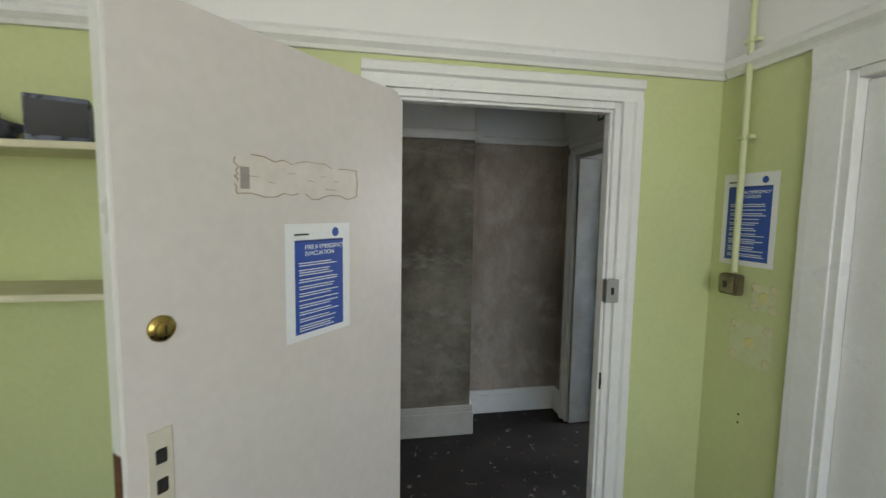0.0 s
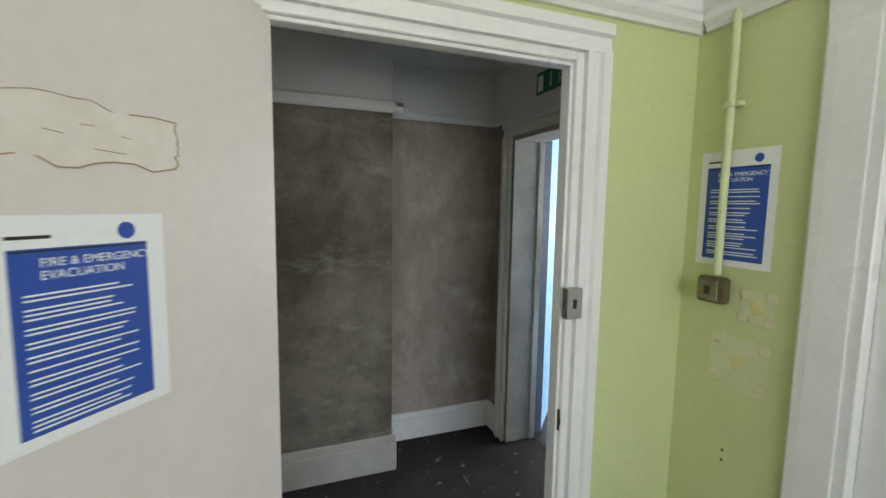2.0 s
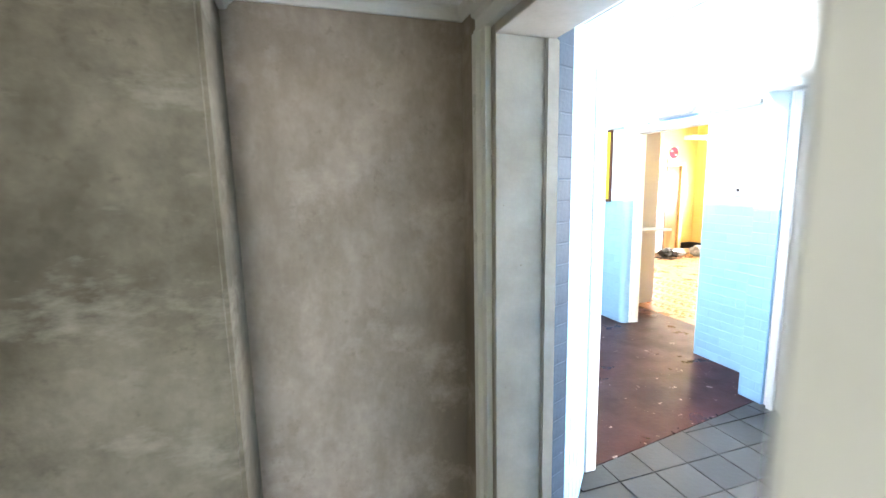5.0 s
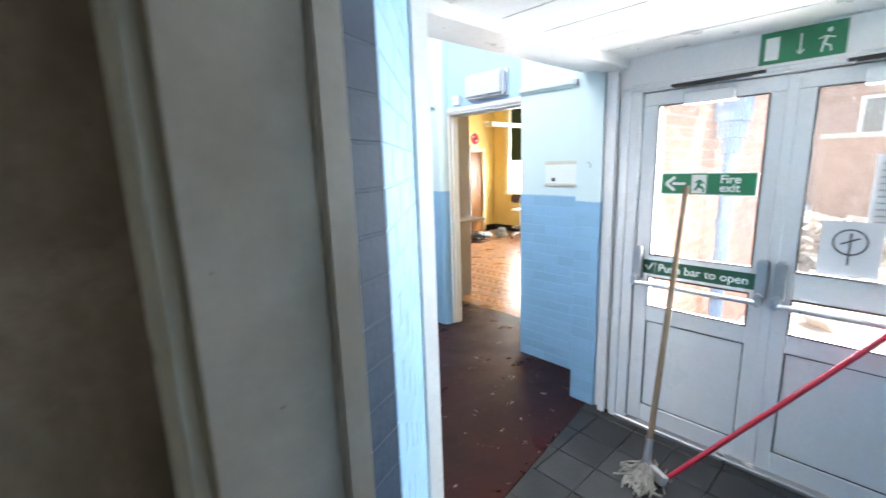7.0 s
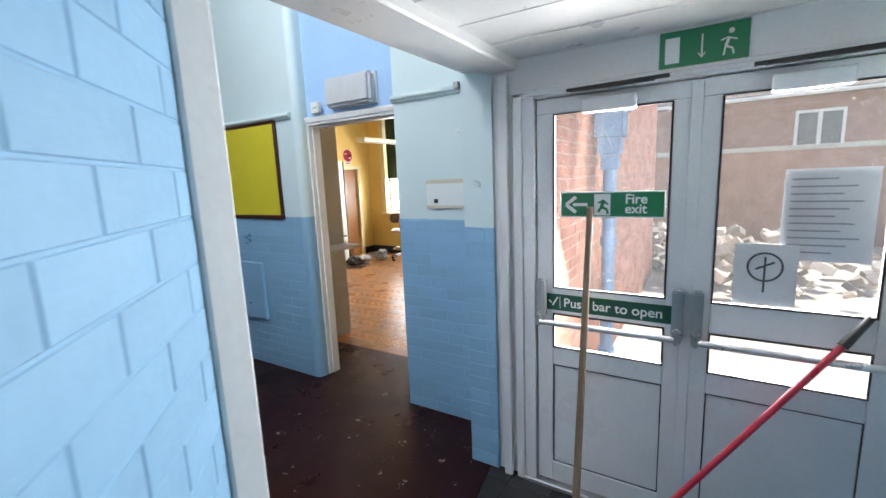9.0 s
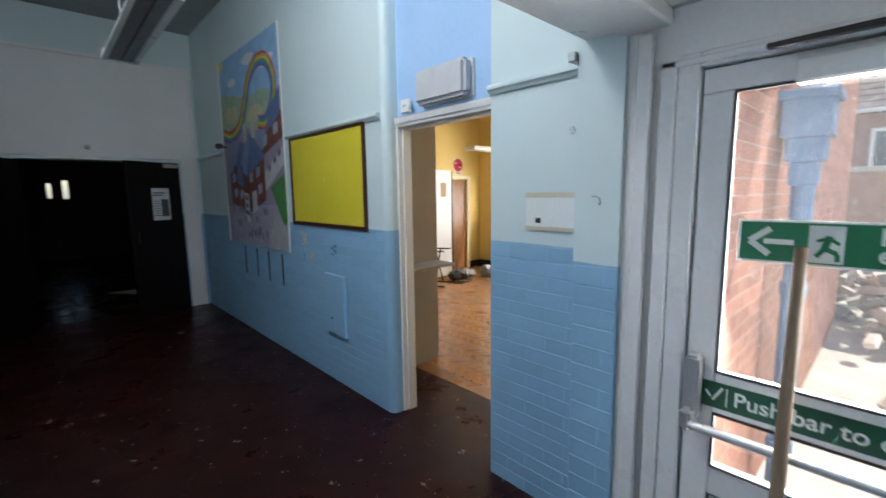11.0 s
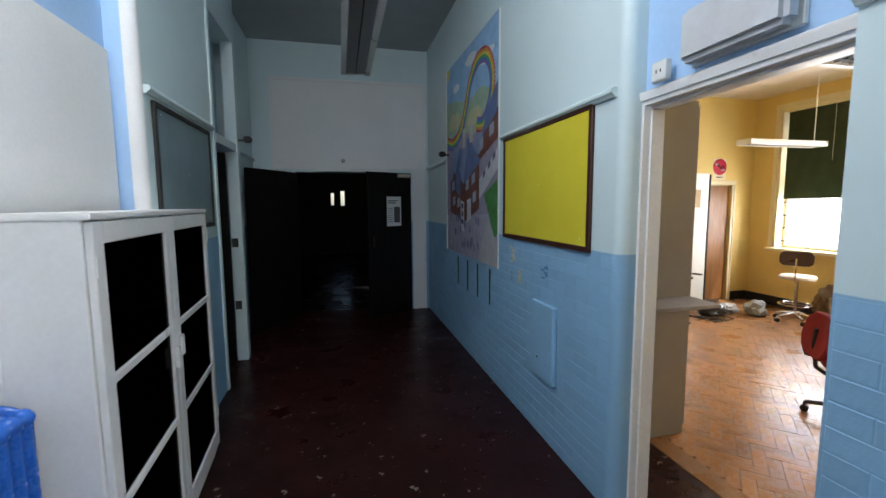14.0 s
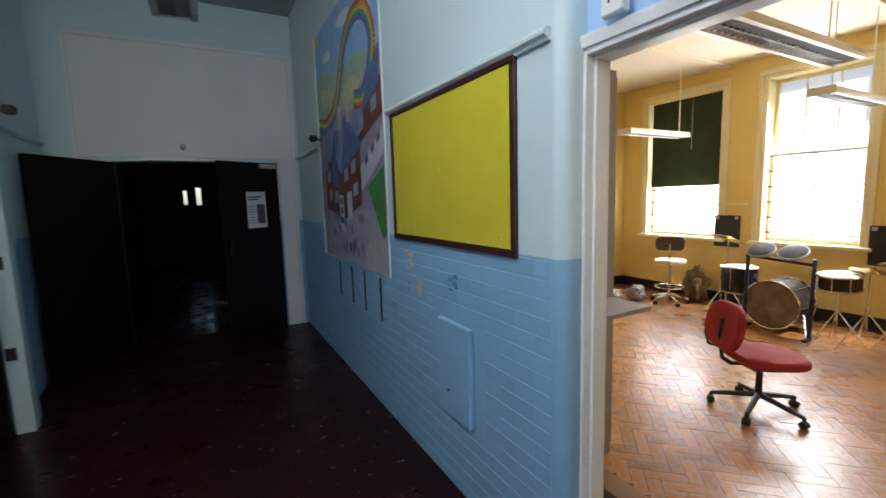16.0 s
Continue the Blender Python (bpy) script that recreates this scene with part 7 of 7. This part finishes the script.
# rough painted bricks of the reveal, its shade in the slate colour
for nm, p, q, mt in (("wall_porch_reveal", (1.788, 3.279), (1.898, 3.324), SHADED_ROUGH_BLUE), ("wall_porch_splay", (1.902, 3.327), (2.344, 3.794), BLUE_BRICK)):
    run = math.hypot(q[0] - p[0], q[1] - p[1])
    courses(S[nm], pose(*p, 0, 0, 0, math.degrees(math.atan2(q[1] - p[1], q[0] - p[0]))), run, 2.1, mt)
courses(S["wall_outside_pier"], pose(4.41, 3.815, -0.14), 5.48, 3.2, BRICK)
# porch tiles
tile = boxes((0.0025, 0.2275, 0.0025, 0.2275, -0.008, 0.0))
bmesh.ops.bevel(tile, geom=[e for e in tile.edges if all(v.co.z > -0.001 for v in e.verts)], offset=0.003, segments=1, affect="EDGES")
tile_me = mesh_of("tile", tile, TILE)
for i in range(10):
    for j in range(8):
        x, y = 1.79 + i * 0.23, 2.29 + j * 0.23
        if x + 0.23 <= 4.15 and not (y > floor_line(x) - 0.23 or (x < 2.3 and y > 3.3)):
            o = new("tile", tile_me)
            o.parent = S["floor_porch"]
            o.matrix_local = pose(x, y, random.uniform(-0.0012, 0.0008))
    # the cut row along the red floor
    x0, x1 = 1.79 + i * 0.23 + 0.0025, 1.79 + i * 0.23 + 0.2275
    y0 = max(2.29 + j * 0.23 for j in range(9) if 2.29 + j * 0.23 <= floor_line(x0) + 1e-6)
    if x0 > 2.2 and x1 < 4.1:
        part("tile", prism([(x0, y0 + 0.0025), (x1, y0 + 0.0025), (x1, floor_line(x1) - 0.006), (x0, floor_line(x0) - 0.006)], -0.008, 0.0), TILE, S["floor_porch"])


# herringbone blocks
def herringbone(x0, x1, y0, y1, near):
    L, Wd = 0.228, 0.076
    me = mesh_of("parquet_block", boxes((0.0006, L - 0.0006, 0.0006, Wd - 0.0006, -0.006, 0.0)), PARQUET)
    c = math.cos(math.pi / 4)
    spots = []
    n = int(8 / Wd)
    for i in range(-n, n):
        for j in range(-24, 25):
            for ox, oy, turn in ((0, 0, 0), (L + Wd, Wd - L, 90)):
                u, v = i * Wd + j * L + ox, i * Wd - j * L + oy
                px, py = x0 + 2.4 + c * (u - v), y0 + 2.8 + c * (u + v)
                cx = px + c * (L / 2 if not turn else -L / 2)
                cyy = py + c * L / 2
                if x0 + 0.08 < cx < x1 - 0.05 and y0 + 0.05 < cyy < y1 - 0.05:
                    spots.append((px, py, turn + 45))
    spots.sort(key=lambda s: (s[0] - near[0]) ** 2 + (s[1] - near[1]) ** 2)
    rn = random.Random(2)
    for px, py, a in spots[:300]:
        o = new("parquet_block", me)
        o.parent = S["floor_room"]
        o.matrix_local = pose(px, py, rn.uniform(-0.0008, 0.0006), 0, 0, a)
    vs, fs = [], []
    for px, py, a in spots[300:]:
        m = pose(px, py, rn.uniform(-0.0008, 0.0006), 0, 0, a)
        k = len(vs)
        vs += [tuple(m @ Vector(p)) for p in ((0.0006, 0.0006, 0), (L - 0.0006, 0.0006, 0), (L - 0.0006, Wd - 0.0006, 0), (0.0006, Wd - 0.0006, 0), (0.0006, 0.0006, -0.006), (L - 0.0006, 0.0006, -0.006), (L - 0.0006, Wd - 0.0006, -0.006), (0.0006, Wd - 0.0006, -0.006))]
        fs += [(k, k + 1, k + 2, k + 3), (k + 4, k + 5, k + 1, k), (k + 5, k + 6, k + 2, k + 1), (k + 6, k + 7, k + 3, k + 2), (k + 7, k + 4, k, k + 3)]
    me2 = bpy.data.meshes.new("far_blocks")
    me2.from_pydata(vs, [], fs)
    me2.materials.append(PARQUET)
    o = new("far_blocks", me2)
    o.parent = S["floor_room"]
    o["kind"] = "stuff"


structure("trim_threshold_strip", boxes((4.955, 5.10, 4.9, 6.36, -0.004, 0.004), bevel=0.002), PARQUET, "worn wooden threshold strip between red floor and parquet", "trim")
herringbone(4.98, YX, 4.05, YY, (5.8, 5.9))
